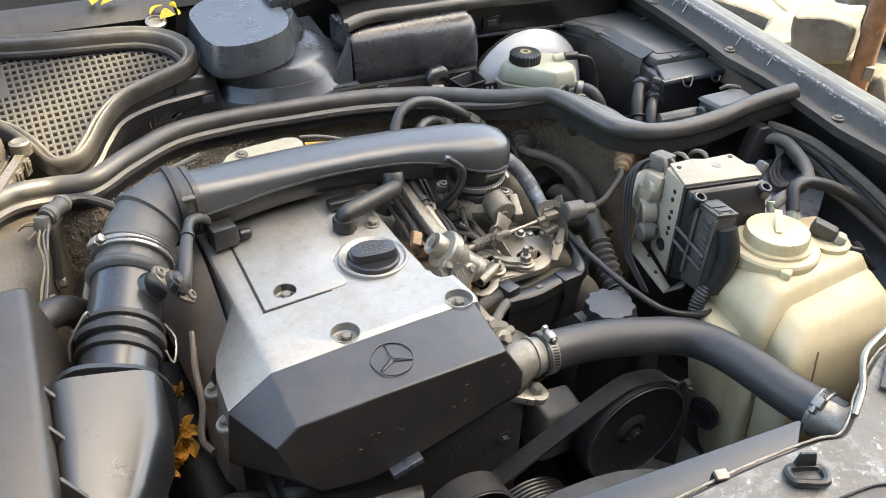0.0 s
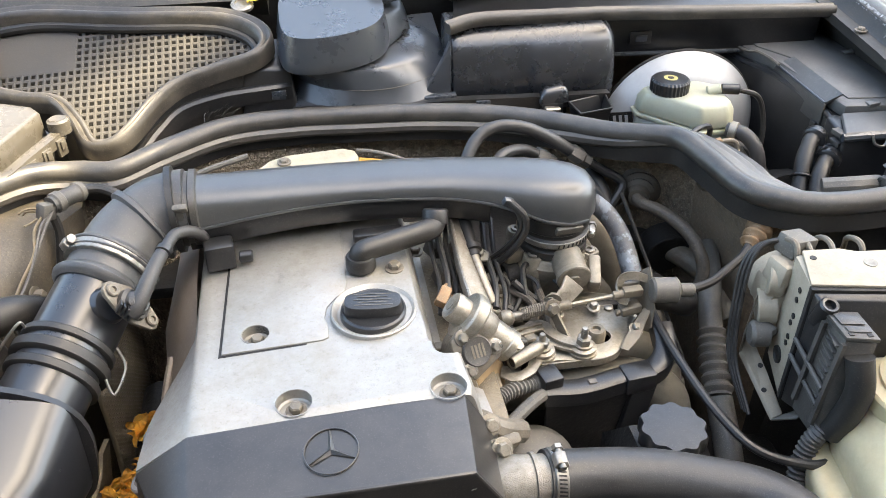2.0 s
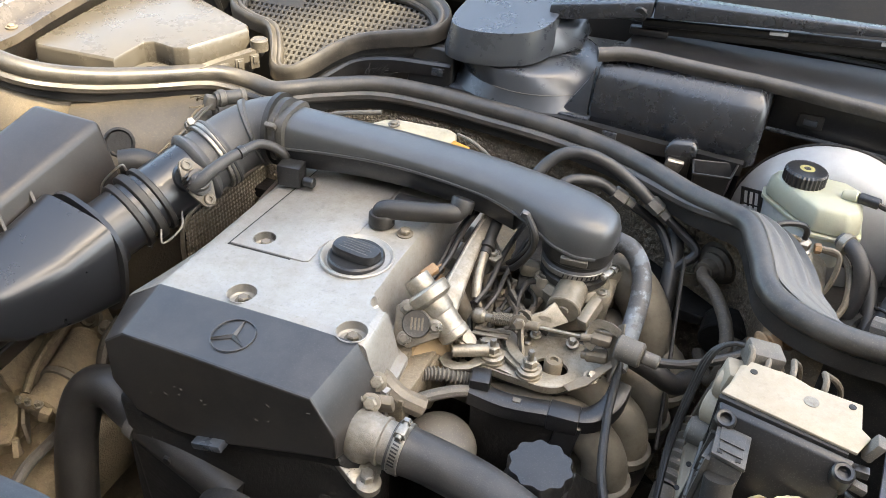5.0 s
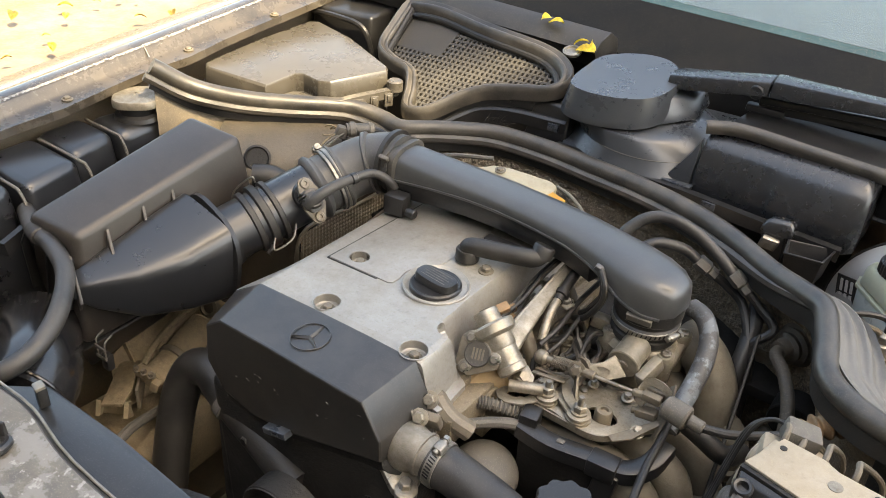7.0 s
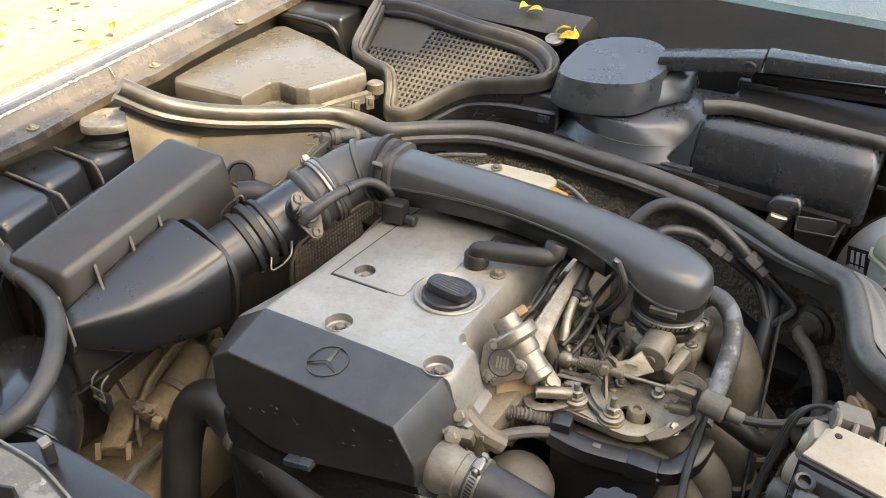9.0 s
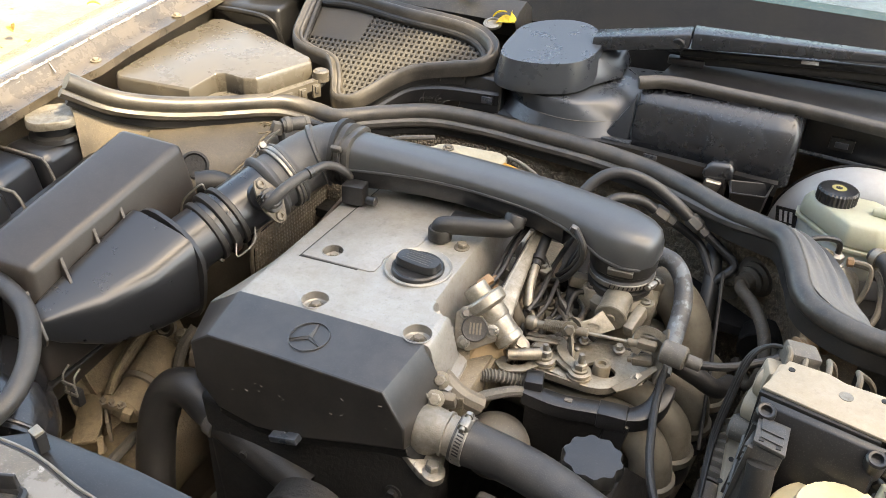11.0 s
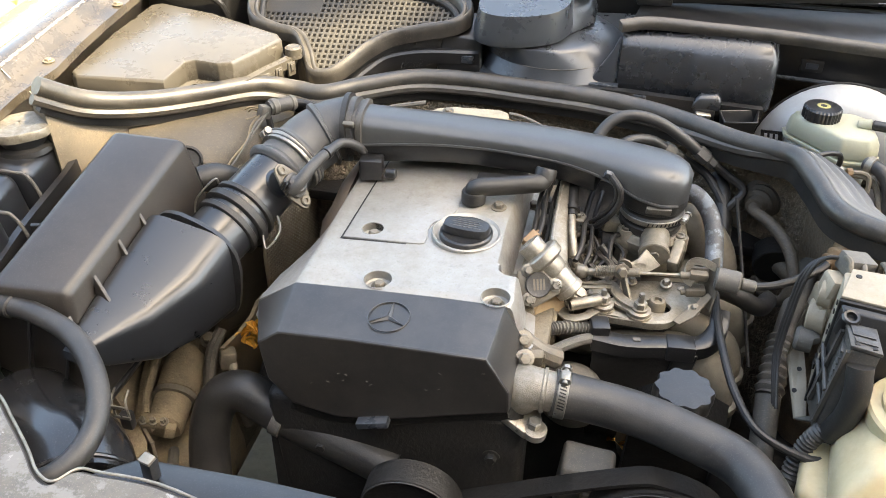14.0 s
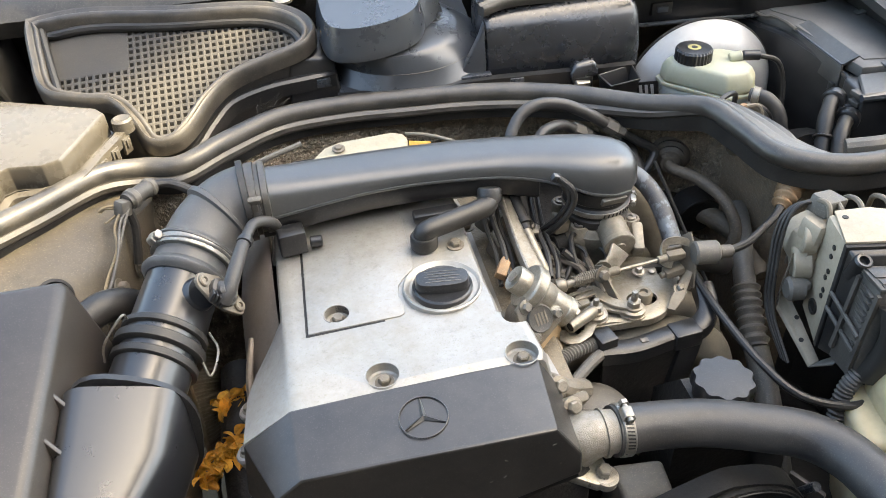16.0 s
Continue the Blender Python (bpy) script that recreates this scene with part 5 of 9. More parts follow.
part("tan_housing", lathe((0.050, 0.114, 0.760), (0.62, -0.62, 0.35), [(0.022, -0.02), (0.0240, -0.002), (0.0240, 0.006), (0.020, 0.009), (0, 0.009)], 28), m_tanpart, cp)
part("hose", tube([(0.036, 0.030, 0.742), (0.048, 0.048, 0.746), (0.060, 0.062, 0.748), (0.080, 0.078, 0.752), (0.100, 0.094, 0.750), (0.115, 0.11, 0.735)], 0.0060, 10), m_hose_grey, cp)
part("dome", lathe((0.088, 0.062, 0.690), (0.2, -0.25, 1), [(0.036, 0), (0.037, 0.012), (0.034, 0.020), (0.024, 0.027), (0.010, 0.030), (0, 0.030)], 32), m_hose_grey, cp)
hb = thing("head_bracket", (0.045, 0.03, 0.755), "dusty bracket with bolts at the corner of the head", "bracket")
part("bracket", box((0.038, 0.016, 0.778), (0.040, 0.010, 0.026), 0.003, (28, 0, 14)), m_cast, hb)
for q in ((0.028, 0.008, 0.784), (0.041, 0.007, 0.786), (0.036, 0.030, 0.790)):
    part("bolt", hexbolt(q, (0.2, -0.75, 0.6), 0.0062, 0.007), m_metal, hb)
part("lug", tube([(0.03, 0.05, 0.775), (0.05, 0.045, 0.765), (0.07, 0.055, 0.750)], 0.011, 10), m_cast, hb)

# ---- cooling hose at the front ----
el = thing("thermostat_elbow", (0.05, -0.01, 0.74), "cast aluminium coolant outlet elbow with bolted flange", "coolant elbow")
part("elbow", tube([(0.030, 0.004, 0.728), (0.034, -0.003, 0.746), (0.041, -0.009, 0.760), (0.052, -0.012, 0.7665), (0.066, -0.0125, 0.767), (0.090, -0.012, 0.765)], lambda t: 0.0198 + 0.0052 * math.exp(-((t - 0.42) / 0.20) ** 2), 28, 8), m_castalu, el)
part("elbow_ring", lathe((0.061, -0.0125, 0.767), (1, 0, -0.02), [(0.019, 0), (0.0222, 0.001), (0.0222, 0.004), (0.019, 0.005)], 32), m_castalu, el)
part("flange_ear", lathe((0.0600, -0.0345, 0.728), (0.1, -0.1, 1), [(0.0105, 0), (0.0115, 0.001), (0.0115, 0.009), (0.0100, 0.010), (0, 0.010)], 20), m_castalu, el)
part("flange", slab([(0.018, -0.030, 0.748), (0.050, -0.044, 0.738), (0.064, -0.040, 0.736), (0.066, -0.026, 0.737), (0.06, 0.0, 0.742), (0.02, 0.01, 0.75)], (0.0, 0.0, -0.010), 0.002), m_alu, el)
part("bolt", hexbolt((0.0585, -0.034, 0.737), (0.1, -0.1, 1), 0.0068, 0.009), m_steel, el)
rh = thing("radiator_hose", (0.19, -0.08, 0.73), "thick black rubber radiator hose with steel clamps", "radiator hose")
part("hose", tube([(0.072, -0.012, 0.766), (0.108, -0.011, 0.762), (0.155, -0.016, 0.759), (0.202, -0.031, 0.757), (0.242, -0.050, 0.756), (0.263, -0.078, 0.756), (0.272, -0.115, 0.757), (0.278, -0.165, 0.758), (0.292, -0.222, 0.758)], lambda t: 0.0216 + 0.0014 * math.exp(-(t / 0.07) ** 2) + 0.0010 * math.exp(-((1 - t) / 0.12) ** 2), 32, 8), m_hose, rh)
clamp_band((0.081, -0.0118, 0.7655), (-1, 0.0, 0.06), 0.0232, rh, 0.0105, (0.0, -0.12, 1))
clamp_band((0.286, -0.202, 0.758), (0.24, -0.97, 0), 0.0240, rh, 0.012, (-0.6, 0, 0.8))
part("radiator_spout", cyl((0.28, -0.20, 0.758), (0.296, -0.243, 0.758), 0.0225, 24), m_metal, rh)

pu = thing("pulley_drive", (0.1, -0.06, 0.55), "black belt pulleys at the front of the engine", "pulley")
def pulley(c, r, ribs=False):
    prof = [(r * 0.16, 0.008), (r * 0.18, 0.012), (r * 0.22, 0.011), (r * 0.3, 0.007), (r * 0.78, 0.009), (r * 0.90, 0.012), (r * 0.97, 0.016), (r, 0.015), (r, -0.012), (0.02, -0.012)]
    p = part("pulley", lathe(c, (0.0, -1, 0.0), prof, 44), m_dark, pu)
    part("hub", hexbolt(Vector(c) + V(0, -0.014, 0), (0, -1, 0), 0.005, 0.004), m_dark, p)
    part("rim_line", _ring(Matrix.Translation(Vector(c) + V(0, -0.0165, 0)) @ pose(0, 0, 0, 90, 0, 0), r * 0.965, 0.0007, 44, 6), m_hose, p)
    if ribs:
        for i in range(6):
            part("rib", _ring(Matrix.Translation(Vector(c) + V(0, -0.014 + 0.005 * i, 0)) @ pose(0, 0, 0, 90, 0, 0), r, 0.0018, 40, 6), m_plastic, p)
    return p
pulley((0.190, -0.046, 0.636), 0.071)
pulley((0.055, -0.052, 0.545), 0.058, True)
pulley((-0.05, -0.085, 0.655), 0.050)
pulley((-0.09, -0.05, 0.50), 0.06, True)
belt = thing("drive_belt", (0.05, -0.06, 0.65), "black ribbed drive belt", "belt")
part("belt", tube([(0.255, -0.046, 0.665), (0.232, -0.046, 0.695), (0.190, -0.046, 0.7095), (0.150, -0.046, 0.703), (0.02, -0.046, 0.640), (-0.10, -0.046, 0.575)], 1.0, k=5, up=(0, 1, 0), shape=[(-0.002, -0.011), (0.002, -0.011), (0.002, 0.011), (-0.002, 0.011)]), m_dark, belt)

ps = thing("power_steering_reservoir", (0.2, 0.04, 0.60), "dark power steering reservoir with a scalloped black cap", "fluid reservoir")
part("body", loft([[(0.150, 0.015, 0.56), (0.245, 0.015, 0.56), (0.26, 0.085, 0.56), (0.155, 0.085, 0.56)], [(0.152, 0.012, 0.700), (0.245, 0.012, 0.700), (0.255, 0.080, 0.700), (0.160, 0.085, 0.700)], [(0.172, 0.008, 0.735), (0.222, 0.006, 0.735), (0.225, 0.055, 0.735), (0.172, 0.058, 0.735)]]), m_dark, ps)
part("neck", lathe((0.197, 0.026, 0.725), (0, -0.05, 1), [(0.024, 0), (0.024, 0.028)], 24), m_dark, ps)
capring = [[(0.197 + (R + 0.0016 * math.cos(10 * a)) * math.cos(a), 0.025 + (R + 0.0016 * math.cos(10 * a)) * math.sin(a), z) for a in (2 * math.pi * i / 60 for i in range(60))] for R, z in ((0.0275, 0.748), (0.0285, 0.750), (0.0285, 0.762), (0.027, 0.765), (0.012, 0.766))]
part("cap", loft(capring), m_plastic, ps, "scalloped cap")
part("side_box", hexa([(0.235, 0.0, 0.60), (0.275, 0.0, 0.60), (0.275, 0.05, 0.60), (0.235, 0.05, 0.60)], [(0.238, 0.005, 0.69), (0.268, 0.0, 0.68), (0.27, 0.045, 0.68), (0.238, 0.05, 0.69)], 0.004), m_plastic, ps)

gb2 = thing("alternator", (0.11, -0.01, 0.60), "dusty grey alternator housing under the radiator hose", "alternator")
part("housing", hexa([(0.085, -0.025, 0.60), (0.145, -0.025, 0.60), (0.15, 0.03, 0.60), (0.085, 0.03, 0.60)], [(0.090, -0.022, 0.672), (0.142, -0.022, 0.666), (0.145, 0.02, 0.668), (0.09, 0.02, 0.674)], 0.006), m_hose_grey, gb2)
part("stud", hexbolt((0.118, -0.026, 0.645), (0, -1, 0), 0.006, 0.006), m_cast, gb2)

# ---- left of the engine: air filter, coolant tank, relay box ----
ab = thing("air_filter_box", (-0.43, 0.04, 0.62), "black plastic air filter box with a sloping dusty lid", "air filter box")
part("lid", hexa([(-0.548, -0.042, 0.698), (-0.392, -0.078, 0.690), (-0.345, 0.175, 0.735), (-0.500, 0.190, 0.745)], [(-0.478, -0.072, 0.838), (-0.398, -0.062, 0.836), (-0.381, 0.172, 0.890), (-0.463, 0.160, 0.897)], 0.009, 3), m_airlid, ab)
part("base", hexa([(-0.52, -0.02, 0.60), (-0.440, -0.050, 0.615), (-0.415, 0.14, 0.665), (-0.50, 0.15, 0.64)], [(-0.560, -0.046, 0.696), (-0.390, -0.084, 0.689), (-0.352, 0.185, 0.735), (-0.515, 0.20, 0.742)], 0.006), m_plastic, ab)
secs = []
for y, xa, xb, za, zb in ((-0.092, -0.396, -0.382, 0.778, 0.790), (-0.070, -0.396, -0.362, 0.760, 0.797), (-0.03, -0.396, -0.330, 0.742, 0.808), (0.02, -0.392, -0.303, 0.741, 0.824), (0.074, -0.388, -0.291, 0.736, 0.840)):
    secs.append(superring(((xa + xb) / 2, y, (za + zb) / 2), (1, 0, -0.25), (0, 0, 1), (xb - xa) / 2, (zb - za) / 2, 32, 5.0))
part("outlet_funnel", loft(secs), m_funnel, ab, angle=45)
fl = [superring((-0.338, y, 0.782), (1, -0.10, -0.34), (0.12, 0.05, 1), 0.050 + d, 0.056 + d, 28, 2.9) for y, d in ((0.074, 0.0), (0.0745, 0.003), (0.0805, 0.003), (0.081, -0.002))]
part("outlet_flange", loft(fl), m_plastic, ab)
part("outlet_neck", tube([(-0.338, 0.078, 0.786), (-0.332, 0.10, 0.794)], lambda t: 0.042 - 0.004 * t, 28, 3), m_plastic, ab)
for y, z in ((-0.078, 0.815), (-0.028, 0.828), (0.022, 0.838), (0.064, 0.850)):
    part("gusset", slab([(-0.391, y, z + 0.006), (-0.362, y - 0.012, z - 0.040), (-0.366, y - 0.012, z - 0.050), (-0.396, y, z - 0.03)], (0.001, 0.0035, 0.001), 0.0006), m_airlid, ab)
for x in (-0.525, -0.475, -0.430):
    yb = -0.042 - 0.23 * (x + 0.548)
    part("rib", slab([(x + 0.034, -0.070, 0.815), (x, yb, 0.700), (x + 0.003, yb - 0.014, 0.695), (x + 0.036, -0.080, 0.80)], (0.003, 0, 0), 0.0008), m_plastic, ab)
for xa, xb in ((-0.570, -0.520), (-0.513, -0.464), (-0.456, -0.412)):
    ya, yb = -0.036 - 0.23 * (xa + 0.570), -0.036 - 0.23 * (xb + 0.570)
    part("ledge", slab([(xa, ya, 0.694), (xb, yb, 0.691), (xb + 0.012, yb - 0.026, 0.686), (xa + 0.010, ya - 0.026, 0.689)], (0, 0, 0.003), 0.001), m_hose_grey, ab)
part("front_latch", join(*[tube([(-0.366 + d_, -0.062, 0.718), (-0.364 + d_, -0.074, 0.712), (-0.362 + d_, -0.076, 0.690)], 0.0013, 6) for d_ in (-0.008, 0.008)], box((-0.363, -0.077, 0.706), (0.018, 0.002, 0.004), 0.0006), box((-0.362, -0.077, 0.692), (0.018, 0.002, 0.004), 0.0006)), m_steel, ab)
part("latch_post", box((-0.362, -0.070, 0.682), (0.013, 0.010, 0.022), 0.002), m_plastic, ab)
sn_ = thing("intake_snorkel", (-0.36, -0.17, 0.66), "glossy black air intake snorkel ahead of the filter box", "air duct")
part("snorkel", tube([(-0.45, -0.10, 0.70), (-0.40, -0.135, 0.715), (-0.355, -0.165, 0.722), (-0.33, -0.20, 0.718)], lambda t: 0.050 + 0.004 * t, 28), m_wet, sn_)
part("rim", sweep_ring((-0.335, -0.193, 0.719), (0.5, -0.8, -0.1), 0.054, 0.0025), m_wet, sn_)
ll = thing("overflow_hose", (-0.36, -0.12, 0.80), "curved black rubber hose beside the radiator", "hose")
part("hose", tube([(-0.53, -0.045, 0.812), (-0.478, -0.066, 0.816), (-0.435, -0.072, 0.816), (-0.385, -0.088, 0.812), (-0.345, -0.118, 0.806), (-0.320, -0.152, 0.796), (-0.312, -0.185, 0.786), (-0.325, -0.215, 0.775), (-0.36, -0.24, 0.768)], 0.0105, 16), m_hose, ll)
part("end_collar", cyl((-0.478, -0.066, 0.816), (-0.455, -0.071, 0.8165), 0.0118, 18), m_rubber, ll)

ct = thing("coolant_tank", (-0.58, 0.05, 0.65), "black plastic coolant expansion tank in three ribbed lobes", "coolant tank")
for i, (p0, p1) in enumerate((((-0.655, -0.135), (-0.505, -0.125)), ((-0.655, -0.045), (-0.502, -0.040)), ((-0.660, 0.040), (-0.535, 0.042)))):
    y0, y1 = p0[1], p0[1] + (0.086 if i < 2 else 0.076)
    zt = 0.842 + 0.003 * i
    xr = p1[0]
    part("lobe", hexa([(p0[0], y0, 0.62), (xr + 0.024, y0, 0.62), (xr + 0.006, y1, 0.62), (p0[0], y1, 0.62)], [(p0[0] + 0.014, y0 + 0.003, zt), (xr - 0.024, y0 + 0.003, zt), (xr - 0.036, y1 - 0.003, zt + 0.003), (p0[0] + 0.014, y1 - 0.003, zt + 0.003)], 0.013, 4), m_funnel, ct)
    part("weld_seam", tube([(xr + 0.012, y1 + 0.002, 0.70), (xr - 0.012, y1 + 0.002, 0.806), (xr - 0.026, y1 + 0.002, zt - 0.006), (xr - 0.045, y1 + 0.002, zt - 0.002), (p0[0] + 0.02, y1 + 0.002, zt - 0.002)], 0.0022, 8), m_hose_grey, ct)
part("neck_lobe", hexa([(-0.665, 0.118, 0.66), (-0.545, 0.118, 0.66), (-0.56, 0.215, 0.66), (-0.65, 0.215, 0.66)], [(-0.648, 0.122, 0.846), (-0.568, 0.122, 0.846), (-0.572, 0.205, 0.846), (-0.64, 0.205, 0.846)], 0.016, 4), m_funnel, ct)
part("neck", lathe((-0.603, 0.178, 0.845), (0, 0, 1), [(0.034, 0), (0.032, 0.006), (0.026, 0.009), (0.026, 0.022), (0.030, 0.024)], 32), m_plastic, ct)
pcap = [[(-0.603 + (R + 0.0022 * math.cos(4 * a)) * math.cos(a), 0.178 + (R + 0.0022 * math.cos(4 * a)) * math.sin(a), z) for a in (2 * math.pi * i / 48 for i in range(48))] for R, z in ((0.0325, 0.8655), (0.0345, 0.8665), (0.0345, 0.8745), (0.033, 0.877), (0.020, 0.8785), (0.017, 0.8775), (0.006, 0.8785), (0.001, 0.880))]
part("pressure_cap", loft(pcap), m_metal, ct, "pressed steel pressure cap")
part("tank_clip", box((-0.512, 0.055, 0.818), (0.014, 0.006, 0.014), 0.001, (0, 0, 20)), m_plastic, ct)
part("edge_strip", tube([(-0.492, -0.10, 0.80), (-0.516, -0.03, 0.806), (-0.535, 0.06, 0.812), (-0.548, 0.16, 0.818), (-0.56, 0.215, 0.82)], 1.0, k=4, up=(0, 0, 1), shape=[(-0.006, -0.012), (0.006, -0.012), (0.004, 0.006), (-0.004, 0.006)]), m_plastic, ct)

rb = thing("relay_box", (-0.48, 0.42, 0.78), "dusty black relay box with a stepped plastic lid", "relay box")
LID = [(-0.606, 0.306), (-0.620, 0.318), (-0.628, 0.440), (-0.624, 0.548), (-0.610, 0.556), (-0.512, 0.527), (-0.384, 0.466), (-0.374, 0.453), (-0.412, 0.371), (-0.430, 0.364), (-0.449, 0.368), (-0.466, 0.371), (-0.478, 0.364), (-0.480, 0.308)]
def lz(x, y):
    return 0.886 + 0.06 * (y - 0.31) + 0.045 * (x + 0.6)
def lid_ring(g, dz):
    return [(-0.5 + (x + 0.5) * g, 0.42 + (y - 0.42) * g, lz(x, y) + dz) for x, y in LID]
part("lid", bev(loft([lid_ring(1.012, -0.030), lid_ring(1.004, -0.004), lid_ring(0.985, 0.0)]), 0.0015, 2), m_lid, rb, "stepped lid toned lighter for sunlight", angle=25)
part("skirt", loft([[(-0.5 + (x + 0.5) * 0.99, 0.42 + (y - 0.42) * 0.99, 0.76) for x, y in LID], [(-0.5 + (x + 0.5) * 1.035, 0.42 + (y - 0.42) * 1.035, lz(x, y) - 0.028) for x, y in LID]]), m_plastic_dusty, rb)
part("lid_rim", tube([(-0.478, 0.300, 0.862), (-0.470, 0.352, 0.866), (-0.440, 0.356, 0.868), (-0.404, 0.362, 0.871), (-0.382, 0.400, 0.876), (-0.360, 0.444, 0.880), (-0.362, 0.462, 0.881)], 1.0, k=3, up=(0, 0, 1), shape=[(-0.007, -0.010), (0.006, -0.010), (0.006, 0.003), (-0.004, 0.004)]), m_lid, rb)
for i in range(4):
    f_ = 0.22 + 0.24 * i
    x, y = -0.404 + 0.045 * f_, 0.362 + 0.083 * f_
    part("catch", join(box((x + 0.006, y - 0.004, 0.861 + 0.008 * f_), (0.004, 0.013, 0.020), 0.001, (0, 0, -28)), box((x + 0.0085, y - 0.005, 0.864 + 0.008 * f_), (0.003, 0.007, 0.010), 0.0008, (0, 0, -28))), m_lid, rb)
part("end_tab", lathe((-0.357, 0.452, lz(-0.36, 0.45) - 0.026), (0, 0, 1), [(0.012, 0), (0.012, 0.014), (0.009, 0.016), (0.004, 0.014), (0, 0.014)], 20), m_lid, rb)
cb = thing("control_box", (-0.58, 0.63, 0.80), "black plastic box at the rear corner of the engine bay", "plastic box")
part("box", hexa([(-0.66, 0.575, 0.80), (-0.50, 0.565, 0.80), (-0.50, 0.69, 0.80), (-0.66, 0.70, 0.80)], [(-0.65, 0.585, 0.915), (-0.515, 0.580, 0.925), (-0.515, 0.685, 0.93), (-0.65, 0.69, 0.92)], 0.008), m_plastic, cb)
part("scoop", tube([(-0.655, 0.580, 0.905), (-0.58, 0.572, 0.912), (-0.525, 0.572, 0.905), (-0.505, 0.575, 0.86)], 0.005, 8), m_plastic, cb)

# wiring along the left of the bulkhead
wh = thing("wiring_harness", (-0.37, 0.36, 0.75), "frayed tan wiring with a black plug on the inner wing", "wiring")
part("plug", tube([(-0.352, 0.338, 0.853), (-0.340, 0.354, 0.852), (-0.328, 0.370, 0.850)], 0.0095, 16, 2), m_plastic_dusty, wh)
part("plug_collar", cyl((-0.350, 0.341, 0.853), (-0.344, 0.349, 0.8525), 0.0112, 16), m_hose_grey, wh)
part("plug_collar", cyl((-0.333, 0.363, 0.851), (-0.329, 0.369, 0.850), 0.0108, 16), m_hose_grey, wh)
part("plug_head", box((-0.356, 0.333, 0.850), (0.016, 0.014, 0.018), 0.003, (0, 20, 52)), m_hose_grey, wh)
part("plug_cable", tube([(-0.328, 0.370, 0.850), (-0.308, 0.372, 0.848), (-0.282, 0.360, 0.838), (-0.262, 0.345, 0.82), (-0.25, 0.34, 0.79)], 0.0055, 10), m_rubber, wh)
wr2 = random.Random(4)
for i in range(3):
    jig = [(wr2.uniform(-0.004, 0.004), wr2.uniform(-0.004, 0.004), wr2.uniform(-0.002, 0.002)) for _ in range(6)]
    base_ = [(-0.357, 0.330, 0.849), (-0.362, 0.312, 0.842), (-0.367, 0.285, 0.828), (-0.372, 0.258, 0.815), (-0.377, 0.235, 0.800), (-0.380, 0.218, 0.76)]
    part("wire", tube([(a[0] + b[0] + 0.002 * i, a[1] + b[1], a[2] + b[2]) for a, b in zip(base_, jig)], 0.0015, 6), m_hose_grey if i else m_tan, wh)
part("wire_stub", tube([(-0.352, 0.336, 0.842), (-0.350, 0.334, 0.825), (-0.352, 0.326, 0.805), (-0.355, 0.318, 0.785)], 0.0048, 8), m_rubber, wh)
part("frayed_end", join(tube([(-0.360, 0.334, 0.853), (-0.372, 0.328, 0.857), (-0.380, 0.325, 0.854)], 0.0014, 5), tube([(-0.360, 0.336, 0.848), (-0.374, 0.336, 0.850), (-0.381, 0.338, 0.845)], 0.0014, 5), tube([(-0.362, 0.330, 0.846), (-0.370, 0.322, 0.844), (-0.374, 0.314, 0.846)], 0.0012, 5)), m_tan, wh)
part("long_cable", tube([(-0.16, 0.430, 0.842), (-0.22, 0.405, 0.835), (-0.28, 0.370, 0.812), (-0.315, 0.330, 0.790), (-0.340, 0.270, 0.768), (-0.352, 0.215, 0.745), (-0.35, 0.18, 0.72)], 0.0035, 8), m_hose_grey, wh)
part("clip", box((-0.345, 0.245, 0.758), (0.026, 0.010, 0.014), 0.002, (0, 0, 15)), m_hose_grey, wh)
part("clip", box((-0.349, 0.225, 0.748), (0.010, 0.020, 0.012), 0.002, (0, 0, 15)), m_tan, wh)
part("tower_pipe", tube([(-0.385, 0.192, 0.822), (-0.368, 0.206, 0.822), (-0.350, 0.222, 0.806), (-0.338, 0.236, 0.775), (-0.33, 0.24, 0.71)], 0.016, 16), m_rubber, wh)

# exhaust side shields
es = thing("exhaust_heat_shield", (-0.27, 0.15, 0.62), "dull brown exhaust heat shield beside the engine", "heat shield")
SHIELD = ((0.088, 0.705, 0.0), (0.105, 0.722, 0.002), (0.130, 0.745, 0.002), (0.160, 0.772, -0.004), (0.195, 0.795, -0.003), (0.235, 0.812, 0.002), (0.280, 0.818, 0.003), (0.330, 0.816, 0.002), (0.400, 0.806, 0.0))
part("shield", loft([[(-0.208, y, z), (-0.219 - 0.5 * b, y, z - 0.010), (-0.232 - b, y, z - 0.030), (-0.243 - b - 0.003 * math.sin(i * 1.7), y, z - 0.054), (-0.250 - b, y, z - 0.086), (-0.254 - b, y, z - 0.122), (-0.250 - b, y, z - 0.150), (-0.222, y, z - 0.160)] for i, (y, z, b) in enumerate(SHIELD)]), m_rustshield, es, angle=60)
part("shield_rib", tube([(-0.240, 0.205, 0.750), (-0.248, 0.175, 0.725), (-0.252, 0.145, 0.695), (-0.262, 0.118, 0.675), (-0.256, 0.096, 0.672)], 0.004, 8), m_rustshield, es)
part("manifold", tube([(-0.262, 0.06, 0.60), (-0.268, 0.12, 0.622), (-0.270, 0.18, 0.640), (-0.268, 0.26, 0.650)], 0.024, 18), m_dark, es, "dark exhaust manifold pipe")
fs = thing("dimpled_heat_shield", (-0.26, 0.24, 0.70), "dimpled metal foil heat shield behind the air pipe", "heat shield")
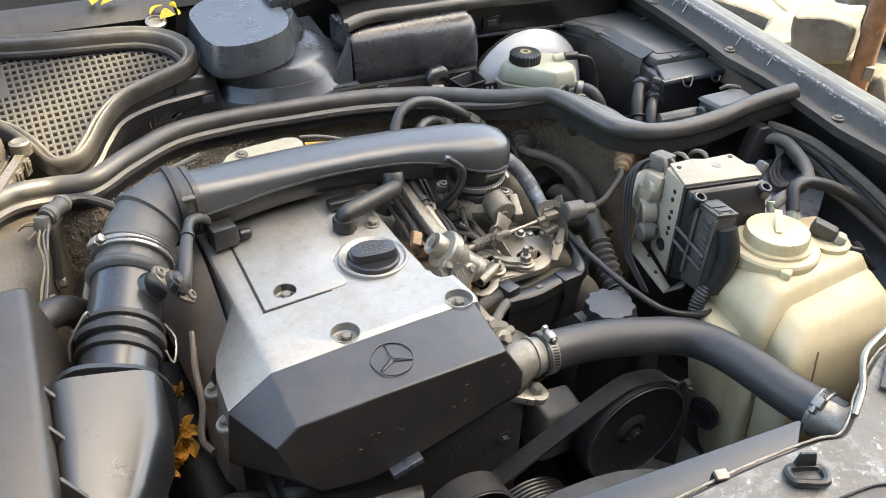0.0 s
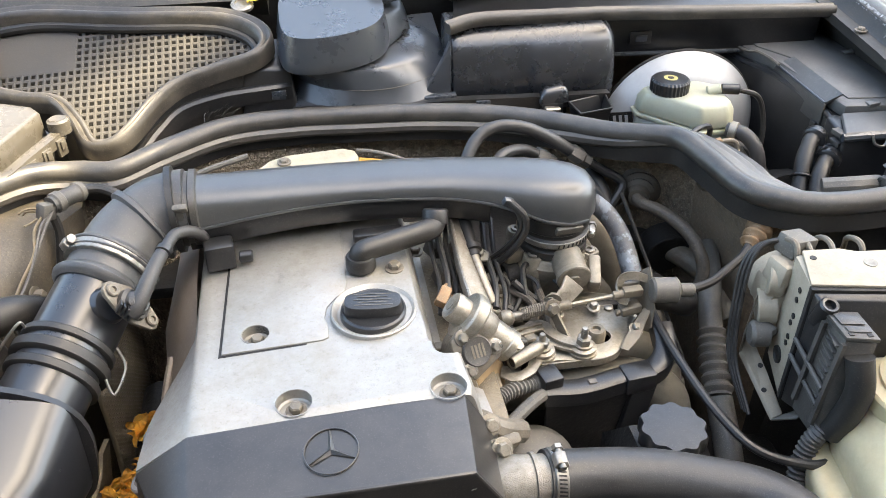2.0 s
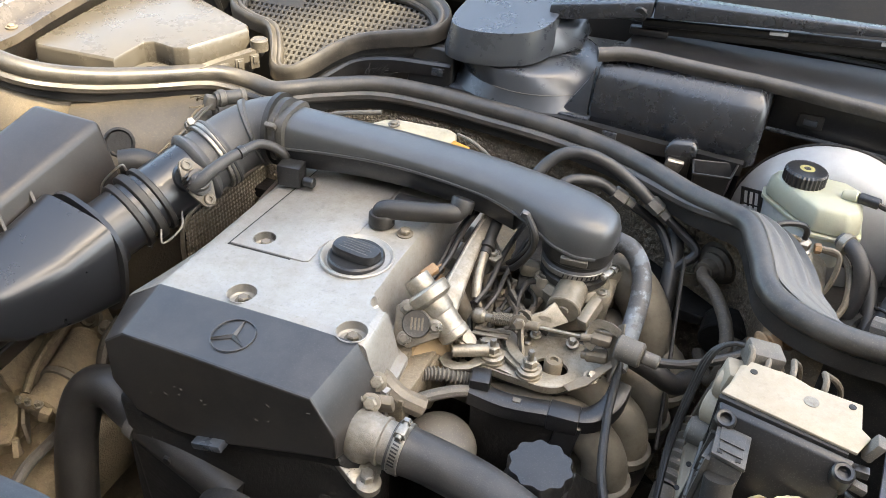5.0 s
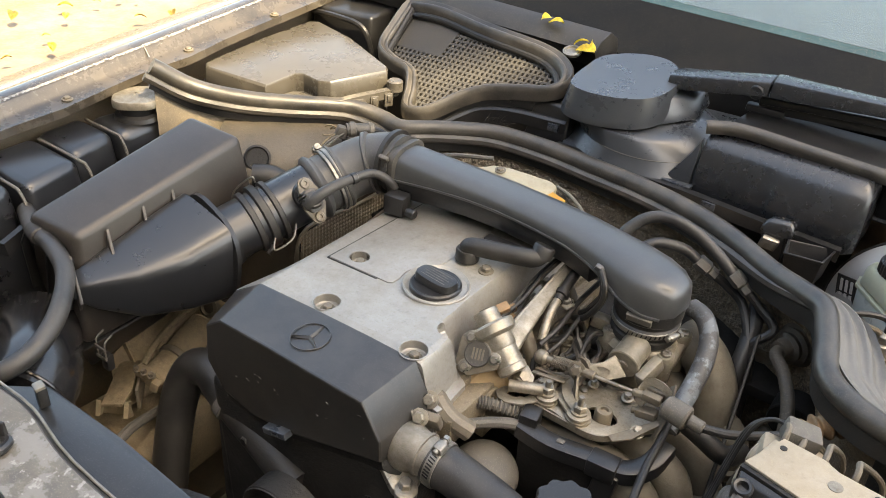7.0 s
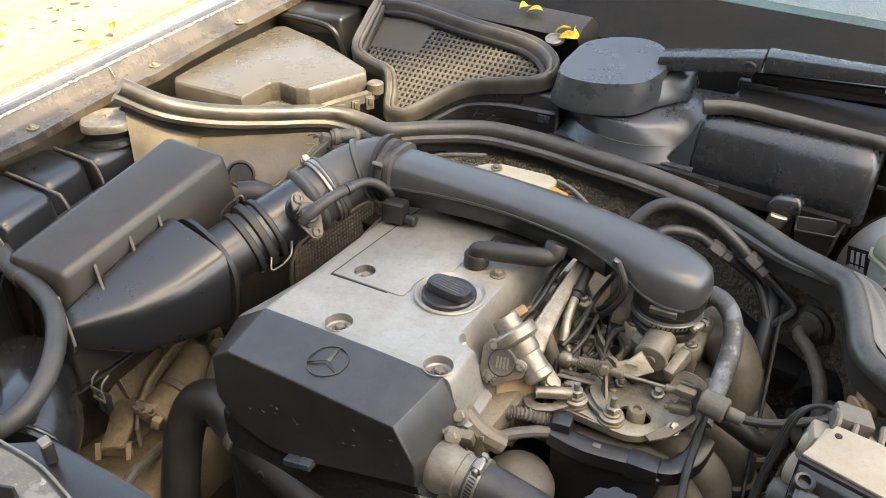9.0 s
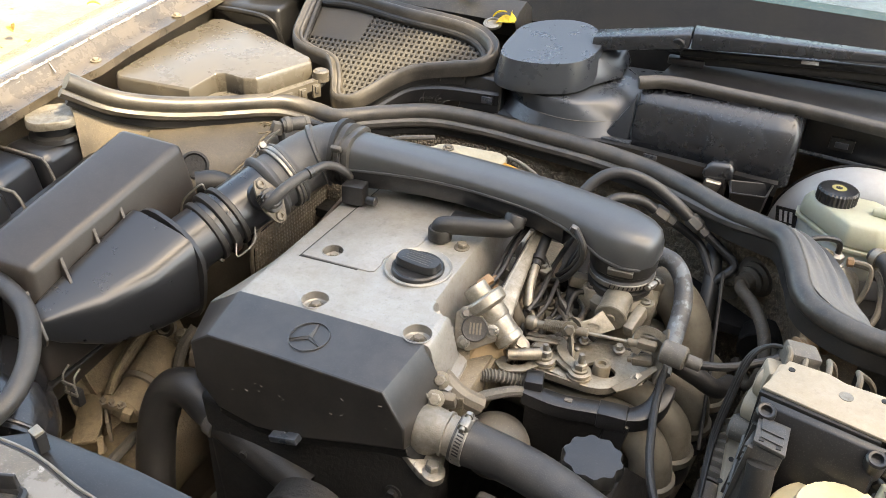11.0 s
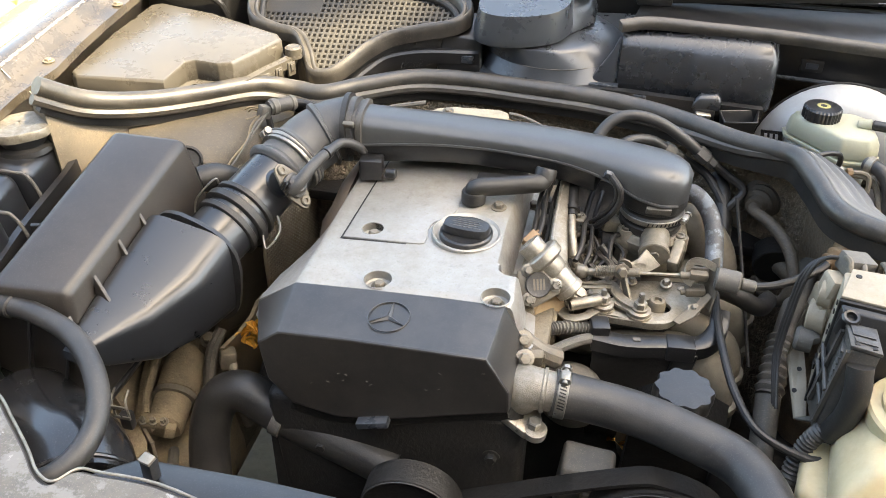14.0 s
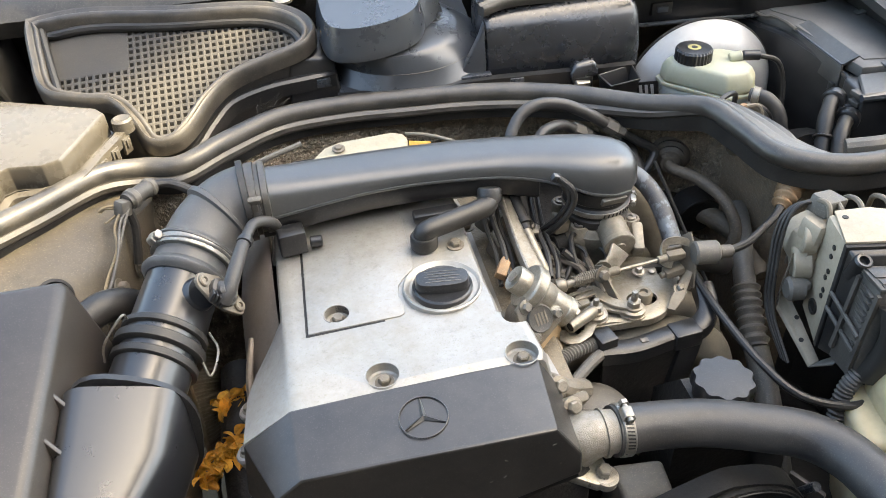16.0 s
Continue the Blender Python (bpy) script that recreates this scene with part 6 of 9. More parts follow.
def dimple(o, du, dv, nu, nv, amp, bulge):
    bm = bmesh.new()
    o, du, dv = Vector(o), Vector(du), Vector(dv)
    n = du.cross(dv).normalized()
    vs = {}
    for i in range(nu * 2 + 1):
        for j in range(nv * 2 + 1):
            u, v = i / (nu * 2), j / (nv * 2)
            h = amp if (i % 2 and j % 2) else (-amp * 0.4 if not (i % 2 or j % 2) else 0)
            vs[i, j] = bm.verts.new(o + du * u + dv * v + n * (h + bulge * math.sin(math.pi * u) * math.sin(math.pi * v)))
    for i in range(nu * 2):
        for j in range(nv * 2):
            bm.faces.new((vs[i, j], vs[i + 1, j], vs[i + 1, j + 1], vs[i, j + 1]))
    return bm
part("foil", dimple((-0.322, 0.205, 0.50), (0.0, 0.235, 0.0), (0.010, 0.0, 0.255), 38, 42, 0.0019, 0.006), m_foil, fs, angle=20)
part("foil_rim", tube([(-0.3215, 0.204, 0.50), (-0.316, 0.204, 0.63), (-0.312, 0.205, 0.754), (-0.311, 0.32, 0.756), (-0.312, 0.44, 0.755)], 0.0028, 8), m_foil, fs)
pn = thing("engine_bay_rail", (-0.345, 0.15, 0.48), "tan dusty sheet metal rail beside the engine", "body panel")
part("web", loft([[(-0.352, y, 0.48), (-0.343 + b, y, 0.55), (-0.336 + b, y, 0.61), (-0.327 + b, y, 0.655), (-0.322 + b, y, 0.655), (-0.331 + b, y, 0.60), (-0.345, y, 0.48)] for y, b in ((0.085, -0.006), (0.12, 0.002), (0.15, 0.004), (0.18, 0.0), (0.201, 0.003))]), m_inner_pale, pn, angle=60)

# lower left: hose, sensor, brackets
lh = thing("lower_radiator_hose", (-0.22, -0.05, 0.65), "black lower coolant hose below the engine cover", "coolant hose")
part("hose", tube([(-0.275, -0.075, 0.50), (-0.297, -0.040, 0.575), (-0.300, -0.018, 0.635), (-0.286, -0.006, 0.672), (-0.258, -0.004, 0.684), (-0.230, -0.008, 0.672), (-0.205, -0.012, 0.664), (-0.150, -0.022, 0.655), (-0.08, -0.035, 0.640)], 0.0228, 24), m_rubber, lh)
part("band", lathe((-0.212, -0.011, 0.6665), (0.93, -0.15, -0.33), [(0.022, -0.007), (0.0255, -0.006), (0.0255, 0.006), (0.022, 0.007)], 28), m_hose_grey, lh)
part("clip_tail", box((-0.190, -0.030, 0.678), (0.020, 0.006, 0.004), 0.001, (0, 20, -10)), m_hose_grey, lh)
sg = thing("starter_solenoid", (-0.37, 0.02, 0.60), "tan dust-covered cylindrical solenoid low in the engine bay", "solenoid")
part("cylinder", cyl((-0.366, -0.012, 0.606), (-0.374, 0.040, 0.616), 0.0225, 24, 0.003), m_tan, sg)
part("rear_cylinder", cyl((-0.372, 0.034, 0.614), (-0.380, 0.092, 0.632), 0.0255, 24, 0.004), m_tan, sg)
part("band", lathe((-0.372, 0.030, 0.6135), (-0.14, 0.96, 0.22), [(0.022, -0.004), (0.0268, -0.003), (0.0268, 0.004), (0.022, 0.005)], 24), m_cast, sg)
part("terminal", join(box((-0.372, -0.016, 0.622), (0.030, 0.014, 0.014), 0.003, (10, 0, 10)), box((-0.355, -0.014, 0.612), (0.012, 0.018, 0.016), 0.002, (0, 20, 20)), box((-0.384, -0.010, 0.610), (0.012, 0.014, 0.018), 0.002, (0, -20, -10))), m_tan, sg)
for i in range(3):
    part("stud", hexbolt((-0.382 + 0.012 * i, -0.022 + 0.002 * i, 0.626), (0, -0.3, 1), 0.0035, 0.006), m_cast, sg)
part("wire", tube([(-0.385, -0.01, 0.625), (-0.398, 0.02, 0.635), (-0.402, 0.06, 0.65), (-0.40, 0.11, 0.66)], 0.004, 8), m_tan, sg)
part("wire", tube([(-0.40, 0.0, 0.60), (-0.41, 0.04, 0.625), (-0.415, 0.09, 0.645), (-0.41, 0.14, 0.65)], 0.009, 10), m_tan, sg)
part("end_plug", lathe((-0.395, 0.112, 0.645), (0.2, -0.9, 0.4), [(0.014, 0), (0.014, 0.008), (0.010, 0.010), (0.008, 0.006), (0, 0.006)], 18), m_cast, sg)
gl = thing("ground_cable_lug", (-0.34, 0.09, 0.62), "dusty cable lugs and sensor beside the solenoid", "cable lug")
part("cable", tube([(-0.345, 0.05, 0.56), (-0.342, 0.062, 0.62), (-0.340, 0.078, 0.655), (-0.335, 0.10, 0.672)], 0.0075, 10), m_hose_grey, gl)
part("lug", box((-0.350, 0.094, 0.648), (0.026, 0.022, 0.026), 0.004, (15, 20, 10)), m_tan, gl)
part("lug", box((-0.325, 0.085, 0.640), (0.020, 0.026, 0.022), 0.004, (-15, 10, 30)), m_cast, gl)
part("bolt", hexbolt((-0.348, 0.088, 0.662), (0.1, -0.4, 0.9), 0.007, 0.008), m_cast, gl)
part("cable", tube([(-0.32, 0.085, 0.64), (-0.305, 0.06, 0.625), (-0.295, 0.045, 0.61), (-0.285, 0.04, 0.58)], 0.006, 10), m_cast, gl)
lb = thing("steel_bracket", (-0.37, -0.05, 0.59), "rusty tan angle bracket below the filter box", "bracket")
part("bracket", slab([(-0.434, -0.013, 0.600), (-0.412, 0.002, 0.605), (-0.368, -0.042, 0.612), (-0.362, -0.062, 0.602), (-0.388, -0.076, 0.596), (-0.398, -0.060, 0.598)], (0.0, 0.0, 0.005), 0.001), m_tan, lb)
part("bracket_side", slab([(-0.412, 0.002, 0.605), (-0.366, -0.040, 0.612), (-0.366, -0.040, 0.580), (-0.412, 0.002, 0.575)], (0.003, 0.003, 0), 0.001), m_cast, lb)
part("foot", tube([(-0.390, -0.078, 0.598), (-0.398, -0.066, 0.588), (-0.385, -0.056, 0.586), (-0.366, -0.052, 0.592), (-0.358, -0.060, 0.600)], 1.0, k=4, up=(0, 0, 1), shape=[(-0.003, -0.012), (0.003, -0.012), (0.003, 0.008), (-0.003, 0.008)]), m_tan, lb)
sl = thing("wing_sill", (-0.42, 0.06, 0.58), "tan dust-caked sloping panel below the filter box", "body panel")
part("sill", slab([(-0.392, -0.045, 0.566), (-0.385, 0.030, 0.572), (-0.392, 0.150, 0.585), (-0.440, 0.165, 0.648), (-0.452, 0.060, 0.640), (-0.440, -0.025, 0.612)], (-0.003, 0, -0.003), 0.001), m_tan, sl)
part("rib", tube([(-0.446, -0.018, 0.618), (-0.448, 0.060, 0.634), (-0.440, 0.155, 0.645)], 0.004, 8), m_cast, sl)
part("strap", tube([(-0.428, -0.01, 0.66), (-0.424, -0.008, 0.635), (-0.418, -0.004, 0.608)], 1.0, k=3, up=(0, 1, 0), shape=[(-0.005, -0.001), (0.005, -0.001), (0.005, 0.001), (-0.005, 0.001)]), m_tan, sl)
fm = thing("front_crossmember", (-0.25, -0.1, 0.5), "dusty steel chassis rail under the radiator", "chassis rail")
part("rail", hexa([(-0.46, -0.16, 0.46), (-0.31, -0.17, 0.46), (-0.32, 0.10, 0.46), (-0.44, 0.20, 0.46)], [(-0.46, -0.15, 0.560), (-0.31, -0.165, 0.550), (-0.325, 0.08, 0.555), (-0.44, 0.20, 0.565)], 0.02), m_tan, fm)
part("pipe", tube([(-0.310, -0.115, 0.605), (-0.328, -0.075, 0.598), (-0.350, -0.030, 0.575), (-0.368, 0.0, 0.555)], 0.0065, 10), m_hose_grey, fm)
part("rail", hexa([(0.20, -0.20, 0.36), (0.46, -0.18, 0.36), (0.46, 0.30, 0.36), (0.25, 0.30, 0.36)], [(0.22, -0.19, 0.50), (0.45, -0.17, 0.50), (0.45, 0.30, 0.50), (0.26, 0.30, 0.50)], 0.02), m_dark, fm)

# ---- at the rear: cover plate behind the duct, cowl parts, wiper ----
cv = thing("ignition_cover_plate", (-0.11, 0.36, 0.83), "pale dusty plate with a yellow tag behind the intake duct", "cover plate")
part("plate", slab([(-0.172, 0.330, 0.851), (-0.158, 0.358, 0.855), (-0.134, 0.388, 0.857), (-0.115, 0.397, 0.857), (-0.054, 0.403, 0.857), (-0.040, 0.396, 0.857), (-0.037, 0.385, 0.856), (-0.042, 0.330, 0.851)], (0, 0, -0.012), 0.003), m_platecream, cv)
part("screw", hexbolt((-0.118, 0.380, 0.857), (0, -0.1, 1), 0.005, 0.003), m_cast, cv)
part("yellow_tag", slab([(-0.041, 0.334, 0.852), (-0.037, 0.377, 0.8555), (-0.013, 0.369, 0.8555), (-0.012, 0.334, 0.852)], (0, 0, 0.002), 0.0006), m_yellow, cv, "yellow tag")
part("rim_wire", tube([(-0.038, 0.392, 0.858), (-0.020, 0.384, 0.859), (0.0, 0.372, 0.858), (0.017, 0.359, 0.855), (0.024, 0.345, 0.845)], 0.0022, 8), m_cast, cv)
part("housing", box((-0.10, 0.365, 0.792), (0.16, 0.07, 0.10), 0.01), m_dark, cv)
part("side_tab", slab([(-0.192, 0.335, 0.856), (-0.190, 0.352, 0.858), (-0.168, 0.362, 0.860), (-0.168, 0.335, 0.856)], (0, 0, -0.006), 0.001), m_platecream, cv)

G0, GN = Vector((-0.426, 0.522, 0.897)), Vector((-0.045, -0.472, 0.880)).normalized()
def gz(x, y, d=0.0):
    return G0.z - ((x - G0.x) * GN.x + (y - G0.y) * GN.y) / GN.z + d
GL = [(-0.466, 0.622), (-0.459, 0.575), (-0.447, 0.532), (-0.41, 0.514), (-0.370, 0.504), (-0.345, 0.475), (-0.328, 0.446), (-0.305, 0.444), (-0.286, 0.458), (-0.262, 0.486), (-0.232, 0.508), (-0.185, 0.522), (-0.145, 0.532), (-0.129, 0.550), (-0.143, 0.574), (-0.19, 0.594), (-0.30, 0.608), (-0.40, 0.624)]
gr = thing("cabin_air_intake", (-0.30, 0.53, 0.82), "perforated cabin air intake grille framed by a thick rubber seal", "air intake grille")
part("rubber_frame", tube([(x, y, gz(x, y, 0.004)) for x, y in GL], 1.0, k=5, up=(0, 0, 1), loop=True, shape=[(-0.0095, -0.016), (0.008, -0.016), (0.0095, -0.004), (0.0085, 0.004), (0.0055, 0.0065), (0.003, 0.005), (0.0015, 0.0015), (-0.001, 0.001), (-0.0025, 0.0035), (-0.005, 0.0042), (-0.0075, 0.002), (-0.0095, -0.004)]), m_seal, gr, "grooved rubber frame seal", angle=60)
part("inner_lip", tube([(-0.30 + (x + 0.30) * 0.93, 0.54 + (y - 0.54) * 0.88, gz(x, y, -0.012)) for x, y in GL], 0.006, 10, 4, loop=True), m_rubber, gr)
def inside(x, y, poly):
    c = False
    for (xa, ya), (xb, yb) in zip(poly, poly[1:] + poly[:1]):
        if (ya > y) != (yb > y) and x < (xb - xa) * (y - ya) / (yb - ya) + xa:
            c = not c
    return c
gb = bmesh.new()
pitch, bar = 0.0085, 0.0036
for i in range(42):
    for j in range(25):
        x, y = -0.465 + pitch * (i + 0.5), 0.43 + pitch * (j + 0.5)
        if not inside(x, y, GL):
            continue
        solid = x < -0.358 and y > 0.555
        hx, hy2 = pitch / 2, pitch / 2
        ring_o = [(-hx, -hy2), (hx, -hy2), (hx, hy2), (-hx, hy2)]
        k = 0.0 if solid else 1 - bar / pitch
        if solid:
            gb.faces.new([gb.verts.new((x + a, y + b, gz(x + a, y + b, -0.012))) for a, b in ring_o])
            continue
        ri = [(a * k, b * k) for a, b in ring_o]
        vo = [gb.verts.new((x + a, y + b, gz(x + a, y + b, -0.012))) for a, b in ring_o]
        vi = [gb.verts.new((x + a, y + b, gz(x + a, y + b, -0.0125))) for a, b in ri]
        vd = [gb.verts.new((x + a, y + b, gz(x + a, y + b, -0.018))) for a, b in ri]
        for q in range(4):
            w = (q + 1) % 4
            gb.faces.new((vo[q], vo[w], vi[w], vi[q]))
            gb.faces.new((vi[q], vi[w], vd[w], vd[q]))
bmesh.ops.remove_doubles(gb, verts=gb.verts, dist=1e-5)
part("perforated_panel", gb, m_grille, gr, "dusty grey perforated panel", smooth=False)
part("box_floor", loft([[(x, y, gz(x, y) - 0.07) for x, y in GL], [(x, y, gz(x, y) - 0.075) for x, y in GL]]), m_dark, gr)
part("housing", loft([[(x, y, gz(x, y, -0.006)) for x, y in GL], [(-0.30 + (x + 0.30) * 1.04, 0.53 + (y - 0.53) * 1.10, gz(x, y) - 0.03) for x, y in GL], [(-0.30 + (x + 0.30) * 1.04, 0.53 + (y - 0.53) * 1.10, gz(x, y) - 0.09) for x, y in GL]], caps=False), m_plastic, gr)
part("ledge", tube([(-0.31, 0.438, 0.838), (-0.285, 0.452, 0.842), (-0.262, 0.478, 0.858), (-0.236, 0.502, 0.872), (-0.19, 0.515, 0.880), (-0.14, 0.522, 0.882), (-0.105, 0.528, 0.882)], 1.0, k=5, up=(0, 0, 1), shape=[(-0.007, -0.016), (0.007, -0.016), (0.007, 0.0), (0.003, 0.003), (-0.004, 0.003), (-0.007, 0.0)]), m_plastic, gr)
part("end_block", hexa([(-0.165, 0.512, 0.848), (-0.098, 0.515, 0.848), (-0.098, 0.585, 0.85), (-0.165, 0.58, 0.85)], [(-0.160, 0.530, 0.905), (-0.103, 0.532, 0.900), (-0.108, 0.582, 0.92), (-0.155, 0.58, 0.925)], 0.004), m_plastic, gr)
part("clip", box((-0.120, 0.519, 0.874), (0.017, 0.008, 0.011), 0.001), m_plastic_grey, gr)
part("divider", tube([(-0.455, 0.615, 0.945), (-0.445, 0.57, 0.92), (-0.435, 0.53, 0.90)], 0.005, 8), m_rubber, gr)

cr = thing("rear_bonnet_rail", (-0.3, 0.64, 0.93), "glossy dark panel edge below the windshield", "body panel")
part("rail", loft([[(x, 0.628 - 0.02 * (x + 0.5) ** 2, 0.955), (x, 0.640, 0.968), (x, 0.672, 0.976), (x, 0.700, 0.960), (x, 0.705, 0.935), (x, 0.64, 0.93)] for x in (-0.62, -0.5, -0.4, -0.3, -0.2, -0.14, -0.125)]), m_paint, cr)
part("rail_eye", lathe((-0.155, 0.612, 0.952), (0, -0.3, 1), [(0.014, 0), (0.014, 0.004), (0.010, 0.005), (0.009, 0.003), (0, 0.003)], 20), m_steel, cr)

# fallen leaves: a few bright ones by the wiper, dry ones in the gap beside the engine
def leaf(at, size, rot, mat, label):
    bm = bmesh.new()
    n = 7
    top, bot, mid = [], [], []
    for i in range(n):
        t = i / (n - 1)
        w = math.sin(math.pi * min(1, t * 0.96 + 0.02)) ** 0.8 * 0.32
        z = 0.25 * math.sin(t * 2.6) - 0.1
        mid.append(bm.verts.new((t - 0.5, 0, z - 0.04)))
        top.append(bm.verts.new((t - 0.5, w, z + 0.10 * w / 0.32)))
        bot.append(bm.verts.new((t - 0.5, -w, z + 0.06)))
    for i in range(n - 1):
        bm.faces.new((mid[i], mid[i + 1], top[i + 1], top[i]))
        bm.faces.new((bot[i], bot[i + 1], mid[i + 1], mid[i]))
    bmesh.ops.solidify(bm, geom=bm.faces[:], thickness=0.02)
    bmesh.ops.transform(bm, verts=bm.verts, matrix=pose(*at, *rot) @ Matrix.Scale(size, 4))
    return tagged(part("leaf", bm, mat), label, "leaf", "fallen leaves")
for at, s, r in (((-0.137, 0.618, 0.958), 0.028, (20, 10, 40)), ((-0.128, 0.612, 0.968), 0.026, (60, -10, 110)), ((-0.150, 0.625, 0.966), 0.022, (10, 30, 200)), ((-0.205, 0.645, 0.978), 0.024, (5, 0, 15)), ((-0.225, 0.650, 0.979), 0.022, (15, 10, 80))):
    leaf(at, s, r, m_leafy, "bright yellow fallen leaf on the windshield edge")
rng = random.Random(5)
for run, n in (([(-0.305, 0.102, 0.665), (-0.294, 0.121, 0.665), (-0.281, 0.136, 0.665), (-0.265, 0.148, 0.665)], 80), ([(-0.291, 0.190, 0.665), (-0.278, 0.199, 0.665), (-0.265, 0.213, 0.665)], 44)):
    for i in range(n):
        f = rng.uniform(0, len(run) - 1.001)
        p = Vector(run[int(f)]).lerp(Vector(run[int(f) + 1]), f % 1)
        leaf(p + Vector((rng.uniform(-0.008, 0.008), rng.uniform(-0.010, 0.010), rng.uniform(-0.014, 0.006))), rng.uniform(0.010, 0.022), (rng.uniform(-60, 60), rng.uniform(-50, 50), rng.uniform(0, 360)), m_leaf, "dry orange fallen leaf beside the engine")
for q in ((0.165, 0.07, 0.62), (0.285, 0.06, 0.62), (0.15, 0.09, 0.60)):
    leaf(q, 0.035, (30, 20, q[0] * 900), m_leaf, "dry orange fallen leaf beside the engine")

wc = thing("wiper_motor_cover", (-0.04, 0.59, 0.86), "smooth grey-black plastic wiper motor cover", "wiper cover")
def blob(c, ax_, ay, n=40, e=2.6, rot=0.0):
    out = []
    for i in range(n):
        a = 2 * math.pi * i / n
        u = ax_ * math.copysign(abs(math.cos(a)) ** (2 / e), math.cos(a))
        w = ay * math.copysign(abs(math.sin(a)) ** (2 / e), math.sin(a))
        out.append((c[0] + u * math.cos(rot) - w * math.sin(rot), c[1] + u * math.sin(rot) + w * math.cos(rot), c[2] + 0.10 * (u * math.sin(rot) + w * math.cos(rot))))
    return out
TOP = [(-0.111, 0.574), (-0.109, 0.614), (-0.090, 0.642), (-0.062, 0.660), (-0.035, 0.664), (-0.012, 0.654), (0.008, 0.626), (0.016, 0.595), (0.013, 0.556), (-0.004, 0.527), (-0.040, 0.508), (-0.075, 0.503), (-0.100, 0.512), (-0.109, 0.535)]
RIM = [(-0.046 + (a + 0.046) * 1.09, 0.583 + (b - 0.583) * 1.09) for a, b in TOP]
TOP, RIM = [[tuple(p)[:2] for p in smooth_path([(a, b, 0) for a, b in [R_[-1], *R_, R_[0], R_[1]]], 5)[5:5 + 5 * len(R_)]] for R_ in (TOP, RIM)]
def cap_ring(f, dz):
    return [(a * (1 - f) + c * f, b * (1 - f) + d * f, (0.9545 + 0.10 * (b * (1 - f) + d * f - 0.58)) + dz) for (a, b), (c, d) in zip(RIM, TOP)]
part("cap", bev(loft([cap_ring(0.10, -0.041), cap_ring(0.0, -0.038), cap_ring(0.06, -0.030), cap_ring(0.80, -0.008), cap_ring(0.93, -0.0018), cap_ring(1.0, 0.0)]), 0, 2, 24), m_plastic_grey, wc, angle=40)
# near-black core that draws the shadow gap under the cap
part("gap", loft([blob((-0.046, 0.583, 0.895), 0.052, 0.066), blob((-0.046, 0.583, 0.925), 0.052, 0.064)]), m_dark, wc)
part("boss", loft([blob((-0.002, 0.602, 0.864), 0.128, 0.112, e=2.1), blob((-0.006, 0.600, 0.886), 0.104, 0.096, e=2.1), blob((-0.020, 0.592, 0.906), 0.090, 0.088, e=2.1), blob((-0.028, 0.590, 0.9105), 0.082, 0.084, e=2.1)]), m_plastic_grey, wc)
part("scuff_ring", tube([(-0.006 + 0.1045 * math.cos(a), 0.600 + 0.0965 * math.sin(a), 0.8868 + 0.0965 * 0.1 * math.sin(a)) for a in (radians(200 + 14 * i) for i in range(11))], 0.0006, 6, 3), m_hose_grey, wc)
part("wing", hexa([(0.010, 0.545, 0.908), (0.052, 0.598, 0.914), (0.052, 0.650, 0.922), (-0.010, 0.640, 0.922)], [(0.004, 0.560, 0.944), (0.040, 0.612, 0.938), (0.044, 0.645, 0.944), (-0.006, 0.640, 0.950)], 0.003), m_plastic_grey, wc)
part("base_panel", slab([(-0.100, 0.508, 0.858), (0.088, 0.512, 0.858), (0.095, 0.535, 0.872), (0.095, 0.70, 0.90), (-0.11, 0.70, 0.89), (-0.108, 0.545, 0.868)], (0, 0, -0.01), 0.003), m_plastic_grey, wc)

wa = thing("windshield_wiper", (0.15, 0.63, 0.95), "black wiper arm with blade along the windshield", "wiper")
def arm(p0, p1, w0, w1, h0, h1):
    p0, p1 = Vector(p0), Vector(p1)
    t = (p1 - p0).normalized()
    s = t.cross(V(0, 0, 1)).normalized()
    return bev(loft([[p - s * w - V(0, 0, h), p + s * w - V(0, 0, h), p + s * w * 0.8, p - s * w * 0.8] for p, w, h in ((p0, w0, h0), (p1, w1, h1))]), 0.003, 2)
part("link", arm((0.000, 0.618, 0.966), (0.132, 0.628, 0.990), 0.024, 0.024, 0.020, 0.020), m_housing, wa)
part("arm", arm((0.133, 0.628, 0.992), (0.46, 0.668, 0.995), 0.024, 0.008, 0.022, 0.009), m_housing, wa)
part("hinge", cyl((0.118, 0.605, 0.972), (0.118, 0.650, 0.976), 0.010), m_plastic, wa)
bl = part("blade_frame", arm((0.12, 0.628, 0.962), (0.60, 0.690, 0.985), 0.006, 0.005, 0.010, 0.010), m_plastic, wa)
for i in range(7):
    t = 0.35 + i * 0.09
    part("slot", box((0.12 + 0.48 * t, 0.620 + 0.062 * t, 0.9605 + 0.023 * t), (0.022, 0.002, 0.005), 0.0005, (0, -2, 7)), m_ink if i % 3 == 0 else m_dark, bl)
part("rubber", arm((0.12, 0.630, 0.952), (0.60, 0.692, 0.975), 0.002, 0.002, 0.012, 0.012), m_rubber, wa)

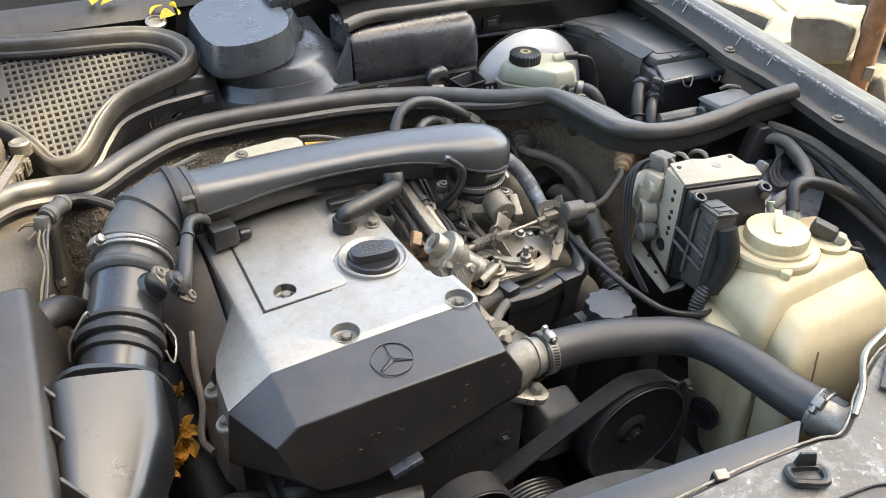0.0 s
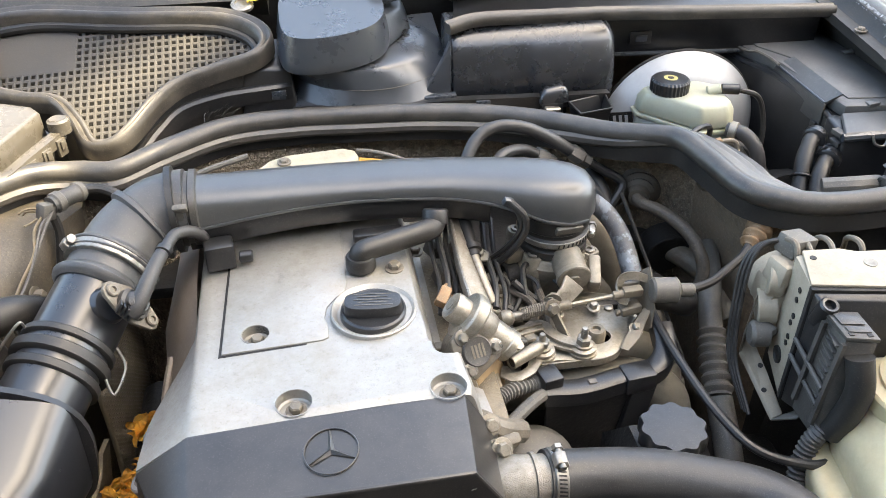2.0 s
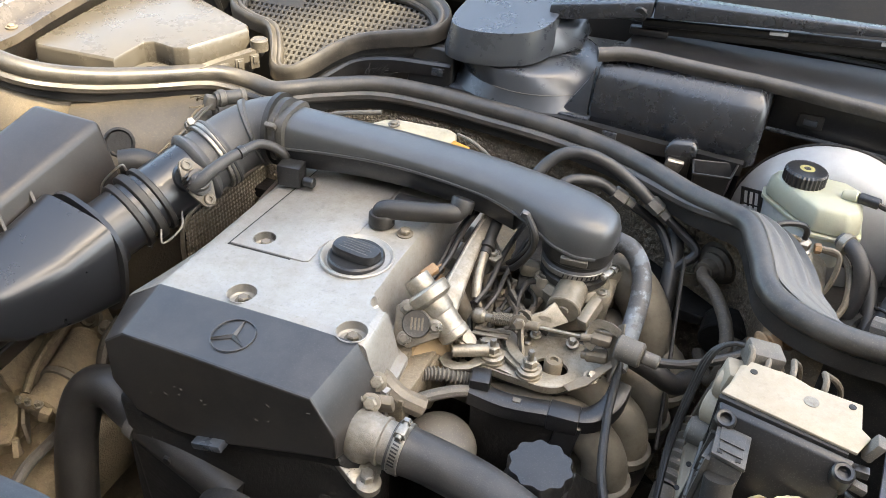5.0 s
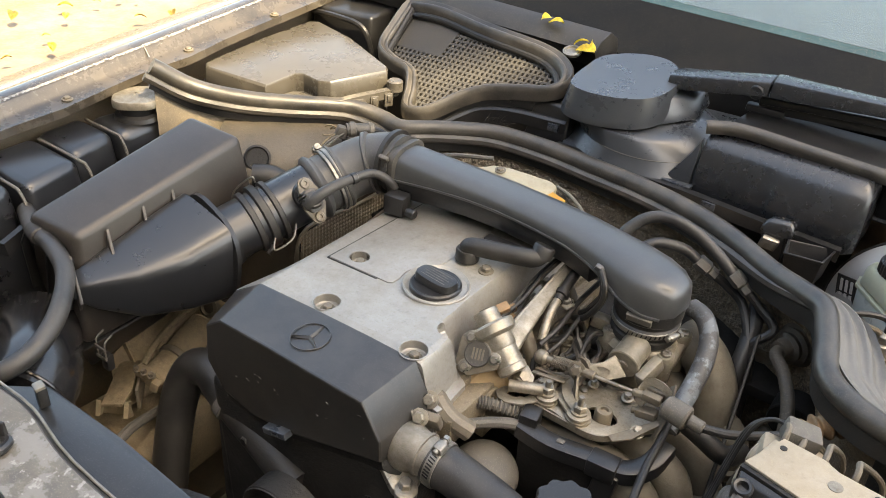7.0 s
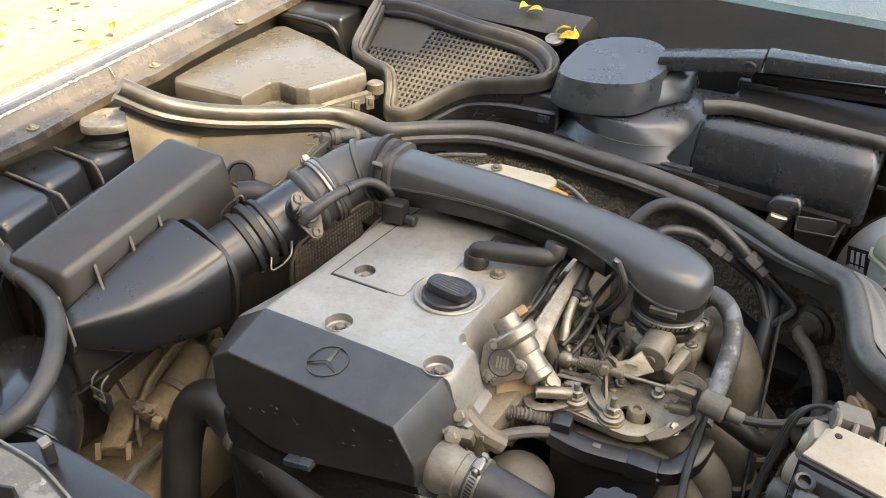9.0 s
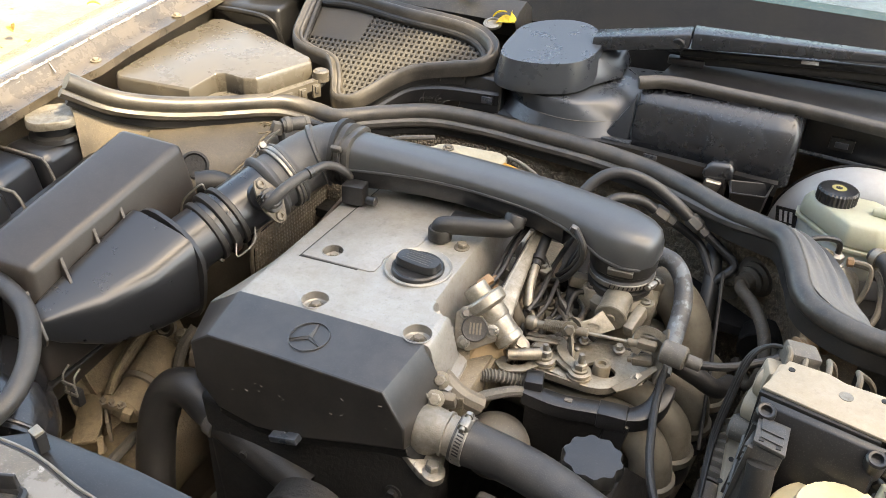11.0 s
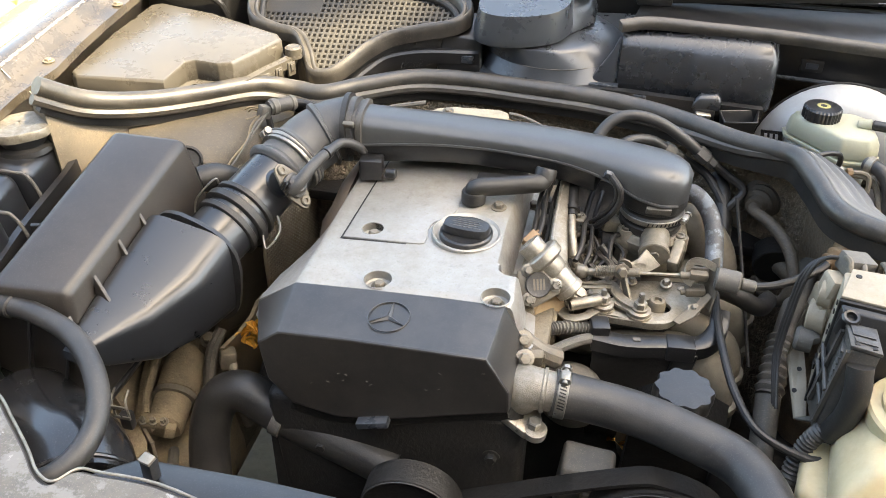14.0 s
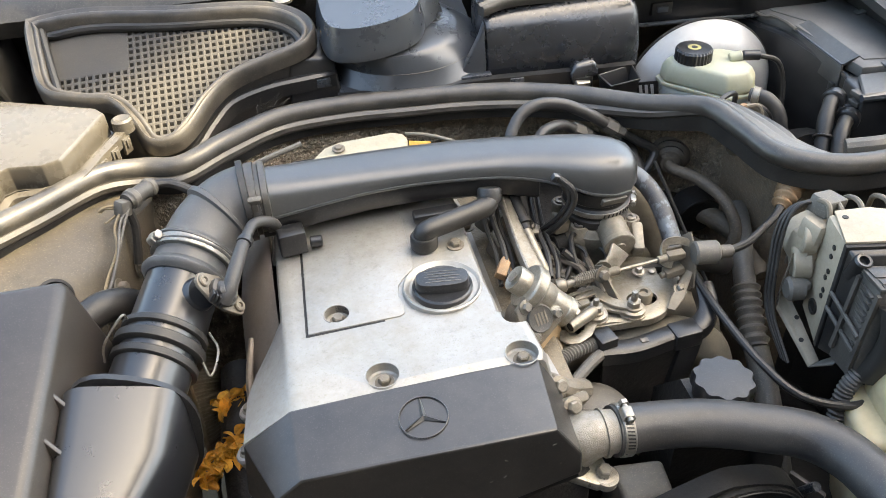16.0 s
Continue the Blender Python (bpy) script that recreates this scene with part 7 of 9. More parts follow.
cw = thing("scuttle_trim", (0.35, 0.64, 0.85), "black plastic cowl panels below the wiper", "trim panel")
part("panel", slab([(0.10, 0.565, 0.930), (0.115, 0.64, 0.942), (0.62, 0.68, 0.942), (0.62, 0.565, 0.925)], (0, 0, -0.008), 0.002), m_plastic, cw)
part("panel", slab([(0.13, 0.655, 0.950), (0.62, 0.700, 0.952), (0.62, 0.735, 0.955), (0.10, 0.715, 0.950)], (0, 0, -0.006), 0.002), m_plastic_grey, cw)
part("rail_seal", tube([(0.088, 0.532, 0.940), (0.13, 0.546, 0.943), (0.213, 0.551, 0.940), (0.30, 0.552, 0.938), (0.40, 0.546, 0.935), (0.60, 0.54, 0.928)], 1.0, k=6, up=(0, 0, 1), shape=[(-0.008, -0.010), (0.004, -0.010), (0.007, -0.004), (0.0065, 0.002), (0.003, 0.005), (0.0005, 0.0025), (-0.002, 0.003), (-0.005, 0.0055), (-0.008, 0.002)]), m_seal, cw, angle=60)
part("clip", box((0.130, 0.632, 0.944), (0.05, 0.018, 0.010), 0.003, (0, 0, 8)), m_plastic, cw)
part("back_wall", slab([(0.29, 0.66, 0.72), (0.43, 0.66, 0.72), (0.43, 0.655, 0.925), (0.29, 0.65, 0.93)], (0, 0.006, 0)), m_brown, cw, "brown dusty scuttle wall")
part("back_wall", slab([(0.43, 0.66, 0.72), (0.64, 0.66, 0.72), (0.64, 0.66, 0.92), (0.43, 0.655, 0.925)], (0, 0.006, 0)), m_plastic, cw)
part("side_panel", slab([(0.304, 0.578, 0.868), (0.60, 0.566, 0.862), (0.60, 0.562, 0.918), (0.304, 0.572, 0.926)], (0, 0.006, 0), 0.002), m_plastic, cw)
part("panel_lip", tube([(0.304, 0.574, 0.872), (0.40, 0.571, 0.870), (0.60, 0.563, 0.864)], 0.003, 8, 3), m_plastic_grey, cw)
part("panel_socket", box((0.352, 0.573, 0.893), (0.030, 0.008, 0.018), 0.002, (0, 0, -2)), m_rubber, cw)
part("socket_pin", box((0.352, 0.5685, 0.893), (0.016, 0.004, 0.008), 0.001, (0, 0, -2)), m_plastic_grey, cw)
part("back_rail", tube([(0.29, 0.640, 0.890), (0.40, 0.643, 0.893), (0.48, 0.645, 0.905), (0.52, 0.65, 0.91)], 0.004, 8), m_plastic_grey, cw)
part("ledge", tube([(-0.105, 0.508, 0.857), (0.0, 0.502, 0.857), (0.085, 0.503, 0.857), (0.18, 0.500, 0.855), (0.290, 0.505, 0.850)], 1.0, k=3, up=(0, 0, 1), shape=[(-0.004, -0.014), (0.006, -0.014), (0.006, 0.002), (-0.004, 0.003)]), m_plastic, cw)
part("socket", box((0.126, 0.497, 0.852), (0.018, 0.008, 0.010), 0.001), m_plastic_grey, cw)
cx = thing("cowl_box", (0.19, 0.55, 0.84), "rounded black plastic housing under the windshield", "plastic housing")
rings = []
for x, s in ((0.092, 1.0), (0.10, 1.0), (0.188, 1.0), (0.194, 1.0), (0.27, 1.0), (0.291, 1.0), (0.302, 0.86)):
    rings.append([(x, 0.560 + (a - 0.560) * s, 0.86 + (b - 0.86) * s) for a, b in ((0.515, 0.838), (0.514 - (0.006 if 0.193 < x < 0.29 else 0), 0.872), (0.518 - (0.006 if 0.193 < x < 0.29 else 0), 0.892), (0.524, 0.912), (0.532, 0.924), (0.548, 0.931), (0.61, 0.931), (0.61, 0.838))])
part("housing", bev(loft(rings), 0.004, 2, 40), m_housing, cx, angle=40)
part("gusset", slab([(0.055, 0.512, 0.862), (0.090, 0.514, 0.862), (0.090, 0.522, 0.925), (0.082, 0.520, 0.905)], (0, 0.012, 0), 0.002), m_plastic_grey, cx)
part("foot", box((0.075, 0.510, 0.860), (0.04, 0.012, 0.005), 0.001), m_plastic_grey, cx)
dc = thing("drain_cup", (0.24, 0.50, 0.81), "small black drain cup with a crumpled foil clip", "drain cup")
CU = [(0.233, 0.487), (0.286, 0.503), (0.281, 0.461), (0.238, 0.452)]
cc_ = Vector((0.2595, 0.476))
def cup_ring(g, z):
    return [(cc_.x + (x - cc_.x) * g, cc_.y + (y - cc_.y) * g, z) for x, y in CU]
part("cup", bev(loft([cup_ring(0.80, 0.812), cup_ring(0.96, 0.846), cup_ring(1.03, 0.848), cup_ring(1.03, 0.851), cup_ring(0.92, 0.851), cup_ring(0.76, 0.822)]), 0.0012, 2, 30), m_plastic, dc)
part("clip_hood", bev(loft([[(0.196, 0.487, 0.846), (0.236, 0.491, 0.846), (0.238, 0.512, 0.846), (0.198, 0.508, 0.846)], [(0.197, 0.488, 0.858), (0.235, 0.492, 0.860), (0.236, 0.511, 0.861), (0.200, 0.508, 0.859)], [(0.204, 0.493, 0.866), (0.230, 0.496, 0.868), (0.230, 0.509, 0.868), (0.206, 0.507, 0.866)]]), 0.004, 3, 20), m_housing, dc)
part("clip_stem", hexa([(0.206, 0.490, 0.815), (0.230, 0.492, 0.812), (0.230, 0.500, 0.812), (0.206, 0.500, 0.815)], [(0.198, 0.488, 0.848), (0.228, 0.491, 0.848), (0.230, 0.506, 0.848), (0.200, 0.506, 0.848)], 0.002), m_plastic, dc)
fb = box((0.211, 0.4895, 0.836), (0.022, 0.008, 0.020), 0.003, (10, 8, 6), 3)
for v in fb.verts:
    v.co += noise.noise_vector(v.co * 120) * 0.0035
part("foil_clip", fb, m_clamp, dc, "crumpled shiny clip")

# ---- brake booster and reservoir ----
bo = thing("brake_booster", (0.385, 0.52, 0.70), "large pale metal brake booster drum", "brake booster")
part("drum", lathe((0.398, 0.600, 0.774), (0, -1, 0.05), [(0.06, 0), (0.078, 0.02), (0.086, 0.062), (0.110, 0.069), (0.110, 0.076), (0.104, 0.082), (0.097, 0.094), (0.080, 0.106), (0.055, 0.113), (0.034, 0.116), (0.028, 0.128), (0.0, 0.130)], 56), m_booster, bo)
part("rim", sweep_ring((0.398, 0.5275, 0.7776), (0, -1, 0.05), 0.1095, 0.003, 56), m_dark, bo)
LO, LU, LW = V(0.312, 0.502, 0.806), V(0.0125, -0.0085, 0.0040), V(-0.0030, 0.0005, 0.0165)
LN = LU.cross(LW).normalized()
LN = LN if LN.y < 0 else -LN
lab = part("label", slab([LO - LU - LW, LO + LU - LW, LO + LU + LW, LO - LU + LW], LN * 0.0015), m_label, bo, "small black label with worn print")
for i in range(3):
    q = LO + LU * (0.5 * i - 0.5)
    for j, (h0, h1) in enumerate(((-0.75, -0.35), (-0.2, 0.75))):
        part("print_line", slab([q - LU * 0.13 + LW * h0, q + LU * 0.13 + LW * h0, q + LU * 0.13 + LW * h1, q - LU * 0.13 + LW * h1], LN * 0.0021), m_ink, lab)
mc = thing("master_cylinder", (0.39, 0.42, 0.76), "cast brake master cylinder with steel pipes", "brake cylinder")
part("cylinder", cyl((0.385, 0.46, 0.785), (0.385, 0.33, 0.780), 0.024, 24), m_metal, mc)
part("fitting", lathe((0.372, 0.395, 0.80), (0.0, -0.3, 1), [(0.016, 0), (0.016, 0.014), (0.009, 0.016), (0.009, 0.026), (0.005, 0.027), (0.005, 0.036)], 18), m_metal, mc)
part("brake_pipe", tube([(0.372, 0.386, 0.832), (0.360, 0.372, 0.846), (0.342, 0.372, 0.842), (0.335, 0.376, 0.812), (0.338, 0.39, 0.78)], 0.003, 8), m_grime, mc)
part("brake_pipe", tube([(0.395, 0.42, 0.812), (0.418, 0.402, 0.818), (0.428, 0.385, 0.806), (0.430, 0.36, 0.785), (0.415, 0.33, 0.77), (0.40, 0.29, 0.765)], 0.0038, 8), m_grime, mc)
part("brake_hose", tube([(0.42, 0.43, 0.80), (0.445, 0.42, 0.80), (0.456, 0.40, 0.785), (0.458, 0.36, 0.765), (0.45, 0.32, 0.755)], 0.0085, 12), m_rubber, mc)
br = thing("brake_fluid_reservoir", (0.375, 0.455, 0.80), "translucent cream brake fluid reservoir with black cap", "fluid reservoir")
def hexring(g, z0):
    pts = [(0.322, 0.497), (0.322, 0.478), (0.378, 0.415), (0.415, 0.415), (0.430, 0.432), (0.430, 0.49), (0.41, 0.505), (0.335, 0.505)]
    return [(0.376 + (x - 0.376) * g, 0.46 + (y - 0.46) * g, z0) for x, y in pts]
part("tank", bev(loft([hexring(0.92, 0.790), hexring(0.98, 0.826)]), 0.004), m_milky, br, "milky lower tank")
part("flange", bev(loft([hexring(1.04, 0.8265), hexring(1.04, 0.8315)]), 0.001), m_cream, br)
part("top", bev(loft([hexring(0.99, 0.832), hexring(0.95, 0.850), hexring(0.84, 0.861)]), 0.004, 3), m_cream, br)
capb = [[(0.359 + (R + 0.0006 * math.cos(30 * a)) * math.cos(a), 0.477 + (R + 0.0006 * math.cos(30 * a)) * math.sin(a), z) for a in (2 * math.pi * i / 120 for i in range(120))] for R, z in ((0.0225, 0.860), (0.0235, 0.861), (0.0235, 0.874), (0.0215, 0.8765), (0.017, 0.877))]
cap = part("cap", loft(capb), m_plastic, br, "ribbed black cap")
part("cap_mark", lathe((0.359, 0.477, 0.8765), (0, 0, 1), [(0.0085, 0), (0.0085, 0.0006), (0, 0.0006)], 24), M("faded_yellow_print", (0.30, 0.27, 0.10), 0.6), cap)
part("cap_mark", lathe((0.359, 0.477, 0.8772), (0, 0, 1), [(0.004, 0), (0.004, 0.0002), (0, 0.0002)], 20), m_label, cap)
part("sensor_stub", cyl((0.402, 0.462, 0.862), (0.418, 0.458, 0.866), 0.007), m_cream, br)
part("sensor_plug", cyl((0.418, 0.458, 0.866), (0.440, 0.452, 0.866), 0.0065), m_plastic, br)
part("sensor_cable", tube([(0.438, 0.452, 0.866), (0.465, 0.448, 0.855), (0.475, 0.44, 0.82), (0.472, 0.43, 0.78)], 0.0035, 8), m_rubber, br)
part("nipple", cyl((0.425, 0.428, 0.822), (0.440, 0.418, 0.819), 0.003), m_cream, br)
mf = thing("brake_pipe_fitting", (0.372, 0.384, 0.82), "bright steel brake pipe union with a bent black pipe", "pipe fitting")
part("union", lathe((0.372, 0.384, 0.822), (0, -0.15, 1), [(0.0095, -0.02), (0.0095, 0.004), (0.0108, 0.0045), (0.0108, 0.007), (0.0090, 0.008)], 24), m_clamp, mf)
part("union_nut", lathe((0.372, 0.383, 0.829), (0, -0.15, 1), [(0.0070, 0), (0.0084, 0.001), (0.0084, 0.010), (0.0060, 0.012), (0.0038, 0.013)], 6), m_clamp, mf)
part("pipe_loop", tube([(0.372, 0.382, 0.840), (0.3715, 0.380, 0.852), (0.366, 0.376, 0.860), (0.352, 0.367, 0.864), (0.338, 0.357, 0.863), (0.331, 0.351, 0.855), (0.329, 0.347, 0.835)], 0.0034, 10), m_rubber, mf)
part("cross_union", lathe((0.384, 0.384, 0.832), (1, 0.1, 0.1), [(0.0040, 0), (0.0058, 0.001), (0.0058, 0.007), (0.0030, 0.008)], 6), m_copper, mf)
part("bent_pipe", tube([(0.390, 0.385, 0.833), (0.404, 0.386, 0.833), (0.411, 0.384, 0.829), (0.413, 0.380, 0.815), (0.410, 0.374, 0.795), (0.402, 0.366, 0.78)], 0.0030, 8), m_cast, mf)
part("servo_hose", tube([(0.410, 0.410, 0.835), (0.424, 0.396, 0.835), (0.436, 0.384, 0.822), (0.440, 0.374, 0.80), (0.436, 0.364, 0.77)], 0.0088, 14), m_hose, mf)
part("servo_clamp", lathe((0.412, 0.408, 0.835), (0.75, -0.65, 0), [(0.009, 0), (0.0115, 0.001), (0.0115, 0.009), (0.009, 0.010)], 24), m_metal, mf)

FH1 = [(0.072, 0.335, 0.835), (0.078, 0.352, 0.858), (0.095, 0.368, 0.876), (0.120, 0.376, 0.882), (0.152, 0.380, 0.874), (0.184, 0.380, 0.856), (0.204, 0.379, 0.842)]
FH2 = [(0.100, 0.335, 0.845), (0.115, 0.350, 0.858), (0.132, 0.362, 0.858), (0.148, 0.372, 0.852), (0.162, 0.376, 0.843)]
# hoses over the engine's rear right
for nm, pts in (("fuel_hose", FH1), ("fuel_hose", FH2)):
    fh = thing(nm, pts[0], "curved grey-black fuel hose with crimped metal end", "hose", "fuel hoses")
    part("hose", tube(pts, 0.0072 if pts[0][0] < 0.09 else 0.0064, 14), m_hose, fh)
    a, b = Vector(pts[-2]), Vector(pts[-1])
    d = (b - a).normalized()
    part("crimp", join(lathe(b, d, [(0.0080, 0), (0.0094, 0.002), (0.0094, 0.016), (0.0072, 0.018)], 6), lathe(b + d * 0.018, d, [(0.0060, 0), (0.0076, 0.001), (0.0076, 0.010), (0.006, 0.011)], 6)), m_hose_grey, fh, "crimped metal end")
    part("pipe", tube([b + d * 0.02, b + d * 0.05, b + d * 0.07 + V(0.006, -0.008, -0.004), V(0.250, 0.352, 0.775), V(0.258, 0.355, 0.74), V(0.265, 0.36, 0.60)], 0.0055, 10), m_rubber, fh)
pc = thing("pipe_clip", (0.262, 0.355, 0.75), "bent metal clip holding two pipes", "clip")
part("clip", tube([(0.246, 0.392, 0.772), (0.248, 0.376, 0.760), (0.262, 0.372, 0.756), (0.278, 0.378, 0.758), (0.282, 0.392, 0.768), (0.272, 0.386, 0.776)], 1.0, k=4, up=(0, 0, 1), shape=[(-0.001, -0.009), (0.001, -0.009), (0.001, 0.009), (-0.001, 0.009)]), m_metal, pc)
part("clip_tongue", box((0.252, 0.380, 0.776), (0.012, 0.004, 0.012), 0.001, (10, 20, 15)), m_metal, pc)
part("clip_bolt", hexbolt((0.284, 0.380, 0.766), (0.5, -0.8, 0.2), 0.0045, 0.006), m_cast, pc)
gh = thing("heater_hose", (0.30, 0.30, 0.72), "dusty grey heater hose with ribbed grommet", "hose")
part("grommet", lathe((0.300, 0.386, 0.787), (-0.45, -0.85, 0.0), [(0.030, 0), (0.030, 0.004), (0.024, 0.006), (0.026, 0.011), (0.021, 0.014), (0.022, 0.019), (0.017, 0.022), (0.018, 0.027), (0.013, 0.030), (0.011, 0.040)], 28), m_loom, gh)
part("hose", tube([(0.283, 0.356, 0.787), (0.282, 0.340, 0.787), (0.298, 0.315, 0.788), (0.316, 0.280, 0.780), (0.325, 0.255, 0.758), (0.323, 0.248, 0.732), (0.318, 0.262, 0.712), (0.310, 0.292, 0.698), (0.30, 0.33, 0.69)], 0.0072, 14), m_loom, gh)
gh2 = thing("corrugated_hose", (0.31, 0.12, 0.62), "grey corrugated conduit running down beside the pump unit", "hose")
part("pipe", tube([(0.352, 0.300, 0.745), (0.340, 0.262, 0.738), (0.328, 0.228, 0.720), (0.320, 0.200, 0.706)], 0.0125, 14), m_hose_grey, gh2)
part("corrugation", tube([(0.320, 0.200, 0.706), (0.313, 0.170, 0.690), (0.306, 0.135, 0.672)], lambda t: 0.0150 + 0.0018 * math.sin(t * 44), 16, 24), m_hose_grey, gh2)
part("pipe", tube([(0.306, 0.135, 0.672), (0.302, 0.09, 0.640), (0.296, 0.04, 0.595), (0.292, 0.0, 0.55)], 0.0140, 14), m_hose_grey, gh2)
th2 = thing("vacuum_hose", (0.23, 0.26, 0.74), "thick worn grey vacuum hose curling round the throttle", "hose")
part("hose", tube([(0.186, 0.312, 0.822), (0.204, 0.304, 0.821), (0.219, 0.286, 0.813), (0.227, 0.262, 0.801), (0.229, 0.235, 0.786), (0.228, 0.205, 0.768), (0.227, 0.185, 0.756)], 0.0105, 18), m_wornhose, th2, "worn blue-grey hose with rubbed patches")
part("hose", tube([(0.232, 0.200, 0.765), (0.260, 0.196, 0.758), (0.285, 0.200, 0.745), (0.298, 0.225, 0.738)], 0.0105, 14), m_rubber, th2)
part("hose", tube([(0.238, 0.40, 0.80), (0.245, 0.37, 0.785), (0.250, 0.33, 0.75), (0.252, 0.31, 0.70)], 0.010, 16), m_rubber, th2)
part("thin_rod", tube([(0.258, 0.345, 0.80), (0.272, 0.26, 0.74), (0.285, 0.17, 0.68)], 0.0022, 6), m_dark, th2)
eg = thing("bulkhead_connector", (0.35, 0.30, 0.70), "dusty fittings and pipes on the bulkhead", "pipe fitting")
part("socket", cyl((0.322, 0.36, 0.72), (0.322, 0.33, 0.715), 0.028, 24), m_dark, eg)
part("pipe", tube([(0.322, 0.345, 0.718), (0.345, 0.315, 0.712), (0.362, 0.285, 0.700), (0.366, 0.24, 0.68)], 0.013, 12), m_cast, eg)
part("spring_boot", tube([(0.376, 0.236, 0.826), (0.364, 0.224, 0.822), (0.352, 0.212, 0.818), (0.341, 0.202, 0.813)], lambda t: 0.0155 - 0.007 * t + 0.0024 * math.sin(t * 30), 16, 20), m_copper, eg, "rust-coloured ribbed boot")
part("stud", hexbolt((0.345, 0.318, 0.825), (0, -1, 0.3), 0.009, 0.008), m_cast, eg)

# ---- right: brake control unit, washer tank, control box ----
au = thing("abs_unit", (0.37, 0.09, 0.70), "pale metal brake hydraulic unit with a black control box", "brake unit")
AO, AU, AV = V(0.322, 0.070, 0.0), V(0.982, -0.19, 0).normalized(), V(0.215, 0.976, 0).normalized()
def ap(u, v, z):
    return AO + AU * u + AV * v + V(0, 0, z)
def ablock(u0, u1, v0, v1, z0, z1, w=0.0015, seg=2):
    return hexa([ap(u0, v0, z0), ap(u1, v0, z0), ap(u1, v1, z0), ap(u0, v1, z0)], [ap(u0, v0, z1), ap(u1, v0, z1), ap(u1, v1, z1), ap(u0, v1, z1)], w, seg)
part("valve_block", bev(loft([[ap(0, 0, 0.737), ap(0.060, 0, 0.737), ap(0.060, 0.04, 0.737), ap(0.006, 0.05, 0.737), ap(0, 0.046, 0.75)], [ap(0, 0, 0.8655), ap(0.060, 0, 0.8655), ap(0.060, 0.04, 0.8655), ap(0.004, 0.046, 0.8655), ap(0, 0.044, 0.8655)]]), 0.0012, 2), m_beige, au, "pale drilled valve block")
part("top_plate", slab([ap(-0.001, -0.002, 0.866), ap(0.103, -0.004, 0.866), ap(0.108, 0.018, 0.866), ap(0.100, 0.024, 0.866), ap(0.094, 0.052, 0.866), ap(0.055, 0.048, 0.866), ap(0.040, 0.052, 0.866), ap(0.006, 0.048, 0.866)], (0, 0, 0.003), 0.0008), m_beige, au, "pale top plate")
part("gasket", ablock(-0.0015, 0.098, -0.007, -0.0005, 0.738, 0.8665, 0.001), m_dark, au)
cbx = part("control_box", bev(loft([[ap(0.000, -0.0075, 0.738), ap(0.103, -0.0075, 0.742), ap(0.100, -0.036, 0.750), ap(0.010, -0.034, 0.746)], [ap(0.000, -0.0075, 0.842), ap(0.104, -0.0075, 0.842), ap(0.101, -0.030, 0.834), ap(0.008, -0.030, 0.834)], [ap(0.000, -0.0075, 0.8645), ap(0.104, -0.0075, 0.8645), ap(0.103, -0.014, 0.862), ap(0.004, -0.014, 0.862)]]), 0.002, 2), m_plastic, au, "black control box")
for u in (0.009, 0.098):
    part("screw_post", lathe(ap(u, -0.012, 0.838), (0.0, -0.35, 0.94), [(0.0085, 0), (0.0085, 0.024), (0.0070, 0.026), (0.0048, 0.0255), (0.0042, 0.020), (0, 0.020)], 20), m_plastic, cbx)
plug = part("wiring_plug", bev(loft([[V(0.316, 0.040, 0.752), V(0.340, 0.034, 0.752), V(0.340, -0.002, 0.752), V(0.316, 0.004, 0.752)], [V(0.325, 0.045, 0.852), V(0.349, 0.040, 0.852), V(0.348, 0.006, 0.852), V(0.324, 0.013, 0.852)]]), 0.0015, 2), m_plastic_dusty, au, "ribbed wiring plug")
part("plug_top", slab([V(0.324, 0.046, 0.853), V(0.350, 0.041, 0.853), V(0.349, 0.005, 0.853), V(0.323, 0.012, 0.853)], (0, 0, 0.004), 0.001), m_plastic_dusty, plug)
for j, (f0, f1) in enumerate(((0.08, 0.46), (0.54, 0.74))):
    part("plug_window", slab([V(0.327 + 0.001 * j, 0.044 - 0.036 * f0, 0.8572), V(0.346, 0.040 - 0.036 * f0, 0.8572), V(0.346, 0.040 - 0.036 * f1, 0.8572), V(0.327 + 0.001 * j, 0.044 - 0.036 * f1, 0.8572)], (0, 0, 0.0012), 0.0004), m_plastic_dusty, plug)
for x_ in (0.329, 0.343):
    part("plug_slot", box((x_, 0.0155 - (x_ - 0.329) * 0.3, 0.8572), (0.004, 0.004, 0.001), 0), m_dark, plug)
for i in range(9):
    f_ = i / 8
    part("plug_rib", box((0.3225 - 0.0012 * f_, 0.026, 0.845 - 0.058 * f_), (0.004, 0.022, 0.0022), 0.0004, (0, 0, -14)), m_plastic_dusty, plug)
for y_ in (0.012, 0.041):
    part("plug_latch", tube([(0.3225, y_, 0.85), (0.3195, y_ - 0.001, 0.82), (0.3165, y_ - 0.002, 0.785), (0.314, y_ - 0.003, 0.765)], 1.0, k=2, up=(0, 1, 0), shape=[(-0.0018, -0.0022), (0.0018, -0.0022), (0.0018, 0.0022), (-0.0018, 0.0022)]), m_plastic_dusty, plug)
for z_ in (0.805, 0.786):
    part("latch_bar", cyl((0.319, 0.066, z_ + 0.006), (0.316, 0.012, z_ - 0.004), 0.0022, 8), m_plastic_dusty, plug)
part("plug_boot", tube([(0.334, 0.004, 0.842), (0.336, -0.006, 0.815), (0.335, -0.004, 0.785), (0.330, 0.002, 0.758)], 0.0115, 16), m_rubber, plug)
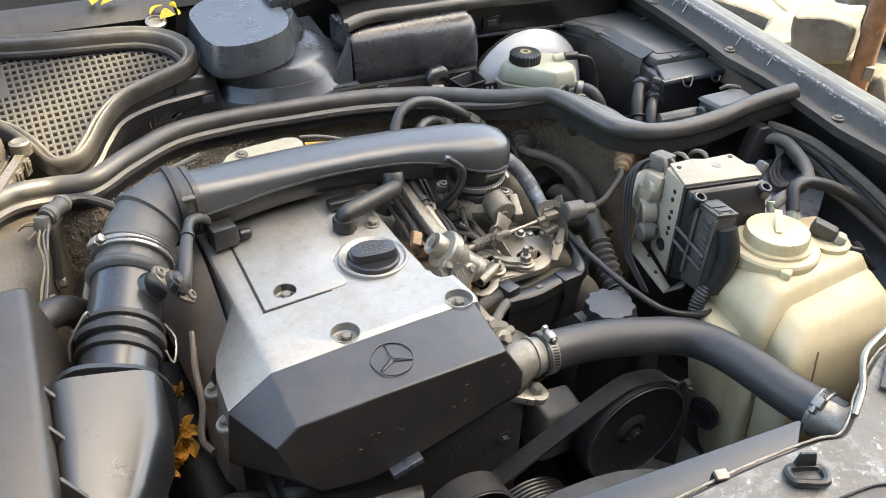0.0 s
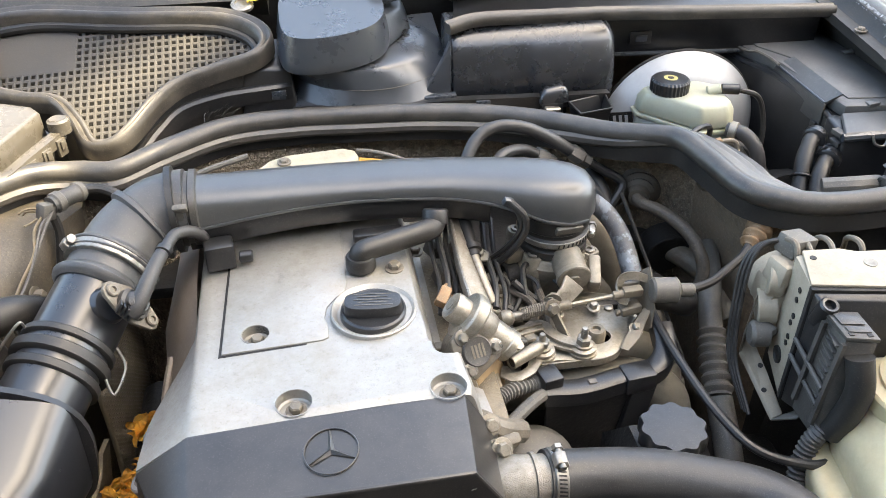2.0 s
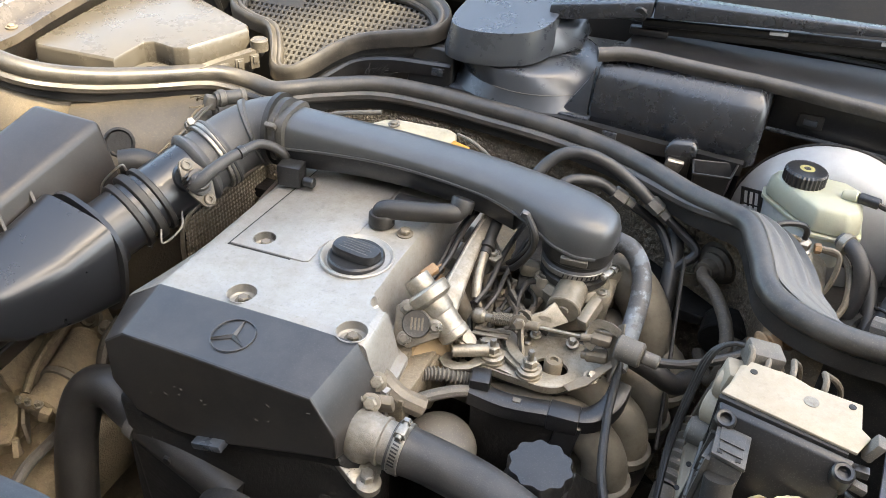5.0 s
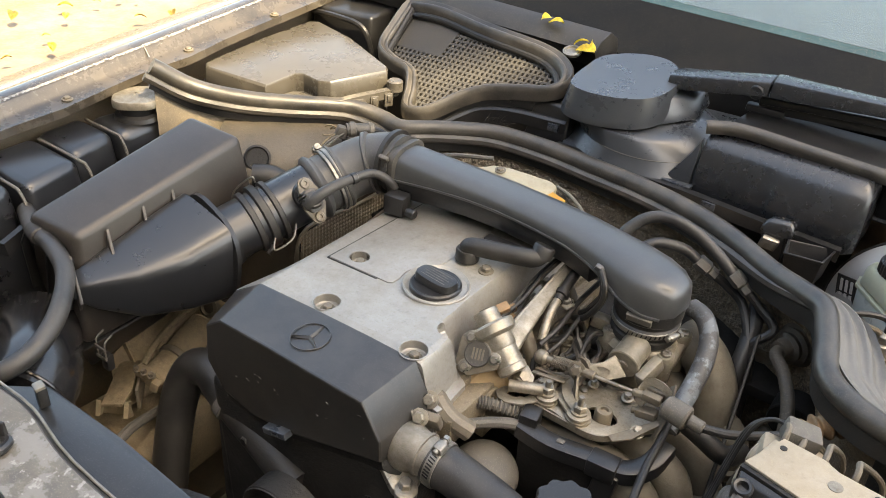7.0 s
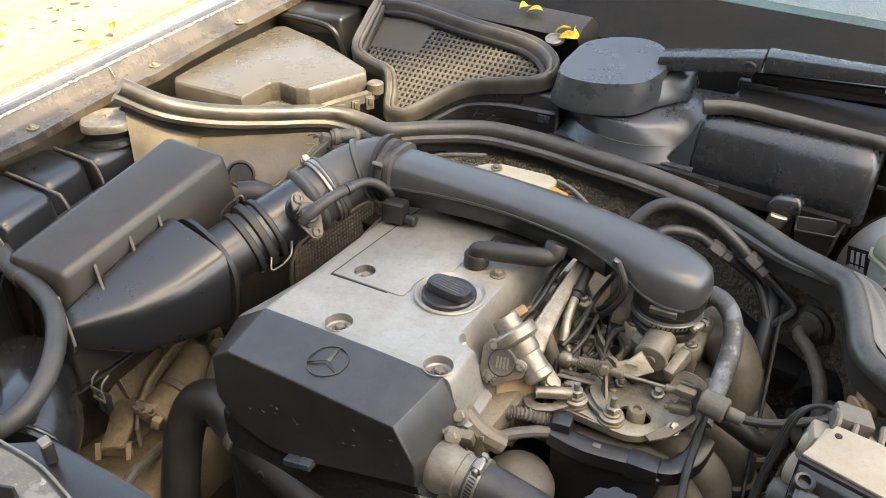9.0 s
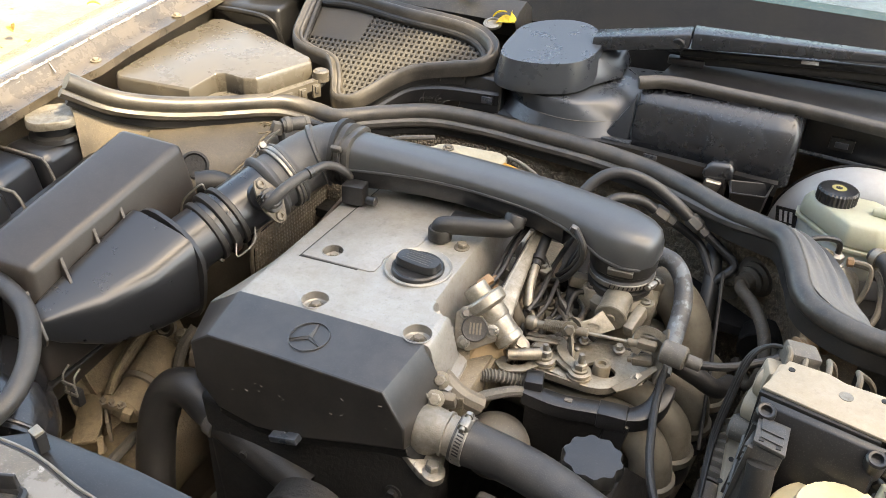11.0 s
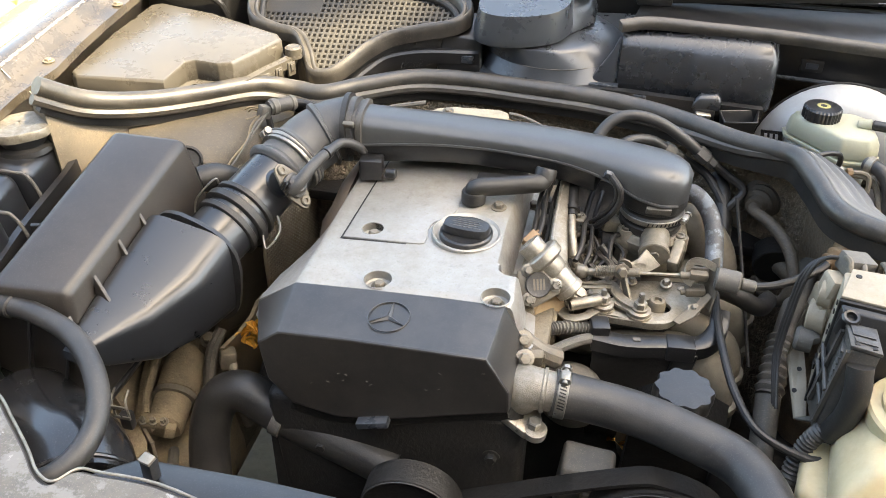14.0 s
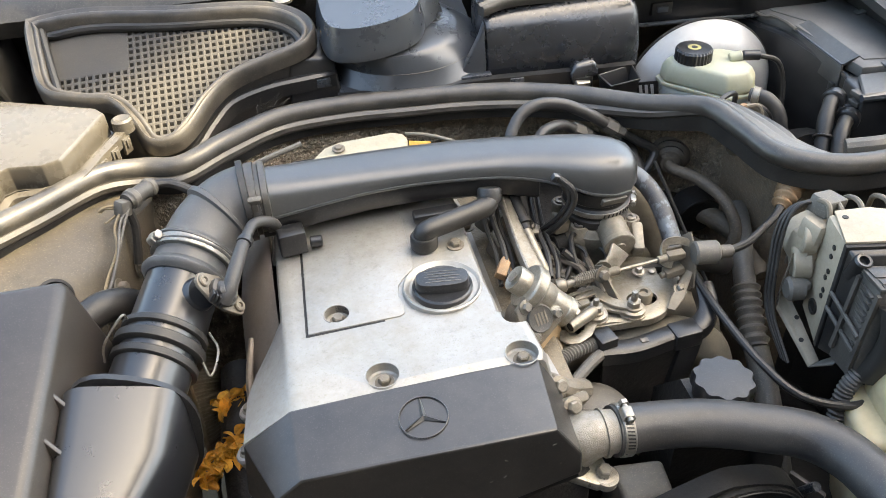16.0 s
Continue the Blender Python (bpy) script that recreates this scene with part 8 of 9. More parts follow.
part("plug_cable", tube([(0.325, 0.004, 0.762), (0.316, 0.004, 0.742), (0.309, -0.002, 0.722), (0.305, -0.010, 0.700)], lambda t: 0.0085 + 0.0012 * math.sin(t * 90), 12, 14), m_plastic_dusty, plug)
for i, (f_, v_) in enumerate(((0.12, 0.016), (0.22, 0.017), (0.36, 0.014), (0.44, 0.016), (0.56, 0.013), (0.63, 0.0135))):
    part("hole", lathe(ap(-0.0002, v_, 0.862 - 0.072 * f_ / 0.63), -AU, [(0.0028, 0), (0.0028, 0.0010), (0, 0.0010)], 12), m_dark, au)
part("port", lathe(ap(-0.0005, 0.022, 0.768), -AU, [(0.0085, 0), (0.0085, 0.0016), (0.006, 0.002), (0.005, 0.0008), (0, 0.0008)], 20), m_dark, au)
# pump castings behind the block
part("motor", join(cyl(ap(0.015, 0.045, 0.805), ap(0.015, 0.105, 0.800), 0.031, 24, 0.004), cyl(ap(0.0, 0.055, 0.83), ap(-0.014, 0.058, 0.83), 0.016, 18), cyl(ap(0.0, 0.055, 0.800), ap(-0.018, 0.058, 0.798), 0.018, 18), box(ap(-0.004, 0.055, 0.840), (0.020, 0.026, 0.024), 0.004, (0, 10, 12)), box(ap(-0.010, 0.066, 0.815), (0.018, 0.022, 0.034), 0.005, (8, 0, 12))), m_beige, au)
part("pump_cap", join(lathe(ap(-0.020, 0.040, 0.778), -AU, [(0.013, -0.012), (0.013, 0.002), (0.010, 0.005), (0, 0.005)], 20), box(ap(-0.012, 0.036, 0.782), (0.022, 0.012, 0.010), 0.003, (0, -20, 12))), m_hose_grey, au)
part("carrier", slab([ap(-0.022, 0.060, 0.760), ap(-0.026, 0.050, 0.742), ap(-0.006, -0.014, 0.716), ap(0.004, -0.010, 0.718), ap(-0.004, 0.030, 0.734), ap(-0.012, 0.052, 0.748)], (0.002, 0, 0.004), 0.001), m_beige, au, "bent steel carrier")
part("carrier", slab([ap(-0.006, -0.014, 0.716), ap(0.004, -0.010, 0.718), ap(0.022, -0.018, 0.738), ap(0.020, -0.024, 0.740), ap(0.012, -0.026, 0.730)], (0, 0, 0.003), 0.001), m_hose_grey, au)
part("carrier_side", slab([ap(-0.022, 0.060, 0.762), ap(-0.026, 0.050, 0.744), ap(-0.026, 0.046, 0.790), ap(-0.022, 0.052, 0.815)], (0.002, 0, 0), 0.0008), m_metal, au)
for v_ in (0.010, 0.032):
    part("hole", lathe(ap(-0.012, v_ - 0.006, 0.7335 + v_ * 0.5), (0, -0.3, 1), [(0.0025, 0), (0.0025, 0.001), (0, 0.001)], 10), m_dark, au)
for i, (u, v_) in enumerate(((0.020, 0.052), (0.040, 0.056), (0.066, 0.056), (0.006, 0.052))):
    part("brake_pipe", tube([ap(u, v_ - 0.006, 0.845), ap(u - 0.002, v_ + 0.006, 0.862 + 0.002 * i), ap(u - 0.006, v_ + 0.026, 0.860), ap(u - 0.010 + 0.010 * i, v_ + 0.06, 0.82), ap(u - 0.010 + 0.010 * i, v_ + 0.075, 0.74)], 0.0028, 8), m_cast, au)
part("plug_block", box((0.348, 0.140, 0.858), (0.030, 0.024, 0.020), 0.003, (0, 12, 20)), m_hose_grey, au)
for i in range(3):
    d_ = 0.0035 * i
    part("wire_loop", tube([(0.340 - d_ * 0.3, 0.142 + d_, 0.862 - d_ * 0.4), (0.322 - d_ * 0.5, 0.146 + d_, 0.858 - d_), (0.309 - d_ * 0.6, 0.142 + d_, 0.842 - d_), (0.302 - d_ * 0.5, 0.132 + d_, 0.80), (0.297 - d_ * 0.5, 0.112 + d_, 0.750), (0.298 - d_ * 0.3, 0.070 + d_, 0.715)], 0.0021, 8), m_rubber, au)
for k_ in range(6):
    part("connector_tooth", box(ap(0.110 + 0.003 * (k_ % 2), -0.002 - 0.003 * k_, 0.852 - 0.013 * k_), (0.012, 0.008, 0.007), 0.001, (0, 15 * (k_ % 3), 0)), m_hose_grey if k_ % 2 else m_plastic, au)
part("corner_clip", box(ap(0.112, 0.012, 0.866), (0.008, 0.014, 0.020), 0.002, (0, 20, 0)), m_hose_grey, au)
part("top_mark", lathe(ap(0.060, 0.030, 0.869), (0, 0, 1), [(0.006, -0.001), (0.006, 0.0006), (0, 0.0006)], 18), m_metal, au)
for u, v_ in ((0.012, 0.036), (0.088, 0.044)):
    part("rivet", lathe(ap(u, v_, 0.8688), (0, 0, 1), [(0.003, 0), (0.003, 0.001), (0, 0.001)], 10), m_dark, au)

wt = thing("washer_tank", (0.40, -0.05, 0.45), "yellowed translucent plastic washer tank", "washer tank")
part("tank", bev(loft([[(0.33, -0.11, 0.46), (0.49, -0.10, 0.46), (0.52, 0.02, 0.46), (0.42, 0.04, 0.46), (0.365, -0.02, 0.46)], [(0.314, -0.10, 0.62), (0.51, -0.09, 0.62), (0.54, 0.035, 0.62), (0.42, 0.06, 0.62), (0.345, 0.005, 0.62)], [(0.318, -0.092, 0.765), (0.512, -0.085, 0.765), (0.537, 0.032, 0.770), (0.42, 0.056, 0.770), (0.334, 0.010, 0.765)], [(0.346, -0.076, 0.802), (0.495, -0.068, 0.804), (0.512, 0.018, 0.806), (0.42, 0.040, 0.806), (0.356, 0.0, 0.803)]]), 0.012, 4, 15), m_tank, wt)
part("front_bulge", bev(loft([[(0.335, -0.16, 0.46), (0.49, -0.15, 0.46), (0.50, -0.09, 0.46), (0.345, -0.09, 0.46)], [(0.318, -0.150, 0.67), (0.505, -0.150, 0.67), (0.53, -0.07, 0.68), (0.335, -0.075, 0.68)], [(0.322, -0.136, 0.750), (0.50, -0.135, 0.755), (0.525, -0.065, 0.765), (0.338, -0.072, 0.760)], [(0.348, -0.114, 0.778), (0.485, -0.112, 0.784), (0.500, -0.070, 0.788), (0.362, -0.076, 0.782)]]), 0.012, 4, 12), m_tank, wt)
part("side_lobe", bev(loft([[(0.318, -0.06, 0.58), (0.35, -0.08, 0.58), (0.360, 0.005, 0.58), (0.338, 0.005, 0.58)], [(0.306, -0.057, 0.66), (0.340, -0.075, 0.66), (0.350, 0.012, 0.66), (0.324, 0.014, 0.66)], [(0.298, -0.055, 0.735), (0.335, -0.070, 0.738), (0.345, 0.015, 0.738), (0.315, 0.020, 0.735)]]), 0.012, 4), m_tank, wt)
part("neck_ring", lathe((0.400, -0.012, 0.800), (0, 0, 1), [(0.053, -0.004), (0.054, 0.010), (0.052, 0.013), (0.043, 0.014), (0.043, 0.018), (0.036, 0.018)], 48), m_tank, wt)
part("ring_tab", box((0.372, -0.060, 0.807), (0.012, 0.012, 0.010), 0.002, (0, 0, 30)), m_tank, wt)
caps = [[(0.400 + (R + 0.0004 * math.cos(28 * a)) * math.cos(a), -0.013 + (R + 0.0004 * math.cos(28 * a)) * math.sin(a), z) for a in (2 * math.pi * i / 84 for i in range(84))] for R, z in ((0.0365, 0.812), (0.0368, 0.828), (0.0355, 0.832), (0.030, 0.8325), (0.027, 0.8315), (0.01, 0.832))]
wcap = part("filler_cap", loft(caps), m_tank, wt, "round cream filler cap")
part("pull_tab", slab([(0.390, -0.018, 0.8325), (0.396, -0.023, 0.8325), (0.421, 0.004, 0.841), (0.414, 0.010, 0.841)], (0, 0, 0.002), 0.0008), m_tank, wcap)
for i, (x, y) in enumerate(((0.332, -0.096), (0.352, -0.148))):
    part("mould_seam", tube([(x + 0.008, y + 0.012, 0.755), (x - 0.004, y - 0.002, 0.70), (x, y - 0.006, 0.60)], 0.0012, 6), M("seam_dirt", (0.18, 0.13, 0.07), 0.8), wt)
part("pump_seat", lathe((0.470, -0.035, 0.803), (0, 0, 1), [(0.024, 0), (0.024, 0.006), (0.018, 0.008), (0.016, 0.006), (0, 0.006)], 28), m_tank, wt)
part("pump_plug", box((0.466, -0.026, 0.820), (0.016, 0.030, 0.018), 0.004, (15, 0, 35)), m_plastic_dusty, wt)
part("pump_plug_end", box((0.476, -0.044, 0.815), (0.014, 0.012, 0.012), 0.003, (15, 0, 35)), m_cream, wt)
part("outlet_spout", cyl((0.425, 0.015, 0.810), (0.431, 0.030, 0.838), 0.0055), m_cream, wt)
part("outlet_spout", cyl((0.446, 0.004, 0.810), (0.454, 0.016, 0.836), 0.0055), m_cream, wt)
part("level_mark", box((0.330, -0.165, 0.62), (0.004, 0.004, 0.06), 0.001, (0, 0, 10)), m_cream, wt)
part("side_plug", lathe((0.312, -0.05, 0.605), (-1, -0.3, 0), [(0.022, 0), (0.022, 0.006), (0.016, 0.008), (0.010, 0.004), (0, 0.004)], 20), m_plastic, wt)
sp2 = thing("splash_shield", (0.25, -0.06, 0.50), "dusty grey splash shield low beside the washer tank", "splash shield")
part("sheet", slab([(0.20, -0.22, 0.48), (0.33, -0.21, 0.50), (0.32, 0.0, 0.53), (0.24, 0.02, 0.52)], (0, 0, 0.004), 0.001), m_hose_grey, sp2)
part("upright", slab([(0.268, -0.03, 0.52), (0.285, -0.05, 0.52), (0.283, -0.05, 0.655), (0.262, -0.02, 0.66)], (0.004, 0.003, 0), 0.001), m_plastic_dusty, sp2)
part("strut", tube([(0.245, -0.015, 0.60), (0.262, -0.035, 0.645), (0.27, -0.05, 0.675)], 0.005, 8), m_plastic_grey, sp2)
sh = thing("washer_hose", (0.45, 0.03, 0.83), "grey washer hoses curling from the tank", "hose")
part("hose", tube([(0.430, 0.026, 0.830), (0.446, 0.030, 0.836), (0.488, 0.040, 0.835), (0.524, 0.056, 0.834), (0.548, 0.086, 0.835), (0.560, 0.112, 0.837), (0.566, 0.140, 0.838), (0.560, 0.165, 0.832)], 0.0078, 14), m_hose_grey, sh)
part("hose", tube([(0.452, 0.012, 0.828), (0.464, 0.028, 0.848), (0.490, 0.030, 0.850), (0.530, 0.020, 0.836), (0.565, 0.0, 0.815), (0.59, -0.03, 0.79)], 0.0080, 14), m_rubber, sh)
part("cable", tube([(0.478, -0.050, 0.806), (0.50, -0.06, 0.80), (0.52, -0.04, 0.79), (0.54, -0.06, 0.76)], 0.004, 8), m_rubber, sh)
wl = thing("wing_wiring", (0.56, 0.10, 0.78), "bundle of dark cables along the inner wing", "wiring")
rng = random.Random(12)
for i in range(11):
    d, w = 0.0046 * i, rng.uniform(-0.004, 0.004)
    part("cable", tube([(0.570 + w, 0.172, 0.846 - 0.3 * d), (0.578 + w, 0.140, 0.848 - 0.6 * d + w), (0.584 - w, 0.098, 0.846 - d), (0.588 + w, 0.040, 0.834 - d + w), (0.590 - w, -0.020, 0.816 - 0.9 * d), (0.592, -0.10, 0.785 - 0.7 * d)], (0.0068, 0.0030, 0.0042)[i % 3], 8), (m_loom, m_hose_grey, m_loom, m_rubber)[i % 4], wl)
for i in range(6):
    part("loop", tube([(0.566, 0.150 - 0.003 * i, 0.826), (0.558 - 0.003 * i, 0.128, 0.812 - 0.002 * i), (0.545 - 0.005 * i, 0.112 - 0.003 * i, 0.802), (0.548 - 0.004 * i, 0.092 - 0.002 * i, 0.800 + 0.002 * i), (0.570, 0.094, 0.806 + 0.003 * i), (0.578, 0.120, 0.824)], 0.0022, 6), (m_rubber, m_loom)[i % 2], wl)
part("gland", hexa([(0.530, 0.164, 0.797), (0.585, 0.156, 0.797), (0.585, 0.184, 0.797), (0.530, 0.184, 0.797)], [(0.542, 0.160, 0.852), (0.560, 0.158, 0.852), (0.560, 0.184, 0.852), (0.542, 0.184, 0.852)], 0.004), m_rubber, wl)
part("clip", box((0.582, 0.035, 0.812), (0.03, 0.014, 0.012), 0.002, (0, 10, 20)), m_hose_grey, wl)

wsf = thing("wing_shelf", (0.53, 0.11, 0.79), "glossy dark painted shelf of the inner wing", "body panel")
part("shelf", slab([(0.46, 0.050, 0.782), (0.53, 0.030, 0.784), (0.595, 0.075, 0.788), (0.615, 0.165, 0.795), (0.545, 0.178, 0.795), (0.47, 0.165, 0.790)], (0, 0, 0.004), 0.001), m_shelf, wsf)
part("shelf_bolt", hexbolt((0.500, 0.150, 0.796), (0, 0, 1), 0.008, 0.008), m_cast, wsf)
eb = thing("control_unit_box", (0.56, 0.50, 0.75), "long black plastic control unit box with a clipped lid", "control box")
LB = [(0.486, 0.660), (0.494, 0.565), (0.500, 0.548), (0.517, 0.505), (0.524, 0.400), (0.528, 0.372), (0.618, 0.362), (0.628, 0.41), (0.624, 0.672)]
part("lid", bev(prism([(x + 0.004, y) for x, y in LB], 0.858, 0.8735, 0), 0.003), m_boxlid, eb, "grey-black lid")
part("lid_panel", bev(prism([(0.508, 0.645), (0.514, 0.560), (0.540, 0.515), (0.545, 0.390), (0.612, 0.380), (0.616, 0.655)], 0.8725, 0.8752, 0), 0.0012), m_boxlid, eb)
for q in ((0.612, 0.395), (0.617, 0.520), (0.560, 0.372)):
    part("lid_tab", box((q[0] + 0.006, q[1], 0.8745), (0.014, 0.010, 0.004), 0.001, (0, -10, 0)), m_boxlid, eb)
part("lid_rim", tube([(x, y, 0.857) for x, y in LB], 0.0040, 8, 3, loop=True), m_plastic, eb)
part("body", prism([(x * 0.992, y * 0.997, ) for x, y in LB], 0.72, 0.857, 0.003), m_plastic, eb)
part("hinge_strip", loft([[(0.5195, y0, 0.868), (0.5345, y1, 0.882), (0.5360, y1, 0.8805), (0.5220, y0, 0.8655)] for y0, y1 in ((0.395, 0.387), (0.43, 0.423), (0.47, 0.462), (0.514, 0.502))]), m_boxlid, eb, "raised hinged flap of the lid")
part("flap_edge", tube([(0.5195, 0.395, 0.868), (0.5195, 0.455, 0.868), (0.5195, 0.514, 0.868)], 0.0016, 8), m_plastic_grey, eb)
part("front_box", hexa([(0.500, 0.325, 0.75), (0.618, 0.315, 0.75), (0.622, 0.37, 0.75), (0.512, 0.375, 0.75)], [(0.508, 0.325, 0.858), (0.612, 0.318, 0.860), (0.622, 0.37, 0.862), (0.512, 0.375, 0.862)], 0.004), m_plastic, eb)
part("front_lip", tube([(0.505, 0.326, 0.858), (0.56, 0.320, 0.860), (0.614, 0.316, 0.860), (0.618, 0.345, 0.861)], 0.005, 8), m_plastic_grey, eb)
part("front_lid", hexa([(0.504, 0.322, 0.8605), (0.616, 0.313, 0.8625), (0.624, 0.362, 0.864), (0.524, 0.366, 0.864)], [(0.508, 0.326, 0.8645), (0.613, 0.317, 0.8662), (0.620, 0.362, 0.868), (0.526, 0.366, 0.868)], 0.001), m_boxlid, eb)
part("edge_wire", tube([(0.484, 0.665, 0.870), (0.492, 0.60, 0.870), (0.496, 0.555, 0.872), (0.506, 0.545, 0.874), (0.513, 0.52, 0.874), (0.512, 0.495, 0.875)], 0.0022, 6), m_hose_grey, eb)
part("eye", sweep_ring((0.484, 0.655, 0.872), (0, -0.2, 1), 0.009, 0.003, 20), m_plastic_grey, eb)
part("side_flap", slab([(0.5180, 0.516, 0.867), (0.5180, 0.393, 0.867), (0.5175, 0.392, 0.838), (0.5170, 0.514, 0.838)], (0.003, 0, 0), 0.001), m_plastic_dusty, eb)
for y in (0.40, 0.506):
    part("flap_hook", box((0.5165, y, 0.836), (0.006, 0.010, 0.012), 0.001), m_plastic, eb)
for i in range(5):
    part("side_rib", box((0.500, 0.345 + 0.006 * i, 0.835 - 0.014 * i), (0.02, 0.006, 0.010), 0.001), m_plastic_grey, eb)
for i, (x, y, z) in enumerate(((0.484, 0.352, 0.842), (0.490, 0.325, 0.828))):
    cc = thing("cable_plug", (x, y, 0.78), "corrugated black conduit with a plug beside the control box", "cable plug", "cable plugs")
    part("body", tube([(x + 0.006, y + 0.004, z + 0.002), (x - 0.006, y - 0.008, z + 0.001), (x - 0.018, y - 0.024, z - 0.014), (x - 0.028, y - 0.044, z - 0.040), (x - 0.036, y - 0.066, z - 0.078)], lambda t: 0.0092 + 0.0005 * math.sin(t * 17 + i), 12, 20), m_rubber, cc)
    part("head", lathe((x + 0.012, y + 0.008, z + 0.003), (-0.7, -0.6, -0.05), [(0.013, 0), (0.014, 0.004), (0.014, 0.012), (0.011, 0.014)], 18), m_plastic, cc)
    part("strap", sweep_ring((x - 0.022, y - 0.034, z - 0.026), (0.35, 0.6, 0.7), 0.0118, 0.0016, 18), m_rubber, cc)
for x, y in ((0.545, 0.319), (0.598, 0.316)):
    part("wire_clip", tube([(x - 0.010, y - 0.002, 0.864), (x - 0.007, y - 0.006, 0.854), (x + 0.005, y - 0.006, 0.851), (x + 0.010, y - 0.003, 0.864)], 0.0016, 6), m_steel, eb)
for i in range(6):
    part("ribbed_strip", box((0.508, 0.338, 0.858 - 0.012 * i), (0.010, 0.016, 0.006), 0.001, (0, 0, 10)), m_plastic_dusty, eb)
fx = thing("small_relay_box", (0.53, 0.23, 0.80), "small black relay box near the wing", "relay box")
part("box", hexa([(0.500, 0.208, 0.80), (0.570, 0.206, 0.80), (0.570, 0.245, 0.80), (0.502, 0.248, 0.80)], [(0.508, 0.210, 0.866), (0.573, 0.208, 0.866), (0.573, 0.243, 0.868), (0.502, 0.244, 0.868)], 0.003), m_plastic, fx)
part("lid", hexa([(0.505, 0.207, 0.866), (0.576, 0.206, 0.866), (0.576, 0.246, 0.868), (0.498, 0.246, 0.868)], [(0.508, 0.210, 0.8715), (0.573, 0.209, 0.8715), (0.573, 0.243, 0.8735), (0.502, 0.243, 0.8735)], 0.0015), m_boxlid, fx, "dusty grey lid")
for q, d in (((0.502, 0.234, 0.853), (-1, -0.25, 0.1)), ((0.507, 0.212, 0.846), (-0.8, -0.6, 0.1))):
    part("catch", lathe(q, d, [(0.0085, -0.004), (0.0085, 0.006), (0.0070, 0.008), (0.0045, 0.008), (0.004, 0.006), (0, 0.006)], 18), m_plastic_dusty, fx)
part("lid_wire", tube([(0.546, 0.252, 0.872), (0.552, 0.246, 0.878), (0.562, 0.242, 0.877), (0.572, 0.240, 0.874)], 0.0026, 8), m_hose_grey, fx)
part("strap", tube([(0.44, 0.25, 0.845), (0.47, 0.24, 0.850), (0.50, 0.245, 0.846)], 0.010, 10), m_hose_grey, fx)
part("wing_strip", slab([(0.596, 0.210, 0.842), (0.612, 0.205, 0.860), (0.626, 0.36, 0.872), (0.612, 0.36, 0.852)], (0.002, 0, 0.002), 0.0008), M("bare_brown_metal", (0.075, 0.048, 0.031), 0.55, metal=0.2, dust=0.4, dustcol=(0.12, 0.085, 0.058)), fx)

# clips on the radiator support
for at, rz in (((-0.205, -0.276, 0.806), 20), ((0.165, -0.280, 0.806), -25)):
    k_ = thing("hood_bump_stop", at, "black plastic stop clip on the radiator support", "clip", "support clips")
    R3 = Matrix.Rotation(radians(rz), 3, "Z")
    part("loop", tube([V(*at) + R3 @ V(*p) for p in ((-0.013, -0.008, 0.004), (0.011, -0.009, 0.004), (0.015, 0.001, 0.004), (0.010, 0.008, 0.004), (-0.012, 0.008, 0.004), (-0.016, 0.0, 0.004))], 0.0040, 8, 4, loop=True), m_plastic, k_)
    part("plate", box(V(*at) + V(0, 0, 0.002), (0.026, 0.016, 0.003), 0.001, (0, 0, rz)), m_plastic_dusty, k_)
    part("tongue", hexa([V(*at) + R3 @ V(*p) for p in ((-0.010, 0.006, 0.004), (0.010, 0.006, 0.004), (0.010, 0.012, 0.004), (-0.010, 0.012, 0.004))], [V(*at) + R3 @ V(*p) for p in ((-0.006, 0.009, 0.020), (0.008, 0.009, 0.020), (0.008, 0.012, 0.020), (-0.006, 0.012, 0.020))], 0.001), m_plastic, k_)
for at in ((-0.238, -0.210, 0.798), (0.10, -0.245, 0.797)):
    k_ = thing("radiator_clip", at, "small metal-tipped radiator retaining clip", "clip", "radiator clips")
    part("body", box(at, (0.012, 0.010, 0.022), 0.0015, (0, 0, -15)), m_plastic, k_)
    part("tip", box((at[0], at[1] - 0.001, at[2] + 0.012), (0.0115, 0.0095, 0.004), 0.001, (8, 0, -15)), m_metal, k_)
rt = thing("radiator", (0, -0.215, 0.5), "black radiator top tank behind the support panel", "radiator")
part("top_tank", prism([(-0.30, -0.222), (-0.15, -0.236), (0.0, -0.242), (0.20, -0.246), (0.24, -0.215), (0.0, -0.195), (-0.15, -0.188), (-0.26, -0.190)], 0.745, 0.785, 0.005), m_plastic, rt)
part("core", box((-0.02, -0.215, 0.55), (0.55, 0.03, 0.38), 0.003), m_dark, rt)
part("fan_cowl", lathe((0.0, -0.19, 0.52), (0, 1, 0), [(0.23, 0), (0.23, 0.03), (0.20, 0.05), (0.19, 0.02)], 40), m_dark, rt)
hs = thing("corner_bracket", (0.345, -0.20, 0.80), "grey corner bracket with bolts on the radiator support", "bracket")
part("plate", slab([(0.31, -0.235, 0.808), (0.36, -0.205, 0.810), (0.46, -0.20, 0.812), (0.46, -0.26, 0.812), (0.34, -0.28, 0.810)], (0, 0, 0.004), 0.001), m_support, hs)
for q in ((0.350, -0.222, 0.813), (0.375, -0.230, 0.815), (0.40, -0.215, 0.815)):
    part("bolt", hexbolt(q, (0, 0, 1), 0.007, 0.007), m_steel, hs)
part("lip", tube([(0.262, -0.248, 0.806), (0.292, -0.230, 0.812), (0.306, -0.215, 0.822), (0.325, -0.203, 0.826), (0.37, -0.190, 0.826)], 0.0035, 8), m_steel, hs)

